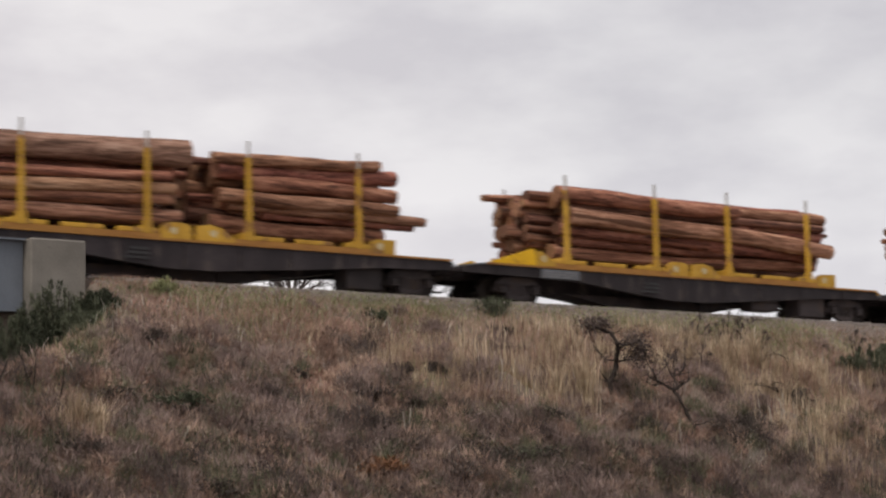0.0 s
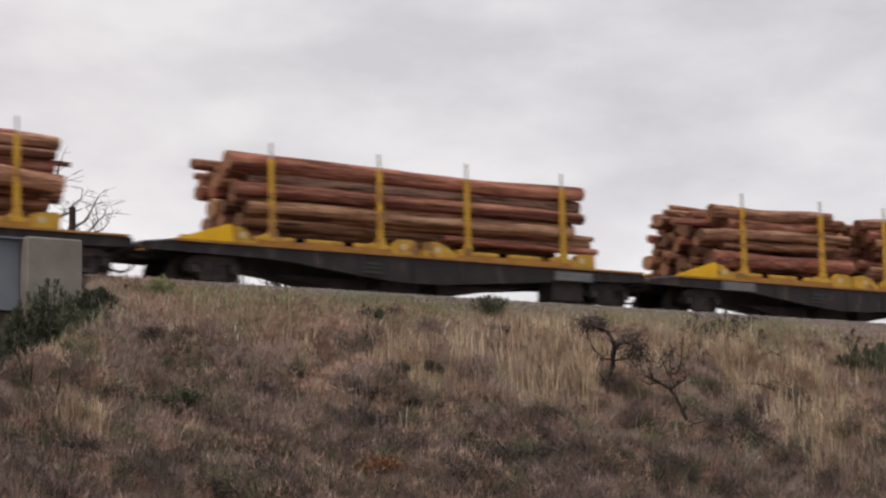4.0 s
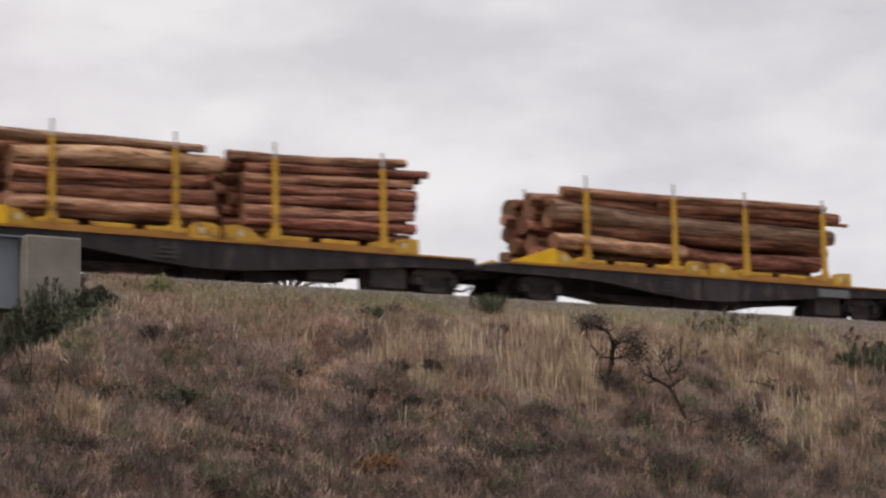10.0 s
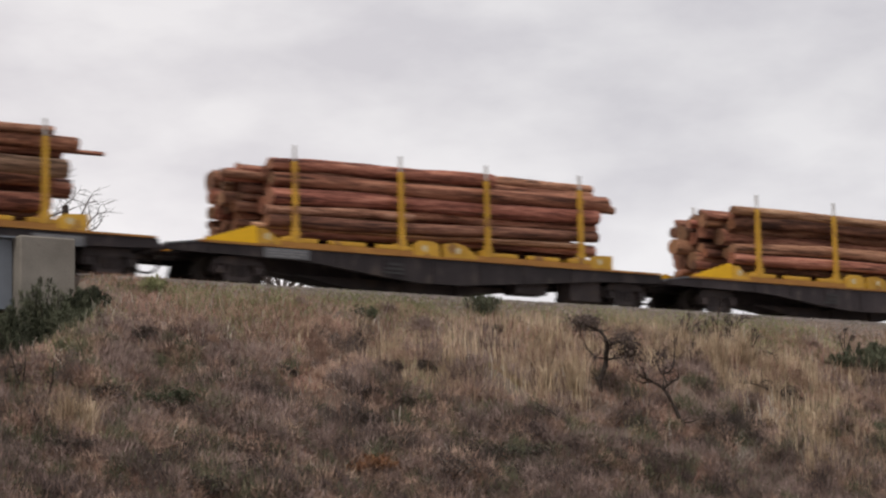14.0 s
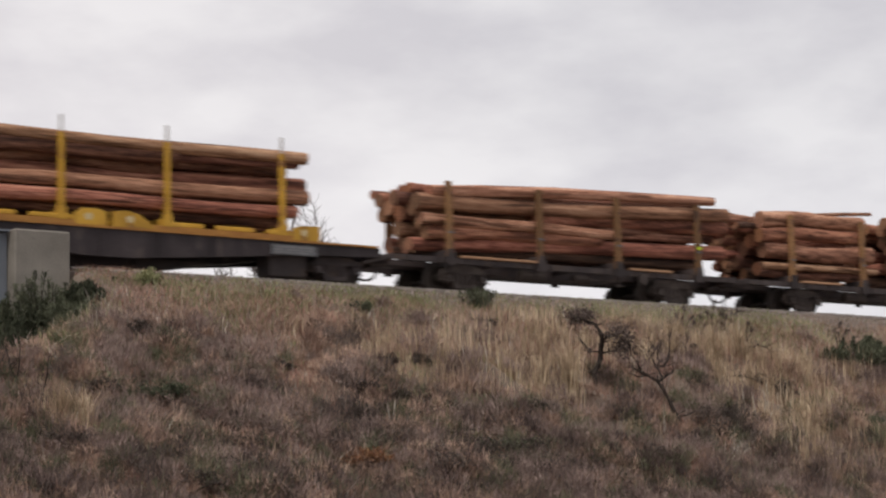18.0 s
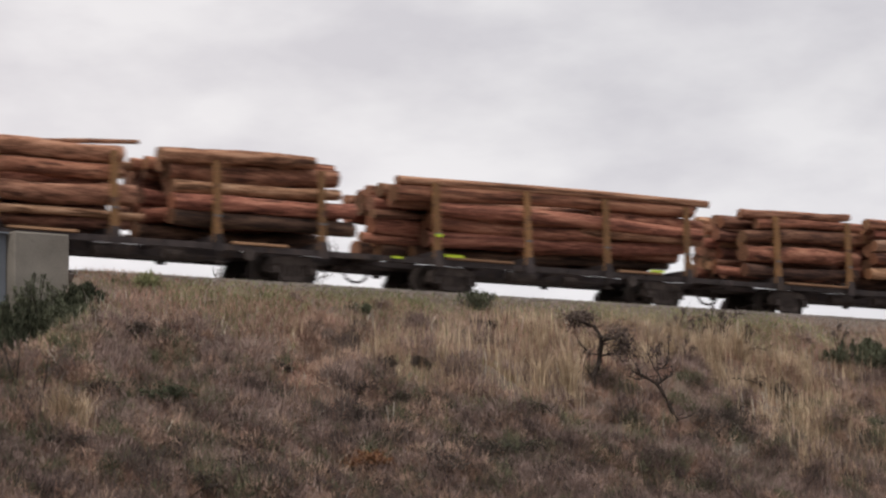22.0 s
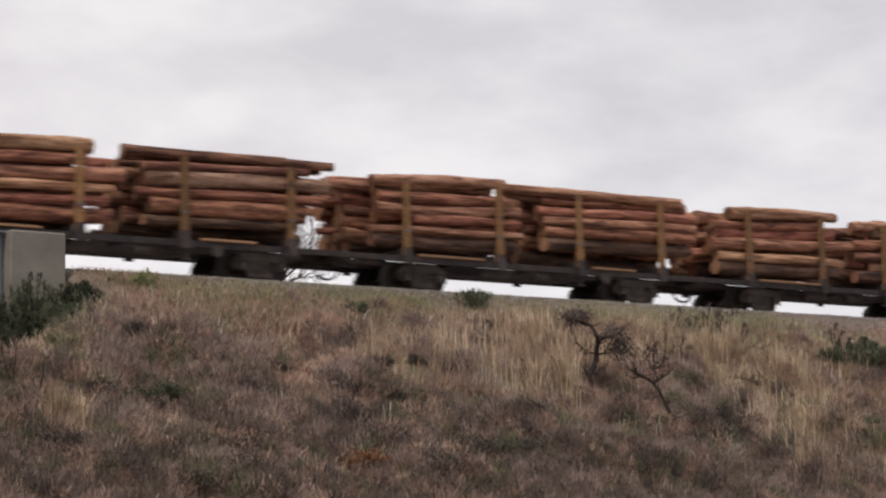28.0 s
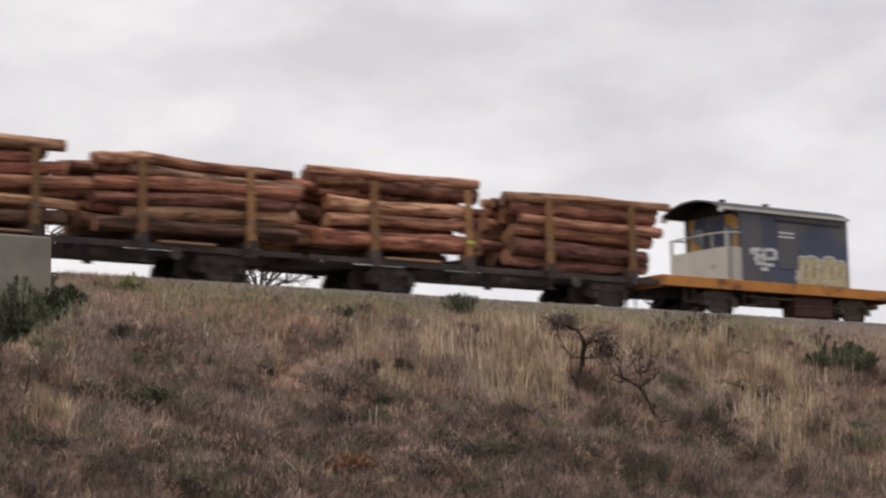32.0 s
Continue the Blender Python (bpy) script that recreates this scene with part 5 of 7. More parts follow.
def bush(x, y, wide, tall, seed, mat, label, name="bush", count=1500, leaf=0.05, z=None):
    """Stems and a ragged crown of small leaves gathered in clumps."""
    g = np.random.default_rng(seed)
    base = thing(name, label, "bush")
    base.location = (x, y, float(ground_z(x, y)) - 0.05 if z is None else z)
    k = 16
    bm = bmesh.new()
    ends = []
    for i in range(k):
        a, q = g.uniform(0, 6.28), g.uniform(0.15, 1.0) ** 0.7
        e = Vector((math.cos(a) * q * wide / 2, math.sin(a) * q * wide / 2 * 0.8, tall * (1.0 - 0.55 * q * q) * g.uniform(0.65, 1.05)))
        m = Vector((e.x * 0.4 + g.normal(0, 0.04), e.y * 0.4 + g.normal(0, 0.04), e.z * 0.55))
        tube(bm, [Vector((g.normal(0, 0.05), g.normal(0, 0.05), 0)), m, e], [0.018, 0.012, 0.005], 4)
        ends += [e, m * 0.35 + e * 0.65]
    part("branching_stem", bm, M_TWIG, base)
    ends = np.array([tuple(e) for e in ends])
    pick = g.integers(0, len(ends), count)
    c = ends[pick] + g.normal(0, 1, (count, 3)) * np.array([wide, wide, tall * 1.1]) * 0.085
    c[:, 2] = np.maximum(c[:, 2], 0.03)
    v, t = leaves(c, g.uniform(0.5, 1.2, count) * leaf, seed + 1)
    crown = mesh_of("crown", v, t, mat)
    crown.parent = base
    tagged(crown, kind="stuff")
    return base


def plume_bush(x, y, wide, tall, seed, mat, label, z=None, stems=26, per=110):
    """A bush of upright feathery sprays: thin stems set with narrow needle leaves that point up and out."""
    g = np.random.default_rng(seed)
    base = thing("bush", label, "bush")
    base.location = (x, y, float(ground_z(x, y)) - 0.05 if z is None else z)
    bm = bmesh.new()
    feet, high = [], []
    for i in range(stems):
        a, q = g.uniform(0, 6.28), g.uniform(0.0, 1.0) ** 0.6
        top = tall * (1.0 - 0.5 * q * q) * g.uniform(0.6, 1.08)
        out = Vector((math.cos(a), math.sin(a), 0)) * q * wide / 2
        p0 = out * 0.35
        p1 = out * 0.8 + Vector((g.normal(0, 0.03), g.normal(0, 0.03), top * 0.55))
        p2 = out * 1.05 + Vector((g.normal(0, 0.06), g.normal(0, 0.06), top))
        tube(bm, [p0, p1, p2], [0.014, 0.010, 0.004], 4)
        f = g.uniform(0.12, 1.0, per) ** 0.8
        a0, a1, a2 = (np.array(v)[None] for v in (p0, p1, p2))
        f = f[:, None]
        line = (1 - f) ** 2 * a0 + 2 * f * (1 - f) * (2 * a1 - (a0 + a2) / 2) + f * f * a2
        feet.append(line + g.normal(0, 0.085, (per, 3)) * (1.25 - f))
        high.append(g.uniform(0.03, 0.10, per))
    part("branching_stem", bm, M_TWIG, base)
    feet, high = np.concatenate(feet), np.concatenate(high)
    feet[:, 2] = np.maximum(feet[:, 2], 0.0)
    v, t = blades(feet, high, g.uniform(0.010, 0.020, len(high)), np.abs(g.normal(0.9, 0.5, len(high))), seed + 1)
    crown = mesh_of("crown", v, t, mat)
    crown.parent = base
    tagged(crown, kind="stuff")
    return base


def bleached_stalk(x, y, path, label="pale bleached dead stalk, bent over"):
    """A single dead stalk drawn by its bends: metres across the view and up from its foot, and its radius."""
    bm = bmesh.new()
    tube(bm, [RIGHT * u + Vector((0, 0, z)) for u, z, _ in path], [q for _, _, q in path], 5)
    ob = part("stalk", bm, M_STALK)
    ob.location = (x, y, float(ground_z(x, y)) - 0.02)
    tagged(ob, label, "stalk", "bleached stalks on the bank")


def shrub_at(foot, limbs, heads, label, seed):
    """A dead shrub drawn by its limbs, in metres across the view and up, with tufts of dry leaves at some ends."""
    g = np.random.default_rng(seed)
    base = thing("dead_shrub", label, "shrub")
    base.location = (foot[0], foot[1], float(ground_z(*foot)) - 0.04)
    for limb in limbs:
        bm = bmesh.new()
        pts = [RIGHT * u + AWAY * (0.15 * g.normal()) * min(1, z) + Vector((0, 0, z)) for u, z, _ in limb]
        tube(bm, pts, [q for _, _, q in limb], 6)
        for u, z, q in limb[1:]:
            for _ in range(4):
                s = RIGHT * u + Vector((0, 0, z))
                e = s + RIGHT * g.normal(0, 0.13) + AWAY * g.normal(0, 0.12) + Vector((0, 0, g.uniform(0.0, 0.25)))
                tube(bm, [s, (s + e) / 2 + Vector(g.normal(0, 0.02, 3)), e], [q * 0.45, q * 0.3, 0.003], 4)
        part("limb", bm, M_TWIG, base)
    for u, z, wide, tall, count in heads:
        c = np.array(RIGHT * u + Vector((0, 0, z)))[None] + g.normal(0, 1, (count, 1)) * np.array(RIGHT)[None] * wide * 0.27 + g.normal(0, 1, (count, 1)) * np.array(AWAY)[None] * wide * 0.25 + g.normal(0, 1, (count, 1)) * np.array([[0, 0, 1.0]]) * tall * 0.27
        v, t = leaves(c, g.uniform(0.015, 0.04, count), seed + 3)
        o = mesh_of("leaf_tuft", v, t, M_DKLEAF)
        o.parent = base
        tagged(o, "tuft of dark dry leaves", kind="stuff")
    return base


def bare_tree(fork, foot_z, wide, tall, seed, label):
    """A leafless tree whose limbs fan out from one fork into a dome of ever finer crooked twigs."""
    r = random.Random(seed)
    base = thing("bare_tree", label, "tree")
    base.location = (fork[0], fork[1], foot_z)
    up = fork[2] - foot_z
    bm = bmesh.new()
    tube(bm, [Vector((0.2, 0, -0.2)), Vector((0.1, 0.05, up * 0.5)), Vector((0, 0, up))], [0.13, 0.10, 0.08], 8)
    part("trunk", bm, M_BRANCH, base)

    def grow(bm, p, d, length, rad, depth):
        pts, rr = [p], [rad]
        q = p
        for i in range(4):
            d = (d + Vector((r.gauss(0, 0.24), r.gauss(0, 0.24), r.gauss(0.03, 0.18)))).normalized()
            z = q.z - up - 0.72 * tall
            if (q.x * q.x + q.y * q.y) / wide ** 2 + z * z / tall ** 2 > 1:
                d = (d + Vector((-q.x, -q.y, -z)).normalized() * 0.9).normalized()
            q = q + d * length / 4
            pts.append(q)
            rr.append(rad * (1 - 0.14 * (i + 1)))
        tube(bm, pts, rr, 5 if depth > 2 else 3)
        if depth == 0:
            return
        for k in (1, 2, 3, 4, 4, 3)[:5 + depth % 2]:
            nd = d + Vector((r.gauss(0, 0.5), r.gauss(0, 0.5), r.gauss(0.08, 0.35)))
            grow(bm, pts[k], nd.normalized(), length * r.uniform(0.5, 0.72), max(rr[k] * 0.66, 0.0070), depth - 1)

    count = 11
    for i in range(count):
        a = radians(-66 + 132 * i / (count - 1) + r.uniform(-5, 5))
        d = RIGHT * math.sin(a) + AWAY * r.uniform(-0.45, 0.45) + Vector((0, 0, max(0.12, math.cos(a))))
        reach = math.hypot(1.3 * wide * math.sin(a), 1.7 * tall * math.cos(a)) * r.uniform(0.85, 1.05)
        bm = bmesh.new()
        grow(bm, Vector((0, 0, up - r.uniform(0, 0.25))), d.normalized(), reach * 0.42, 0.045, 3)
        part("limb", bm, M_BRANCH, base)
    return base


def limb_tree(foot, limbs, label, seed):
    """A bare tree drawn by its limbs, in metres across the view and up from its foot, each with fine side twigs."""
    g = random.Random(seed)
    base = thing("bare_tree", label, "tree")
    base.location = foot
    for i, limb in enumerate(limbs):
        bm = bmesh.new()
        pts = [RIGHT * u + AWAY * g.gauss(0, 0.12) + Vector((0, 0, z)) for u, z, _ in limb]
        tube(bm, pts, [q for _, _, q in limb], 6)
        for p, (u, z, q) in zip(pts[1:], limb[1:]):
            for _ in range(2 if z > 3.5 else 0):
                e = p + RIGHT * g.gauss(0, 0.22) + AWAY * g.gauss(0, 0.25) + Vector((0, 0, g.uniform(-0.05, 0.3)))
                m = (p + e) / 2 + Vector((g.gauss(0, 0.06), g.gauss(0, 0.06), g.gauss(0, 0.06)))
                tube(bm, [p, m, e], [q * 0.3, 0.007, 0.004], 4)
                f = m + (e - p) * g.uniform(0.2, 0.5) + Vector((g.gauss(0, 0.1), g.gauss(0, 0.1), g.uniform(0, 0.15)))
                tube(bm, [m, f], [0.006, 0.003], 4)
        part("trunk" if i == 0 else "limb", bm, M_BRANCH, base)
    return base


def build_plants():
    shrub_at((28.88, 33.26), [
        [(0.0, 0.0, 0.06), (-0.03, 0.29, 0.056), (0.07, 0.46, 0.054), (0.13, 0.70, 0.05), (0.16, 0.93, 0.045), (0.15, 1.07, 0.04), (0.03, 1.28, 0.034), (-0.08, 1.35, 0.028), (-0.3, 1.42, 0.016)],
        [(0.15, 0.98, 0.036), (0.28, 1.02, 0.03), (0.42, 1.06, 0.02), (0.55, 1.1, 0.012)],
        [(0.13, 0.70, 0.03), (0.30, 0.73, 0.022), (0.45, 0.75, 0.012)],
        [(0.12, 0.72, 0.022), (-0.08, 0.76, 0.017), (-0.26, 0.94, 0.013), (-0.38, 1.2, 0.010), (-0.38, 1.4, 0.007)]],
        [(-0.34, 1.48, 0.6, 0.36, 1000), (-0.12, 1.5, 0.4, 0.24, 340), (0.5, 1.16, 0.5, 0.36, 800), (0.6, 0.86, 0.5, 0.52, 1300), (-0.14, 0.78, 0.24, 0.16, 110)],
        "dark crooked dead shrub with tufts of withered leaves", 51)
    shrub_at((29.84, 31.8), [
        [(0.0, 0.0, 0.052), (-0.07, 0.22, 0.046), (-0.2, 0.48, 0.042), (-0.32, 0.75, 0.038), (-0.44, 0.94, 0.032), (-0.64, 1.07, 0.024), (-0.84, 1.16, 0.018), (-0.93, 1.23, 0.009)],
        [(-0.72, 1.1, 0.018), (-0.84, 1.3, 0.014), (-0.93, 1.46, 0.008)],
        [(-0.62, 1.06, 0.016), (-0.84, 1.04, 0.012), (-1.02, 1.1, 0.007)],
        [(-0.42, 0.92, 0.026), (-0.26, 1.04, 0.022), (-0.11, 1.13, 0.018), (-0.08, 1.2, 0.010)],
        [(-0.36, 0.98, 0.020), (-0.44, 1.2, 0.017), (-0.32, 1.24, 0.019), (-0.23, 1.34, 0.018), (-0.18, 1.54, 0.012), (-0.17, 1.82, 0.008)],
        [(-0.44, 1.2, 0.016), (-0.55, 1.45, 0.011), (-0.6, 1.62, 0.006)],
        [(-0.40, 1.22, 0.014), (-0.42, 1.48, 0.011), (-0.36, 1.68, 0.006)]],
        [(-0.42, 1.62, 0.3, 0.3, 170), (-0.62, 1.5, 0.26, 0.3, 70), (-0.95, 1.2, 0.3, 0.26, 60), (-0.16, 1.84, 0.07, 0.22, 46), (-0.3, 1.32, 0.3, 0.2, 60)], "leaning leafless dark twiggy shrub", 52)
    shrub_at((36.3, 36.9), [[(0, 0, 0.02), (0.1, 0.3, 0.014), (0.3, 0.42, 0.01), (0.5, 0.36, 0.006)], [(0, 0, 0.02), (-0.15, 0.35, 0.012), (-0.1, 0.55, 0.006)]], [(-0.1, 0.45, 0.3, 0.2, 70), (0.2, 0.4, 0.3, 0.2, 60)], "small dry twiggy shrub below the ballast", 53)
    shrub_at((15.0, 32.7), [[(0, 0, 0.022), (-0.15, 0.45, 0.016), (-0.3, 0.9, 0.008)], [(0, 0, 0.02), (0.2, 0.4, 0.014), (0.35, 0.75, 0.006)]], [], "leafless thin brown shrub at the bank's end", 54)
    for k, (x, y, s) in enumerate([(34.44, 36.5, 1.0), (34.8, 36.35, 0.85), (35.2, 36.3, 1.0), (35.4, 36.1, 0.75), (32.7, 34.6, 0.8), (33.9, 36.2, 0.8), (38.6, 35.5, 0.9), (35.9, 35.9, 0.7)]):
        shrub_at((x, y), [[(0, 0, 0.016), (0.05 * s, 0.3 * s, 0.012), (0.16 * s, 0.55 * s, 0.008), (0.26 * s, 0.6 * s, 0.005)], [(0, 0, 0.016), (-0.1 * s, 0.34 * s, 0.011), (-0.14 * s, 0.62 * s, 0.006)], [(0, 0.1, 0.014), (-0.02, 0.5 * s, 0.011), (0.04 * s, 0.8 * s, 0.007)]],
                 [(0.2 * s, 0.56 * s, 0.2, 0.12, 40), (-0.14 * s, 0.6 * s, 0.16, 0.14, 40), (0.04, 0.78 * s, 0.12, 0.16, 44)], "small dark seed-headed dry plant in the straw grass", 110 + k)
    shrub_at((33.9, 33.4), [
        [(0.1, 0.0, 0.026), (0.04, 0.3, 0.024), (-0.3, 0.46, 0.022), (-0.62, 0.52, 0.018), (-0.9, 0.5, 0.012), (-1.08, 0.38, 0.007)],
        [(-0.3, 0.46, 0.016), (-0.12, 0.54, 0.013), (0.2, 0.5, 0.008)],
        [(-0.62, 0.52, 0.012), (-0.42, 0.3, 0.007)]],
        [(0.0, 0.42, 0.6, 0.16, 200)], "dead branch leaning over in the straw grass", 121)
    shrub_at((35.0, 34.2), [[(0.0, 0.0, 0.016), (-0.05, 0.22, 0.014), (-0.16, 0.36, 0.013), (-0.34, 0.41, 0.011), (-0.52, 0.36, 0.007)], [(-0.16, 0.36, 0.011), (-0.04, 0.3, 0.008), (0.06, 0.12, 0.005)]],
             [(-0.5, 0.36, 0.2, 0.1, 30)], "arched dead twig in the straw grass", 122)
    shrub_at((15.9, 32.9), [[(0, 0, 0.020), (-0.14, 0.3, 0.016), (-0.24, 0.62, 0.012), (-0.42, 1.0, 0.006)], [(-0.05, 0.1, 0.014), (0.0, 0.42, 0.011), (0.02, 0.66, 0.006)]], [], "leafless thin brown shrub at the bank's edge", 123)
    shrub_at((15.95, 32.4), [[(0, 0, 0.020), (0.12, 0.26, 0.016), (0.2, 0.52, 0.012), (0.24, 0.85, 0.006)], [(0.12, 0.26, 0.012), (0.02, 0.5, 0.006)]], [(0.16, 0.5, 0.3, 0.4, 50)], "leafless thin brown shrub at the bank's edge", 124)
    # green bushes
    plume_bush(38.25, 34.6, 1.75, 0.74, 61, M_GREEN, "low spreading dark green bush below the ballast", stems=40, per=170)
    plume_bush(38.95, 34.95, 1.0, 0.48, 60, M_DKGREEN, "low spreading dark green bush below the ballast", stems=36, per=180)
    plume_bush(29.1, 37.45, 0.8, 0.55, 62, M_GREEN, "small upright green bush in the grass", stems=16, per=110)
    bush(35.2, 31.8, 1.5, 0.4, 67, M_GREEN, "low olive green weed patch", count=900, leaf=0.035)
    plume_bush(20.95, 37.65, 0.5, 0.36, 63, M_OLIVE, "small yellowish green bush beside the ballast", stems=12, per=90)
    bush(25.5, 36.75, 0.55, 0.36, 64, M_DKGREEN, "tiny dark green bush in the grass", count=420, leaf=0.035)
    bush(18.1, 31.9, 1.15, 0.5, 65, M_DKGREEN, "low dark rounded bush in brown scrub", count=2200, leaf=0.034)
    bush(24.0, 30.3, 1.5, 0.4, 68, M_GREEN, "spreading dull green weeds in the scrub", count=900, leaf=0.035)
    bush(20.68, 29.67, 0.8, 0.34, 66, M_RUST, "low rust-red leafy plant in brown scrub", count=1300, leaf=0.034)
    for k, (x, y, wd, tl, zz) in enumerate([(18.5, 37.5, 1.8, 1.45, 5.3), (17.3, 36.9, 1.8, 1.6, 4.75), (19.6, 37.7, 1.4, 1.3, 5.4), (16.9, 36.0, 1.5, 1.5, 3.7), (20.2, 37.8, 0.8, 0.7, 6.1), (16.0, 36.9, 2.0, 1.7, 3.7), (18.5, 36.6, 1.4, 1.3, 4.8), (15.6, 35.3, 1.5, 1.3, 3.1), (17.6, 36.0, 1.2, 1.1, 4.0), (19.1, 37.0, 1.2, 1.2, 5.35), (16.4, 35.2, 1.1, 0.9, 3.4), (19.35, 37.2, 0.9, 0.7, 6.0), (18.8, 36.6, 1.2, 0.85, 5.5), (18.1, 36.0, 1.0, 0.7, 4.9)]):
        plume_bush(x, y, wd, tl, 70 + k, M_GREEN, "ragged grey-green bush at the foot of the concrete pier", zz, stems=46, per=300)
    for k, (x, y, wd, tl) in enumerate([(24.25, 34.0, 0.5, 0.3), (24.9, 33.9, 0.45, 0.28), (22.35, 32.3, 0.7, 0.34), (23.1, 32.0, 0.5, 0.32), (22.0, 31.4, 0.9, 0.4), (20.8, 30.6, 0.6, 0.3), (23.5, 30.5, 1.5, 0.55), (22.9, 29.8, 1.6, 0.65),
                                         (21.8, 29.0, 1.4, 0.55), (23.4, 29.6, 1.3, 0.5), (24.6, 30.2, 1.1, 0.4), (29.9, 30.6, 1.3, 0.7), (30.6, 31.0, 1.2, 0.75), (30.3, 31.6, 1.0, 0.5), (31.2, 31.5, 1.0, 0.6), (34.2, 33.2, 0.9, 0.5),
                                         (18.7, 30.2, 0.9, 0.4), (17.9, 29.4, 1.0, 0.4), (16.9, 28.9, 1.1, 0.45), (18.6, 28.8, 1.2, 0.4), (17.0, 32.1, 0.8, 0.35), (17.3, 30.6, 0.8, 0.35), (15.5, 30.2, 0.9, 0.4), (19.3, 34.9, 0.5, 0.3),
                                         (21.3, 33.5, 0.7, 0.3), (28.3, 36.2, 0.7, 0.35), (27.3, 29.8, 1.3, 0.45), (24.5, 29.2, 1.2, 0.45), (25.4, 31.2, 0.9, 0.35), (19.9, 32.4, 0.7, 0.35), (19.9, 29.3, 0.9, 0.35)]):
        bush(x, y, wd, tl, 90 + k, M_WITHER, "low dark withered bush in the scrub", name="withered_bush", count=1100, leaf=0.028)
    bleached_stalk(22.2, 34.5, [(-0.05, 0.0, 0.010), (0.05, 0.16, 0.010), (0.10, 0.34, 0.009), (0.06, 0.5, 0.008), (-0.03, 0.56, 0.006)])
    bleached_stalk(22.0, 30.9, [(0.0, 0.0, 0.012), (0.02, 0.3, 0.010), (-0.02, 0.6, 0.007)], "pale bleached upright dead stalk")
    bleached_stalk(22.15, 30.9, [(0.0, 0.0, 0.012), (-0.03, 0.35, 0.010), (0.0, 0.62, 0.007)], "pale bleached upright dead stalk")
    bleached_stalk(29.55, 29.85, [(-0.05, 0.0, 0.010), (-0.02, 0.3, 0.009), (0.08, 0.52, 0.008), (0.2, 0.58, 0.006)])
    bleached_stalk(29.25, 29.75, [(0.0, 0.0, 0.010), (-0.06, 0.26, 0.009), (0.0, 0.48, 0.007), (0.12, 0.54, 0.005)])
    bleached_stalk(35.2, 34.9, [(0.0, 0.0, 0.011), (0.02, 0.3, 0.010), (-0.1, 0.5, 0.008), (-0.3, 0.52, 0.006)])
    bleached_stalk(18.9, 35.3, [(0.0, 0.0, 0.012), (-0.1, 0.16, 0.010), (-0.22, 0.24, 0.007)])
    bleached_stalk(32.6, 32.1, [(0.0, 0.0, 0.012), (0.02, 0.4, 0.010), (0.0, 0.7, 0.007)], "pale bleached upright dead stalk")
    for x, y in ((31.6, 31.8), (31.75, 31.65), (32.38, 31.95), (32.3, 31.9), (25.6, 33.4), (26.0, 33.2)):
        bleached_stalk(x, y, [(0.0, 0.0, 0.012), (0.03, 0.28, 0.010), (-0.01, 0.55, 0.006)], "pale bleached upright dead stalk")
    # pale arching grass in the dark scrub
    for k, (x, y, tl, n) in enumerate([(30.0, 30.3, 0.55, 60), (30.4, 30.25, 0.5, 50), (30.05, 29.75, 0.55, 60), (29.1, 29.7, 0.45, 45), (30.7, 29.9, 0.5, 50)]):
        tuft(x, y, tl, n, 0.12, 460 + 3 * k, M_STALK, "pale arching dead grass tuft in dark scrub", lean=0.6)
    # straw tufts that stand out
    for k, (x, y, tl, n) in enumerate([(27.55, 32.5, 1.5, 240), (27.1, 32.8, 1.1, 120), (15.6, 30.7, 0.9, 260), (15.9, 30.6, 0.7, 120), (32.4, 30.8, 0.95, 130), (33.3, 31.2, 0.8, 90), (25.6, 34.0, 0.7, 80), (24.6, 34.6, 0.65, 80), (31.2, 35.2, 0.8, 110), (32.4, 35.4, 0.75, 100), (33.6, 34.6, 0.8, 110), (34.6, 35.2, 0.7, 90), (36.2, 34.4, 0.8, 100), (37.3, 34.0, 0.75, 100), (28.9, 35.0, 0.7, 90), (35.4, 33.6, 0.8, 100), (31.0, 30.0, 0.6, 70), (22.9, 35.2, 0.5, 60), (29.9, 34.6, 0.75, 90), (28.0, 31.2, 0.4, 40), (23.7, 32.2, 0.45, 40)]):
        tuft(x, y, tl, n, 0.10 + 0.04 * (k % 3), 200 + 3 * k, M_STRAW, "tall dry straw-coloured grass tuft")
    rt = random.Random(9)
    for k in range(9):
        x, y = rt.uniform(31.0, 35.0), rt.uniform(32.8, 35.4)
        tuft(x, y, rt.uniform(0.75, 1.15), rt.randrange(70, 130), 0.12, 400 + 3 * k, M_STRAW, "tall dry straw-coloured grass tuft")
    bare_tree((33.0, 51.7, 8.75), 3.6, 2.1, 2.3, 81, "leafless grey tree beyond the railway")
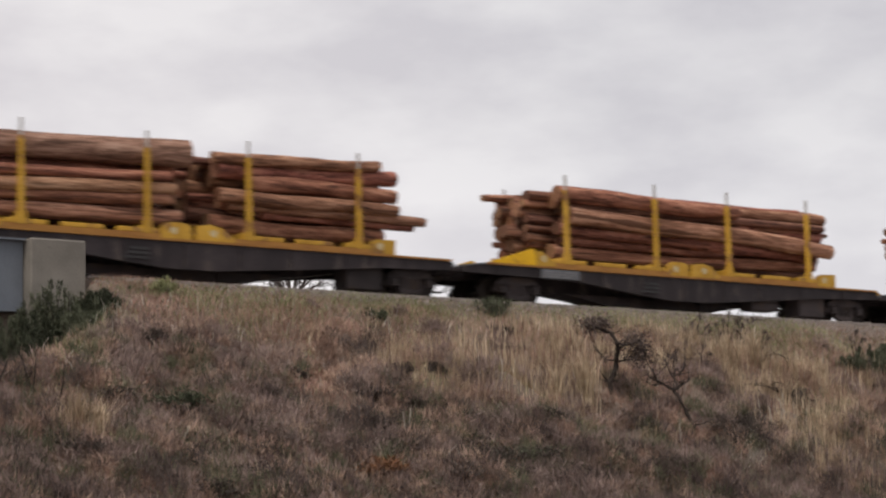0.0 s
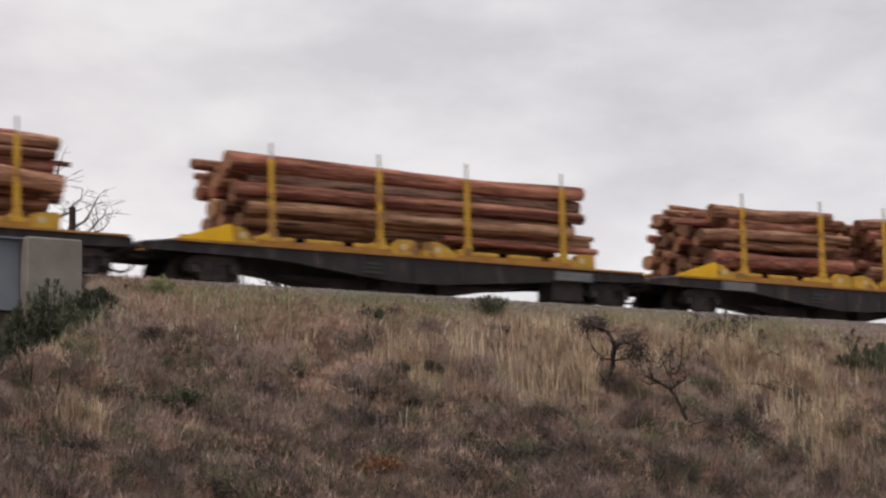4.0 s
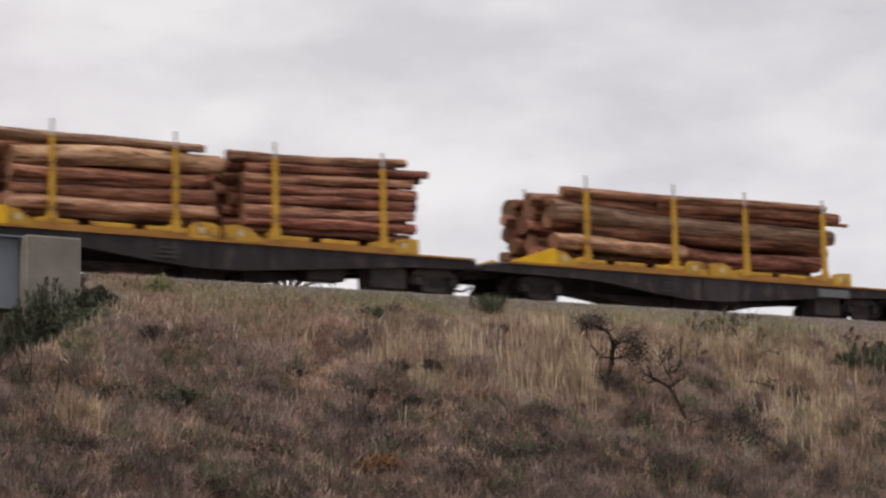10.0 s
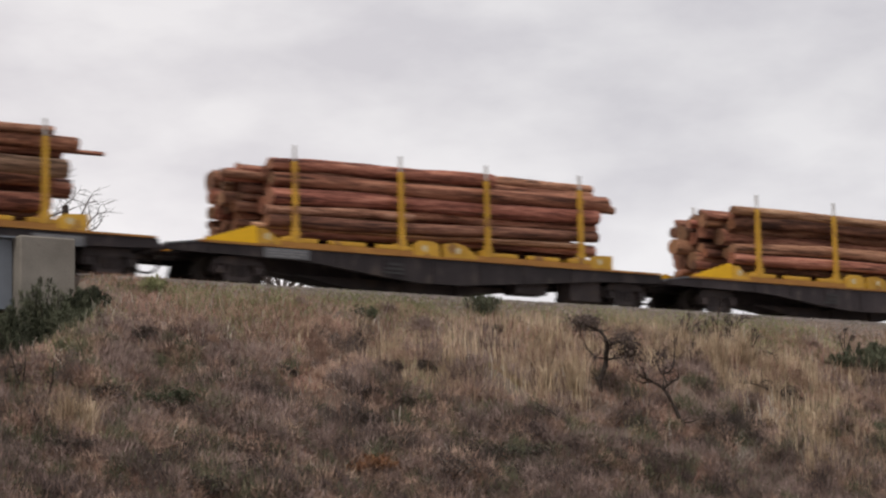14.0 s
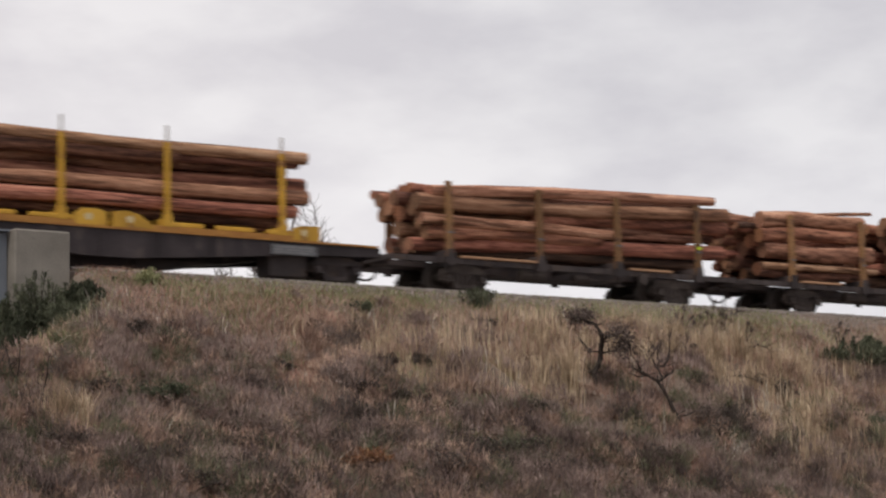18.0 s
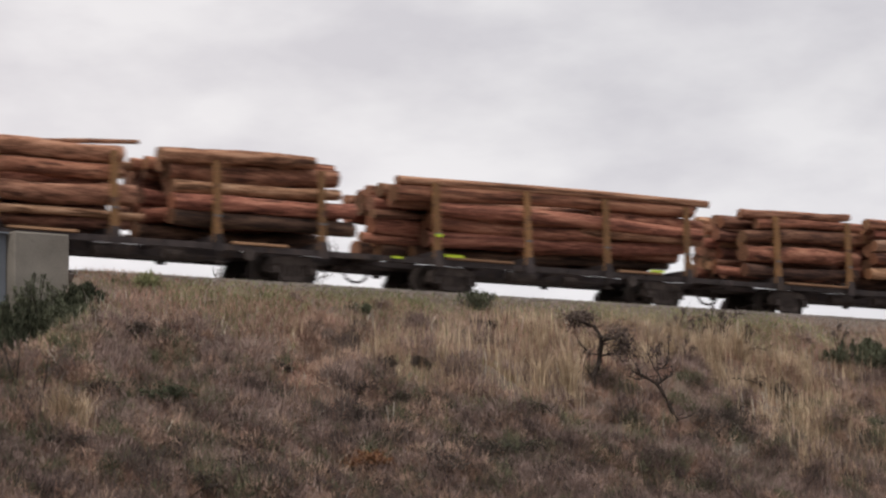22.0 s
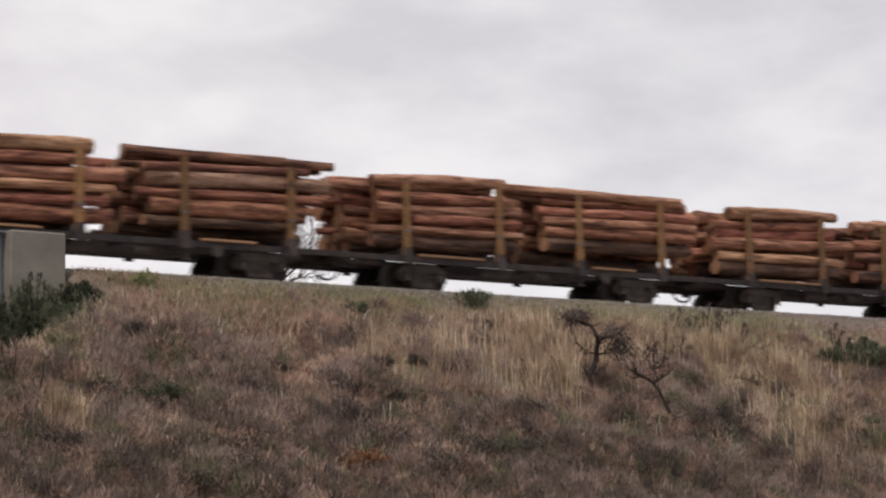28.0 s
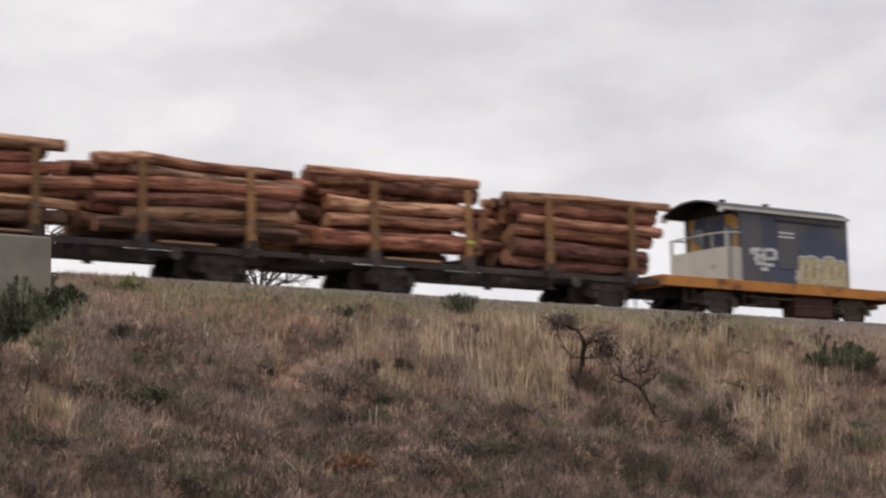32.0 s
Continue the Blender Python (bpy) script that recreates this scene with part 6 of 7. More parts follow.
    limb_tree((22.2, 46.85, 4.78), [
        [(0.10, 0.0, 0.1), (0.13, 1.4, 0.085), (0.16, 2.59, 0.075), (0.22, 3.81, 0.069), (0.4, 4.35, 0.064), (0.63, 4.75, 0.058), (0.67, 4.95, 0.052), (0.72, 5.13, 0.047), (0.85, 5.22, 0.041), (1.04, 5.40, 0.036), (1.02, 5.63, 0.03), (0.99, 5.91, 0.024), (1.07, 6.18, 0.019)],
        [(0.85, 5.22, 0.03), (0.8, 5.43, 0.022), (0.66, 5.54, 0.015), (0.76, 5.73, 0.007)],
        [(0.63, 4.75, 0.04), (0.96, 4.78, 0.033), (1.23, 4.87, 0.025), (1.44, 4.91, 0.018), (1.61, 5.00, 0.01)],
        [(0.96, 4.78, 0.025), (0.99, 4.54, 0.016), (1.12, 4.26, 0.006)],
        [(0.72, 5.13, 0.03), (0.56, 5.27, 0.022), (0.35, 5.33, 0.015), (-0.12, 5.43, 0.007)],
        [(0.16, 2.4, 0.05), (0.32, 4.21, 0.04), (0.08, 4.76, 0.033), (0.35, 5.03, 0.025), (0.49, 5.10, 0.018), (0.62, 5.23, 0.01)],
        [(0.16, 2.4, 0.05), (1.29, 3.64, 0.045), (1.33, 4.26, 0.041), (1.34, 4.43, 0.037), (1.46, 4.57, 0.032), (1.66, 4.70, 0.028), (1.8, 4.86, 0.024), (1.86, 5.06, 0.02), (1.96, 5.24, 0.014), (2.02, 5.32, 0.008)],
        [(0.16, 2.4, 0.05), (1.29, 3.64, 0.035), (1.26, 4.26, 0.031), (1.29, 4.67, 0.026), (1.34, 4.87, 0.022), (1.37, 5.07, 0.018), (1.57, 5.21, 0.013), (1.61, 5.48, 0.009)],
        [(1.37, 5.07, 0.015), (1.16, 4.94, 0.009), (1.1, 4.85, 0.004)],
        [(0.16, 2.4, 0.05), (1.5, 3.64, 0.03), (1.64, 4.34, 0.026), (1.84, 4.51, 0.022), (1.98, 4.66, 0.018), (2.12, 4.82, 0.013), (2.2, 5.0, 0.008)],
        [(0.16, 2.4, 0.05), (1.5, 3.64, 0.028), (1.64, 4.32, 0.024), (1.9, 4.42, 0.02), (2.08, 4.48, 0.015), (2.22, 4.6, 0.011), (2.28, 4.72, 0.007)],
        [(1.98, 4.66, 0.015), (1.93, 4.86, 0.009), (1.9, 5.06, 0.004)]], "leafless dark crooked tree beyond the bridge", 83)


# ---- the train ----
TRAIN = []   # things and their places along the train, in metres


def along(t):
    """How far the train has come since 9 s, in metres."""
    return 5.716 * (t - 9) if t < 14 else 28.58 + 5.765 * (t - 14)


def add_to_train(ob, q):
    ob.matrix_basis = pose(q - along(0), TRACK_Y, RAIL_Z)
    TRAIN.append((ob, q))


def build_train():
    yw = yellow_wagon()
    add_to_train(yw, -32.43)
    for i in range(1, 8):
        add_to_train(copy_thing(yw, pose(0, 0, 0)), -32.43 + 14.49 * i)
    dw = dark_wagon()
    add_to_train(dw, 82.0)
    for q in (93.47, 104.72, 116.02, 127.33, 138.54, 149.7, 161.08):
        add_to_train(copy_thing(dw, pose(0, 0, 0)), q)
    wagons = [ob for ob, _ in TRAIN]
    for k, x, z in ((1, -0.85, 0.68), (3, -0.85, 0.68), (6, -0.85, 0.68), (2, 8.05, 0.63), (5, 8.05, 0.63), (7, 8.05, 0.63)):
        bm = bmesh.new()
        box(bm, x, x + 1.18, -1.265, -1.205, z, z + 0.22, 0.006)
        panel = part("data_panel", bm, M_PANEL, wagons[k], "pale grey data panel")
        for r, (xa, xb) in enumerate(((0.10, 0.42), (0.48, 0.62), (0.70, 1.08), (0.10, 0.30), (0.36, 0.80), (0.86, 1.05), (0.10, 0.55), (0.64, 0.92))):
            bm = bmesh.new()
            zr = z + 0.155 - 0.06 * (r // 3)
            box(bm, x + xa, x + xb, -1.272, -1.267, zr, zr + 0.028)
            part("bar", bm, M_LETTER, panel)
    for k in (1, 3, 4, 6):
        bm = bmesh.new()
        box(bm, 6.43, 7.42, -0.98, -0.5, 0.27, 0.74, 0.02)
        part("battery_box", bm, M_BLACK, wagons[k], "black steel battery box")
    for k in (0, 1, 5, 6, 7):
        bm = bmesh.new()
        prism(bm, [(2.9, 0.43), (2.95, 0.2), (5.2, 0.2), (5.25, 0.43)], -0.36, 0.2)
        part("brake_cylinder_guard", bm, M_BLACK, wagons[k])
    for k in range(8, 16):
        edge_plank(wagons[k], 0.35, 1.9 + 0.4 * (k % 3))
        if k % 4 != 3:
            edge_plank(wagons[k], 5.7, 7.1)
    reflector(wagons[10], 0.02, 1.36, 0.19, 0.07)
    reflector(wagons[10], 0.45, 0.90, 0.55, 0.06)
    reflector(wagons[10], -1.2, 0.78, 0.3, 0.05)
    reflector(wagons[10], 6.9, 0.90, 0.5, 0.06)
    reflector(wagons[8], 8.02, 1.5, 0.16, 0.07)
    reflector(wagons[15], 2.76, 1.36, 0.18, 0.07)
    add_to_train(guards_van(), 170.05)
    # the loads; most bottom logs toned d or k for the shade there
    log_stack(-34.2, 5.75, 2.82, 2.92, 1.25, 300, [
        (-2.61, 5.86, 2.48, 2.91, 0.256, "g"), (-2.15, 5.36, 2.11, 2.37, 0.104, "r"), (-2.37, 5.47, 1.8, 2.11, 0.139, "p"), (-2.14, 5.36, 1.55, 1.85, 0.127, "r"),
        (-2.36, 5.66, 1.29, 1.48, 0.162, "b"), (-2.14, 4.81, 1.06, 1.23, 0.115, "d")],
        (0.1, 0.19), 0.25)
    log_stack(-27.9, 5, 3, 2.97, 1.25, 301, [
        (0.12, 4.56, 2.9, 3.06, 0.121, "b"), (0.26, 5.08, 2.66, 2.81, 0.179, "r"), (1.05, 5.02, 2.37, 2.36, 0.166, "r"), (0.25, 5.05, 2.06, 2.06, 0.14, "b"),
        (0.54, 5.93, 1.87, 1.86, 0.096, "p"), (1.48, 5.57, 1.73, 1.7, 0.084, "r"), (0.15, 4.84, 1.48, 1.48, 0.178, "r"), (0.39, 4.68, 1.23, 1.28, 0.127, "d")],
        (0.1, 0.18), 0.3)
    log_stack(-18.4, 9.9, 2.98, 2.95, 1.25, 302, [
        (0.38, 6.47, 2.87, 2.8, 0.18, "r"), (5.3, 10.02, 2.85, 2.88, 0.149, "b"), (0.67, 9.9, 2.6, 2.62, 0.104, "d"), (0.73, 9.99, 2.33, 2.01, 0.203, "p"),
        (6.6, 9.97, 2.54, 2.4, 0.177, "r"), (8.63, 10.44, 2.56, 2.53, 0.048, "d"), (0.56, 5.6, 2.03, 1.93, 0.14, "r"), (0.73, 6.58, 1.78, 1.76, 0.116, "r"),
        (0.61, 9.9, 1.5, 1.66, 0.156, "r"), (1.01, 9.93, 1.27, 1.44, 0.17, "d")],
        (0.1, 0.19), 0.28, extras=[(-0.6, 3.5, 0.75, 2.92, 0.1, 0.1), (4.6, 9.0, -0.7, 2.98, 0.03, 0.09)])
    log_stack(-4, 9.4, 2.95, 2.97, 1.25, 303, [
        (-0.42, 9.72, 2.88, 2.85, 0.179, "r"), (0.15, 9.77, 2.6, 2.56, 0.18, "g"), (-0.32, 9.69, 2.21, 2.22, 0.14, "r"), (0.03, 9.37, 1.85, 1.86, 0.153, "p"),
        (6.1, 10.23, 1.73, 1.8, 0.068, "p"), (0.02, 10.12, 1.61, 1.58, 0.166, "b"), (0.25, 9.22, 1.36, 1.29, 0.153, "d")],
        (0.11, 0.21), 0.25, extras=[(5.5, 10.2, -0.9, 1.5, -0.05, 0.09), (-0.4, 5.2, 0.6, 3.0, 0.03, 0.12)])
    log_stack(9.9, 4.9, 2.86, 2.96, 1.25, 304, [
        (0.23, 4.67, 2.77, 2.89, 0.151, "b"), (0.79, 4.09, 2.49, 2.56, 0.138, "r"), (-0.18, 5.33, 2.13, 2.29, 0.138, "p"), (0.65, 4.78, 1.94, 2.06, 0.101, "b"),
        (0.2, 5.47, 1.52, 1.59, 0.214, "r"), (0.71, 4.15, 1.24, 1.29, 0.1, "d")],
        (0.1, 0.18), 0.3, extras=[(-0.5, 4.3, 0.0, 2.80, 0.08, 0.10), (-0.15, 4.4, 0.15, 2.98, 0.0, 0.09), (-0.75, 4.2, -0.55, 2.5, 0.08, 0.10), (1.0, 6.4, 0.0, 2.76, 0.06, 0.10), (1.2, 6.25, 0.1, 2.56, 0.05, 0.1), (2.0, 5.8, -0.4, 2.82, 0.06, 0.09)])
    log_stack(15.8, 4.65, 2.87, 2.96, 1.25, 305, [
        (-0.19, 4.37, 2.78, 3.03, 0.128, "b"), (0.18, 4.4, 2.52, 2.69, 0.161, "r"), (0.43, 4.87, 2.29, 2.13, 0.135, "p"), (0.59, 4.72, 2.04, 2, 0.148, "r"),
        (0.13, 5.13, 1.73, 1.82, 0.121, "r"), (0.16, 4.67, 1.56, 1.59, 0.074, "p"), (0.12, 3.7, 1.36, 1.32, 0.12, "d")],
        (0.1, 0.19), 0.3)
    log_stack(24.3, 5.2, 2.85, 2.92, 1.25, 306, [
        (-0.03, 4.95, 2.93, 2.99, 0.088, "g"), (0.42, 5.41, 2.49, 2.67, 0.202, "p"), (0.39, 4.93, 2.17, 2.29, 0.126, "r"), (0.42, 4.69, 1.99, 2.15, 0.101, "b"),
        (0.39, 5.19, 1.77, 1.93, 0.126, "r"), (0.25, 5.23, 1.52, 1.59, 0.145, "p"), (0.41, 4.68, 1.27, 1.36, 0.125, "d")],
        (0.11, 0.2), 0.3, extras=[(-0.5, 3.2, 0.4, 1.42, 0.0, 0.17)])
    log_stack(30, 4.5, 2.86, 3.02, 1.25, 307, [
        (-0.13, 4.67, 2.9, 3.13, 0.108, "b"), (0.27, 5.31, 2.68, 2.9, 0.095, "r"), (0.26, 4.87, 2.45, 2.64, 0.108, "b"), (0.26, 4.93, 2.22, 2.35, 0.121, "r"),
        (0.25, 4.92, 1.97, 2.13, 0.108, "r"), (0.24, 4.84, 1.73, 1.87, 0.121, "b"), (0.24, 4.9, 1.5, 1.6, 0.121, "r"), (0.23, 4.82, 1.28, 1.37, 0.087, "d")],
        (0.09, 0.15), 0.25)
    log_stack(39.2, 9.75, 2.88, 3, 1.25, 308, [
        (0.19, 9.44, 2.86, 3.08, 0.098, "b"), (3.35, 10.07, 2.74, 2.84, 0.16, "r"), (-0.05, 9.85, 2.38, 2.32, 0.215, "g"), (0.97, 9.4, 1.98, 2.08, 0.176, "r"),
        (-0.06, 4.26, 1.62, 1.57, 0.176, "p"), (3.33, 9.55, 1.61, 1.61, 0.212, "r"), (0.11, 9.3, 1.26, 1.34, 0.116, "d")],
        (0.14, 0.26), 0.25, extras=[(5.0, 10.9, -0.5, 2.74, 0.05, 0.055), (-0.1, 4.4, -0.82, 2.64, -0.02, 0.12)])
    log_stack(53.6, 9.95, 2.93, 2.98, 1.25, 309, [
        (0.38, 6.72, 2.86, 2.95, 0.141, "r"), (5.41, 10.03, 2.93, 3.02, 0.122, "b"), (0.44, 10.38, 2.51, 2.66, 0.158, "r"), (4.61, 10.74, 2.62, 2.57, 0.108, "b"),
        (0.4, 10, 2.13, 2.29, 0.177, "r"), (0.23, 4.28, 1.79, 1.9, 0.095, "p"), (3.35, 10.07, 1.99, 2.03, 0.133, "r"), (0.28, 9.99, 1.56, 1.82, 0.131, "d"),
        (-0.03, 9.51, 1.45, 1.56, 0.065, "p"), (0.39, 10.08, 1.25, 1.49, 0.157, "r")],
        (0.11, 0.21), 0.3, extras=[(-0.35, 4.0, 0.0, 2.66, 0.05, 0.10), (0.15, 4.5, 0.05, 2.90, 0.03, 0.10), (-0.2, 4.0, 0.1, 2.44, 0.05, 0.10), (-0.6, 4.0, -0.55, 2.62, 0.05, 0.09), (5.4, 10.0, -0.72, 2.80, 0.06, 0.12)])
    log_stack(68, 9.9, 2.88, 2.9, 1.25, 310, [
        (0.28, 10.14, 2.85, 2.87, 0.118, "p"), (0.39, 6.85, 2.54, 2.67, 0.161, "d"), (5.7, 9.81, 2.6, 2.62, 0.135, "d"), (0.31, 10.41, 2.19, 2.36, 0.19, "r"),
        (0.27, 10.14, 1.84, 1.96, 0.144, "b"), (0.23, 9.84, 1.59, 1.65, 0.143, "r"), (0.52, 9.58, 1.3, 1.38, 0.176, "d")],
        (0.11, 0.22), 0.25, extras=[(0.1, 4.2, 0.0, 2.9, 0.03, 0.10), (-0.25, 4.0, 0.1, 2.6, 0.04, 0.11), (-0.2, 4.0, -0.5, 2.72, 0.03, 0.10)])
    log_stack(81.2, 9.6, 2.66, 2.76, 1.03, 311, [
        (0.4, 9.66, 2.44, 2.85, 0.124, "p"), (0.02, 10.18, 2.16, 2.54, 0.17, "b"), (0.15, 6.09, 1.77, 1.75, 0.121, "p"), (3.56, 10.24, 2.02, 2.18, 0.187, "r"),
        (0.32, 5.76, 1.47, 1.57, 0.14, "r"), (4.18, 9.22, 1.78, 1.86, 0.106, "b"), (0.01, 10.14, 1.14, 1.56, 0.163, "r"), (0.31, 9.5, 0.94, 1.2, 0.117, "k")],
        (0.13, 0.22), 0.3, skew=0.9)
    log_stack(92.5, 4.2, 2.72, 2.8, 1.03, 312, [
        (0.07, 4.07, 2.54, 2.63, 0.188, "p"), (0.02, 3.91, 2.11, 2.22, 0.169, "r"), (0.16, 4.36, 1.69, 1.76, 0.207, "b"), (-0.01, 4.51, 1.27, 1.32, 0.082, "p"),
        (-0.02, 4.27, 1.03, 1.06, 0.15, "d"), (-0.6, 0.44, 2.36, 2.32, 0.073, "k")],
        (0.13, 0.23), 0.35, extras=[(1.6, 4.5, -0.9, 2.72, 0.25, 0.055), (-0.52, 3.5, 0.0, 2.3, 0.0, 0.12), (-0.34, 3.6, 0.0, 1.68, 0.0, 0.12), (-0.3, 3.6, 0.05, 1.38, 0.0, 0.12), (-0.46, 3.5, 0.0, 2.02, 0.0, 0.11)], skew=0.4)
    log_stack(97.4, 4.65, 2.82, 2.78, 1.03, 313, [
        (0.06, 4.04, 2.73, 2.88, 0.147, "b"), (0.31, 4.8, 2.44, 2.61, 0.201, "r"), (0.36, 4.72, 2.08, 2.19, 0.127, "p"), (0.36, 5.13, 1.75, 1.84, 0.168, "r"),
        (0.35, 5.11, 1.4, 1.42, 0.161, "k")],
        (0.13, 0.23), 0.3, extras=[(1.5, 4.75, -0.7, 2.74, 0.08, 0.12), (-0.55, 3.2, 0.1, 2.6, 0.04, 0.11)], skew=0.3)
    log_stack(103.4, 9.4, 2.7, 2.82, 1.03, 314, [
        (0.35, 10.32, 2.68, 2.84, 0.092, "p"), (0.29, 9.81, 2.39, 2.6, 0.176, "r"), (1.45, 10.05, 2.09, 2.0, 0.157, "r"), (6.53, 10.3, 2.31, 2.29, 0.162, "r"),
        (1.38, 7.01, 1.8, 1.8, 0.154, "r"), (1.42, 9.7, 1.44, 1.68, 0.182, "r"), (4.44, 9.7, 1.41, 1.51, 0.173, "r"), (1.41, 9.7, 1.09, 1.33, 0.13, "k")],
        (0.13, 0.22), 0.3, extras=[(6.0, 10.09, -0.85, 1.87, 0.0, 0.13)], skew=0.9)
    log_stack(114.9, 4.2, 2.76, 2.86, 1.03, 315, [
        (-0, 4.14, 2.71, 2.86, 0.1, "b"), (1.85, 4.14, 2.7, 2.91, 0.07, "p"), (0.56, 4.65, 2.46, 2.6, 0.114, "r"), (0.13, 4.17, 2.1, 2.25, 0.169, "d"),
        (0.16, 4.47, 1.65, 1.71, 0.195, "r"), (0.12, 4.42, 1.19, 1.29, 0.15, "k")],
        (0.13, 0.22), 0.3, extras=[(-0.48, 3.5, 0.0, 2.01, 0.0, 0.13), (-0.33, 3.6, 0.05, 2.38, 0.05, 0.13), (-0.25, 3.5, 0.0, 1.41, 0.0, 0.13), (-0.2, 3.6, 0.05, 1.72, 0.03, 0.12), (-0.6, 3.5, -0.6, 1.2, 0.0, 0.12)], tones="rdddb", skew=0.1)
    log_stack(119.6, 4.8, 2.74, 2.78, 1.03, 316, [
        (0.19, 5.23, 2.72, 2.77, 0.127, "r"), (0.5, 4.92, 2.48, 2.55, 0.127, "r"), (0.49, 5.48, 2.17, 2.32, 0.148, "g"), (0.48, 5.38, 1.8, 1.93, 0.174, "d"),
        (0.22, 5.39, 1.37, 1.38, 0.14, "p")],
        (0.13, 0.21), 0.3, tones="rdddb", skew=0.3)
    log_stack(126.2, 4.25, 2.74, 2.82, 1.03, 317, [
        (-0.03, 4.3, 2.59, 2.73, 0.151, "p"), (0.01, 4.17, 2.26, 2.44, 0.115, "r"), (0.01, 5.03, 1.97, 2.17, 0.139, "b"), (0.01, 4.78, 1.69, 1.85, 0.103, "p"),
        (0.01, 4.63, 1.45, 1.57, 0.096, "r"), (0.01, 4.73, 1.2, 1.28, 0.169, "r")],
        (0.12, 0.2), 0.35, skew=0.4)
    log_stack(131.4, 4.7, 2.68, 2.7, 1.03, 318, [
        (-0.19, 5.21, 2.74, 2.8, 0.104, "d"), (1.61, 4, 2.79, 2.89, 0.058, "b"), (0.25, 4.53, 2.41, 2.6, 0.09, "d"), (0.32, 5.1, 2.18, 2.33, 0.169, "g"),
        (0.09, 4.84, 1.86, 1.98, 0.097, "r"), (0.46, 4.46, 1.59, 1.65, 0.194, "r"), (0.3, 4.17, 1.24, 1.33, 0.109, "k")],
        (0.12, 0.2), 0.3, skew=0.3)
    log_stack(137.2, 4.2, 2.74, 2.82, 1.03, 319, [
        (0.51, 4.44, 2.6, 2.8, 0.126, "p"), (0.62, 4.42, 2.26, 2.39, 0.126, "r"), (0.62, 4.88, 1.96, 2.14, 0.139, "b"), (1.65, 4.88, 1.77, 1.83, 0.108, "r"),
        (0.34, 4.9, 1.47, 1.53, 0.075, "p"), (0.47, 4.66, 1.21, 1.25, 0.163, "k")],
        (0.12, 0.19), 0.22, extras=[(-0.55, 3.9, -0.5, 2.5, 0.05, 0.12), (-0.4, 3.6, 0.2, 2.15, 0.0, 0.1), (-0.3, 3.5, 0.1, 1.5, 0.0, 0.09)], skew=0.5)
    log_stack(142.6, 4.7, 2.8, 2.81, 1.03, 320, [
        (-1.13, 4.84, 2.72, 2.76, 0.113, "b"), (0.28, 5.1, 2.53, 2.64, 0.121, "r"), (0.04, 5.3, 2.24, 2.38, 0.114, "r"), (0.19, 5.29, 2, 2.12, 0.121, "b"),
        (0.26, 5.28, 1.73, 1.86, 0.134, "r"), (0.26, 5.09, 1.43, 1.52, 0.161, "k")],
        (0.12, 0.2), 0.3, skew=0.3)
    log_stack(148.6, 4.4, 2.75, 2.78, 1.03, 321, [
        (0.61, 4.63, 2.66, 2.79, 0.139, "p"), (-0.05, 4.03, 2.3, 2.5, 0.101, "r"), (0.08, 4.6, 2.09, 2.32, 0.139, "r"), (-0.06, 5.23, 1.81, 2.03, 0.139, "b"),
        (0.08, 4.9, 1.47, 1.54, 0.114, "p"), (0.08, 4.63, 1.2, 1.26, 0.157, "k")],
        (0.12, 0.21), 0.3, extras=[(-0.3, 3.6, 0.0, 1.45, 0.0, 0.13), (-0.42, 3.6, 0.0, 1.8, 0.0, 0.12), (-0.35, 3.5, 0.1, 2.15, 0.0, 0.13), (-0.4, 3.5, 0.1, 1.18, 0.0, 0.12)], skew=0.15)
    log_stack(153.8, 4.5, 2.68, 2.76, 1.03, 322, [
        (0.09, 1.56, 2.58, 2.71, 0.119, "p"), (1.23, 5.31, 2.75, 2.68, 0.109, "r"), (0.98, 5.48, 2.48, 2.37, 0.129, "g"), (0.13, 5.29, 2.1, 2.18, 0.148, "r"),
        (0.12, 5.07, 1.76, 1.94, 0.135, "d"), (0.79, 5.27, 1.5, 1.66, 0.189, "p"), (0.14, 5.25, 1.2, 1.25, 0.147, "k")],
        (0.14, 0.23), 0.35, skew=0.3)
    log_stack(159.3, 4.8, 2.74, 2.7, 1.03, 323, [
        (0.04, 4.99, 2.83, 2.85, 0.106, "p"), (0.35, 1.86, 2.63, 2.7, 0.111, "b"), (1.61, 4.98, 2.6, 2.6, 0.167, "d"), (0.58, 2.58, 2.41, 2.46, 0.105, "r"),
        (0.62, 4.67, 2.11, 2.2, 0.152, "p"), (0.61, 4.78, 1.72, 1.8, 0.139, "b"), (0.29, 4.65, 1.3, 1.36, 0.191, "r")],
        (0.13, 0.23), 0.35, extras=[(-0.5, 3.5, 0.0, 1.5, 0.0, 0.14), (-0.45, 3.5, 0.1, 1.18, 0.0, 0.13), (-0.55, 3.6, -0.5, 1.3, 0.0, 0.13), (-0.3, 3.6, 0.0, 1.8, 0.0, 0.13)], skew=0.1)
    log_stack(165.1, 4.7, 2.66, 2.6, 1.03, 324, [
        (0.02, 5.48, 2.66, 2.77, 0.107, "p"), (0.19, 5.01, 2.44, 2.45, 0.177, "r"), (0.5, 5.17, 2.16, 2.08, 0.121, "b"), (0.32, 4.88, 1.88, 1.84, 0.163, "r"),
        (0.3, 4.66, 1.49, 1.4, 0.198, "d"), (0.29, 4.93, 1.12, 1.2, 0.17, "b")],
        (0.13, 0.23), 0.3, skew=0.3)


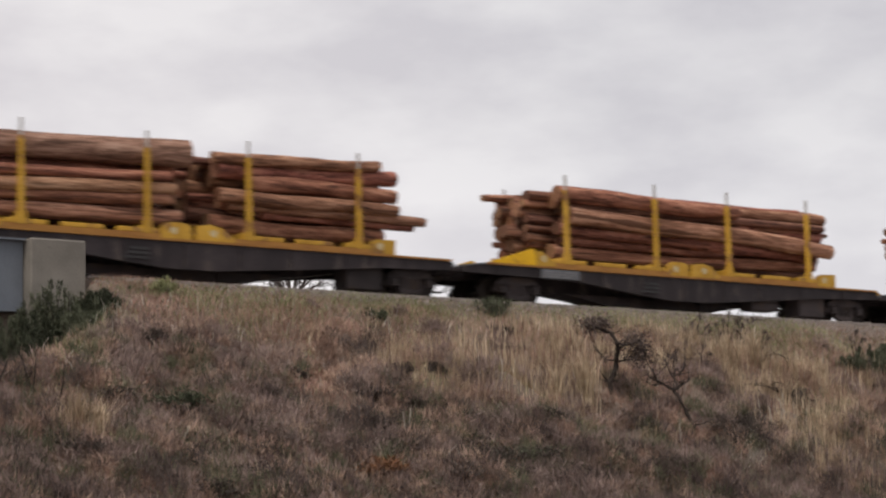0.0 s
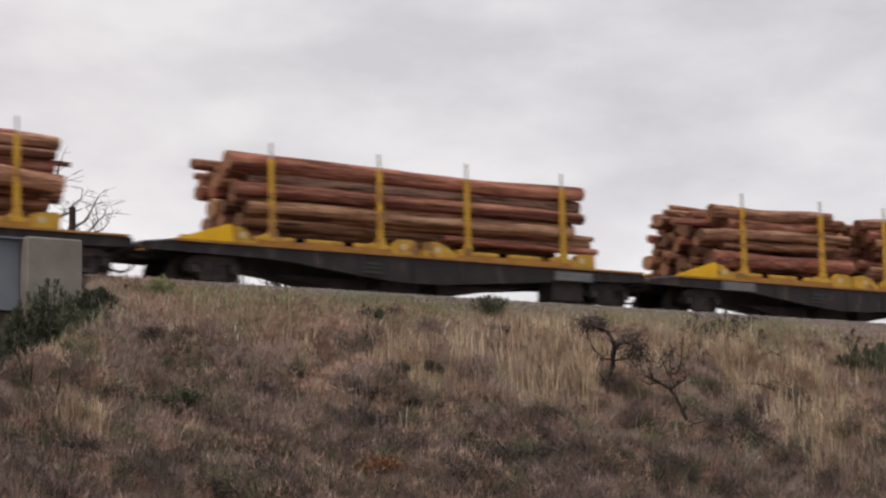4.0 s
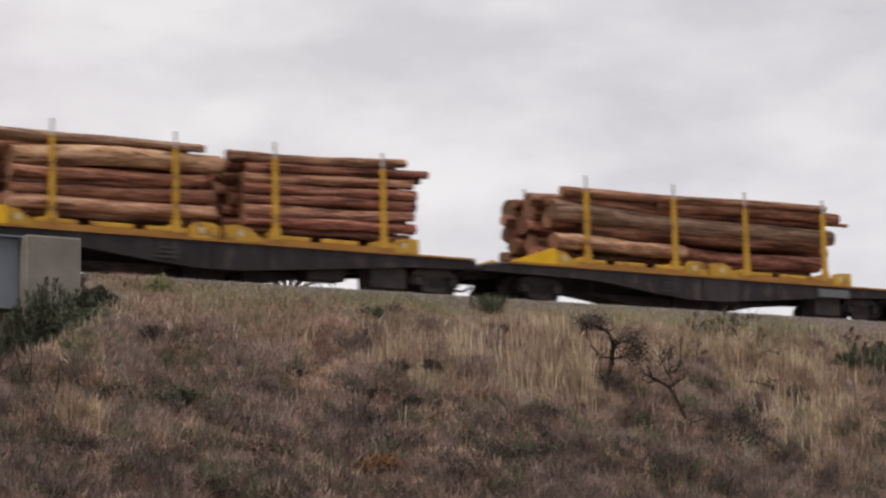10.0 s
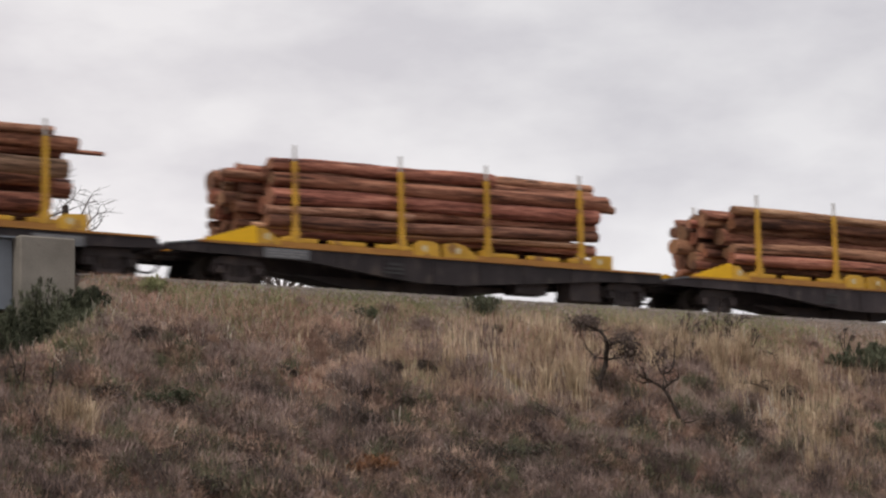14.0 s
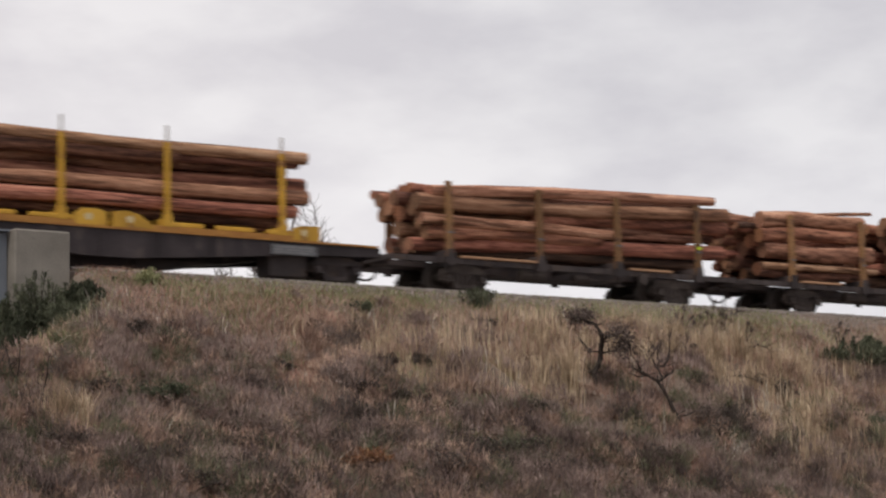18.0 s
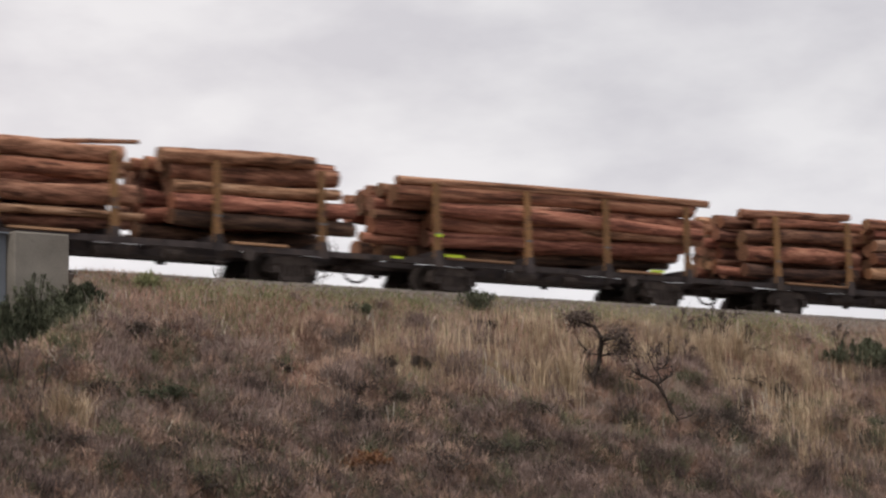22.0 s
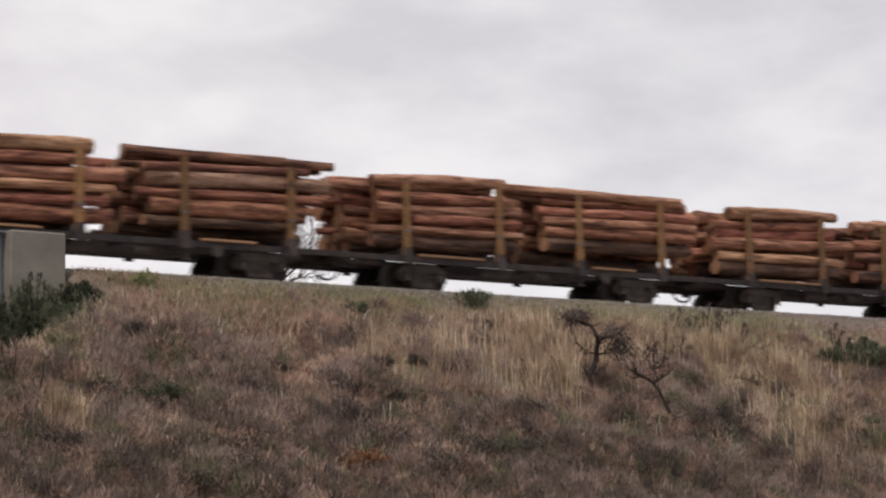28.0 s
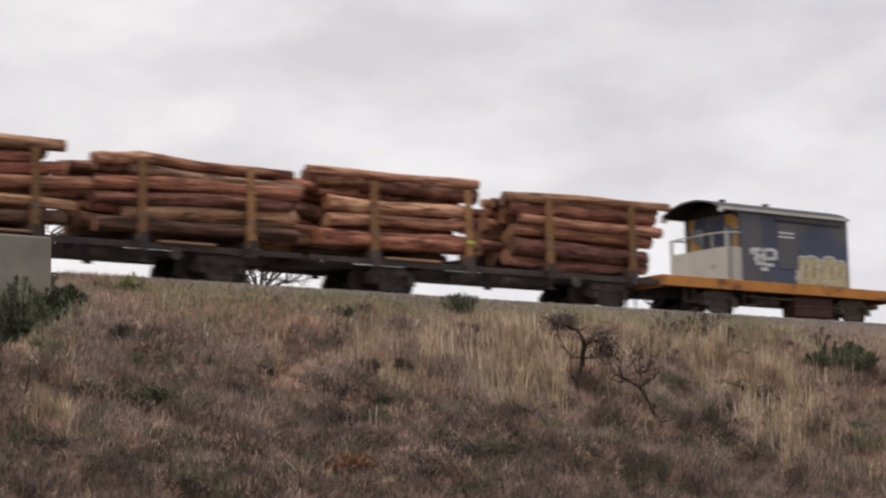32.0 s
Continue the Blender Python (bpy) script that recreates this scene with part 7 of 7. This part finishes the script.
def motions():
    """The train rolls past on the bank; its wheels turn."""
    for ob, q in TRAIN:
        walk(ob, [(t, pose(q - along(t), TRACK_Y, RAIL_Z)) for t in range(0, 33, 2)])
    times = [i / 10 for i in range(321)]
    turn = [-math.degrees(along(t) / 0.38) for t in times]
    for ob, _ in TRAIN:
        for part_ob in ob.children_recursive:
            if part_ob.name.split(".")[0] == "wheelset":
                x, y, z = part_ob.location
                walk(part_ob, [(t, pose(x, y, z, 0, a, 0)) for t, a in zip(times, turn)])


build_ground()
build_track()
build_bridge()
build_train()
build_plants()
build_grass()
motions()
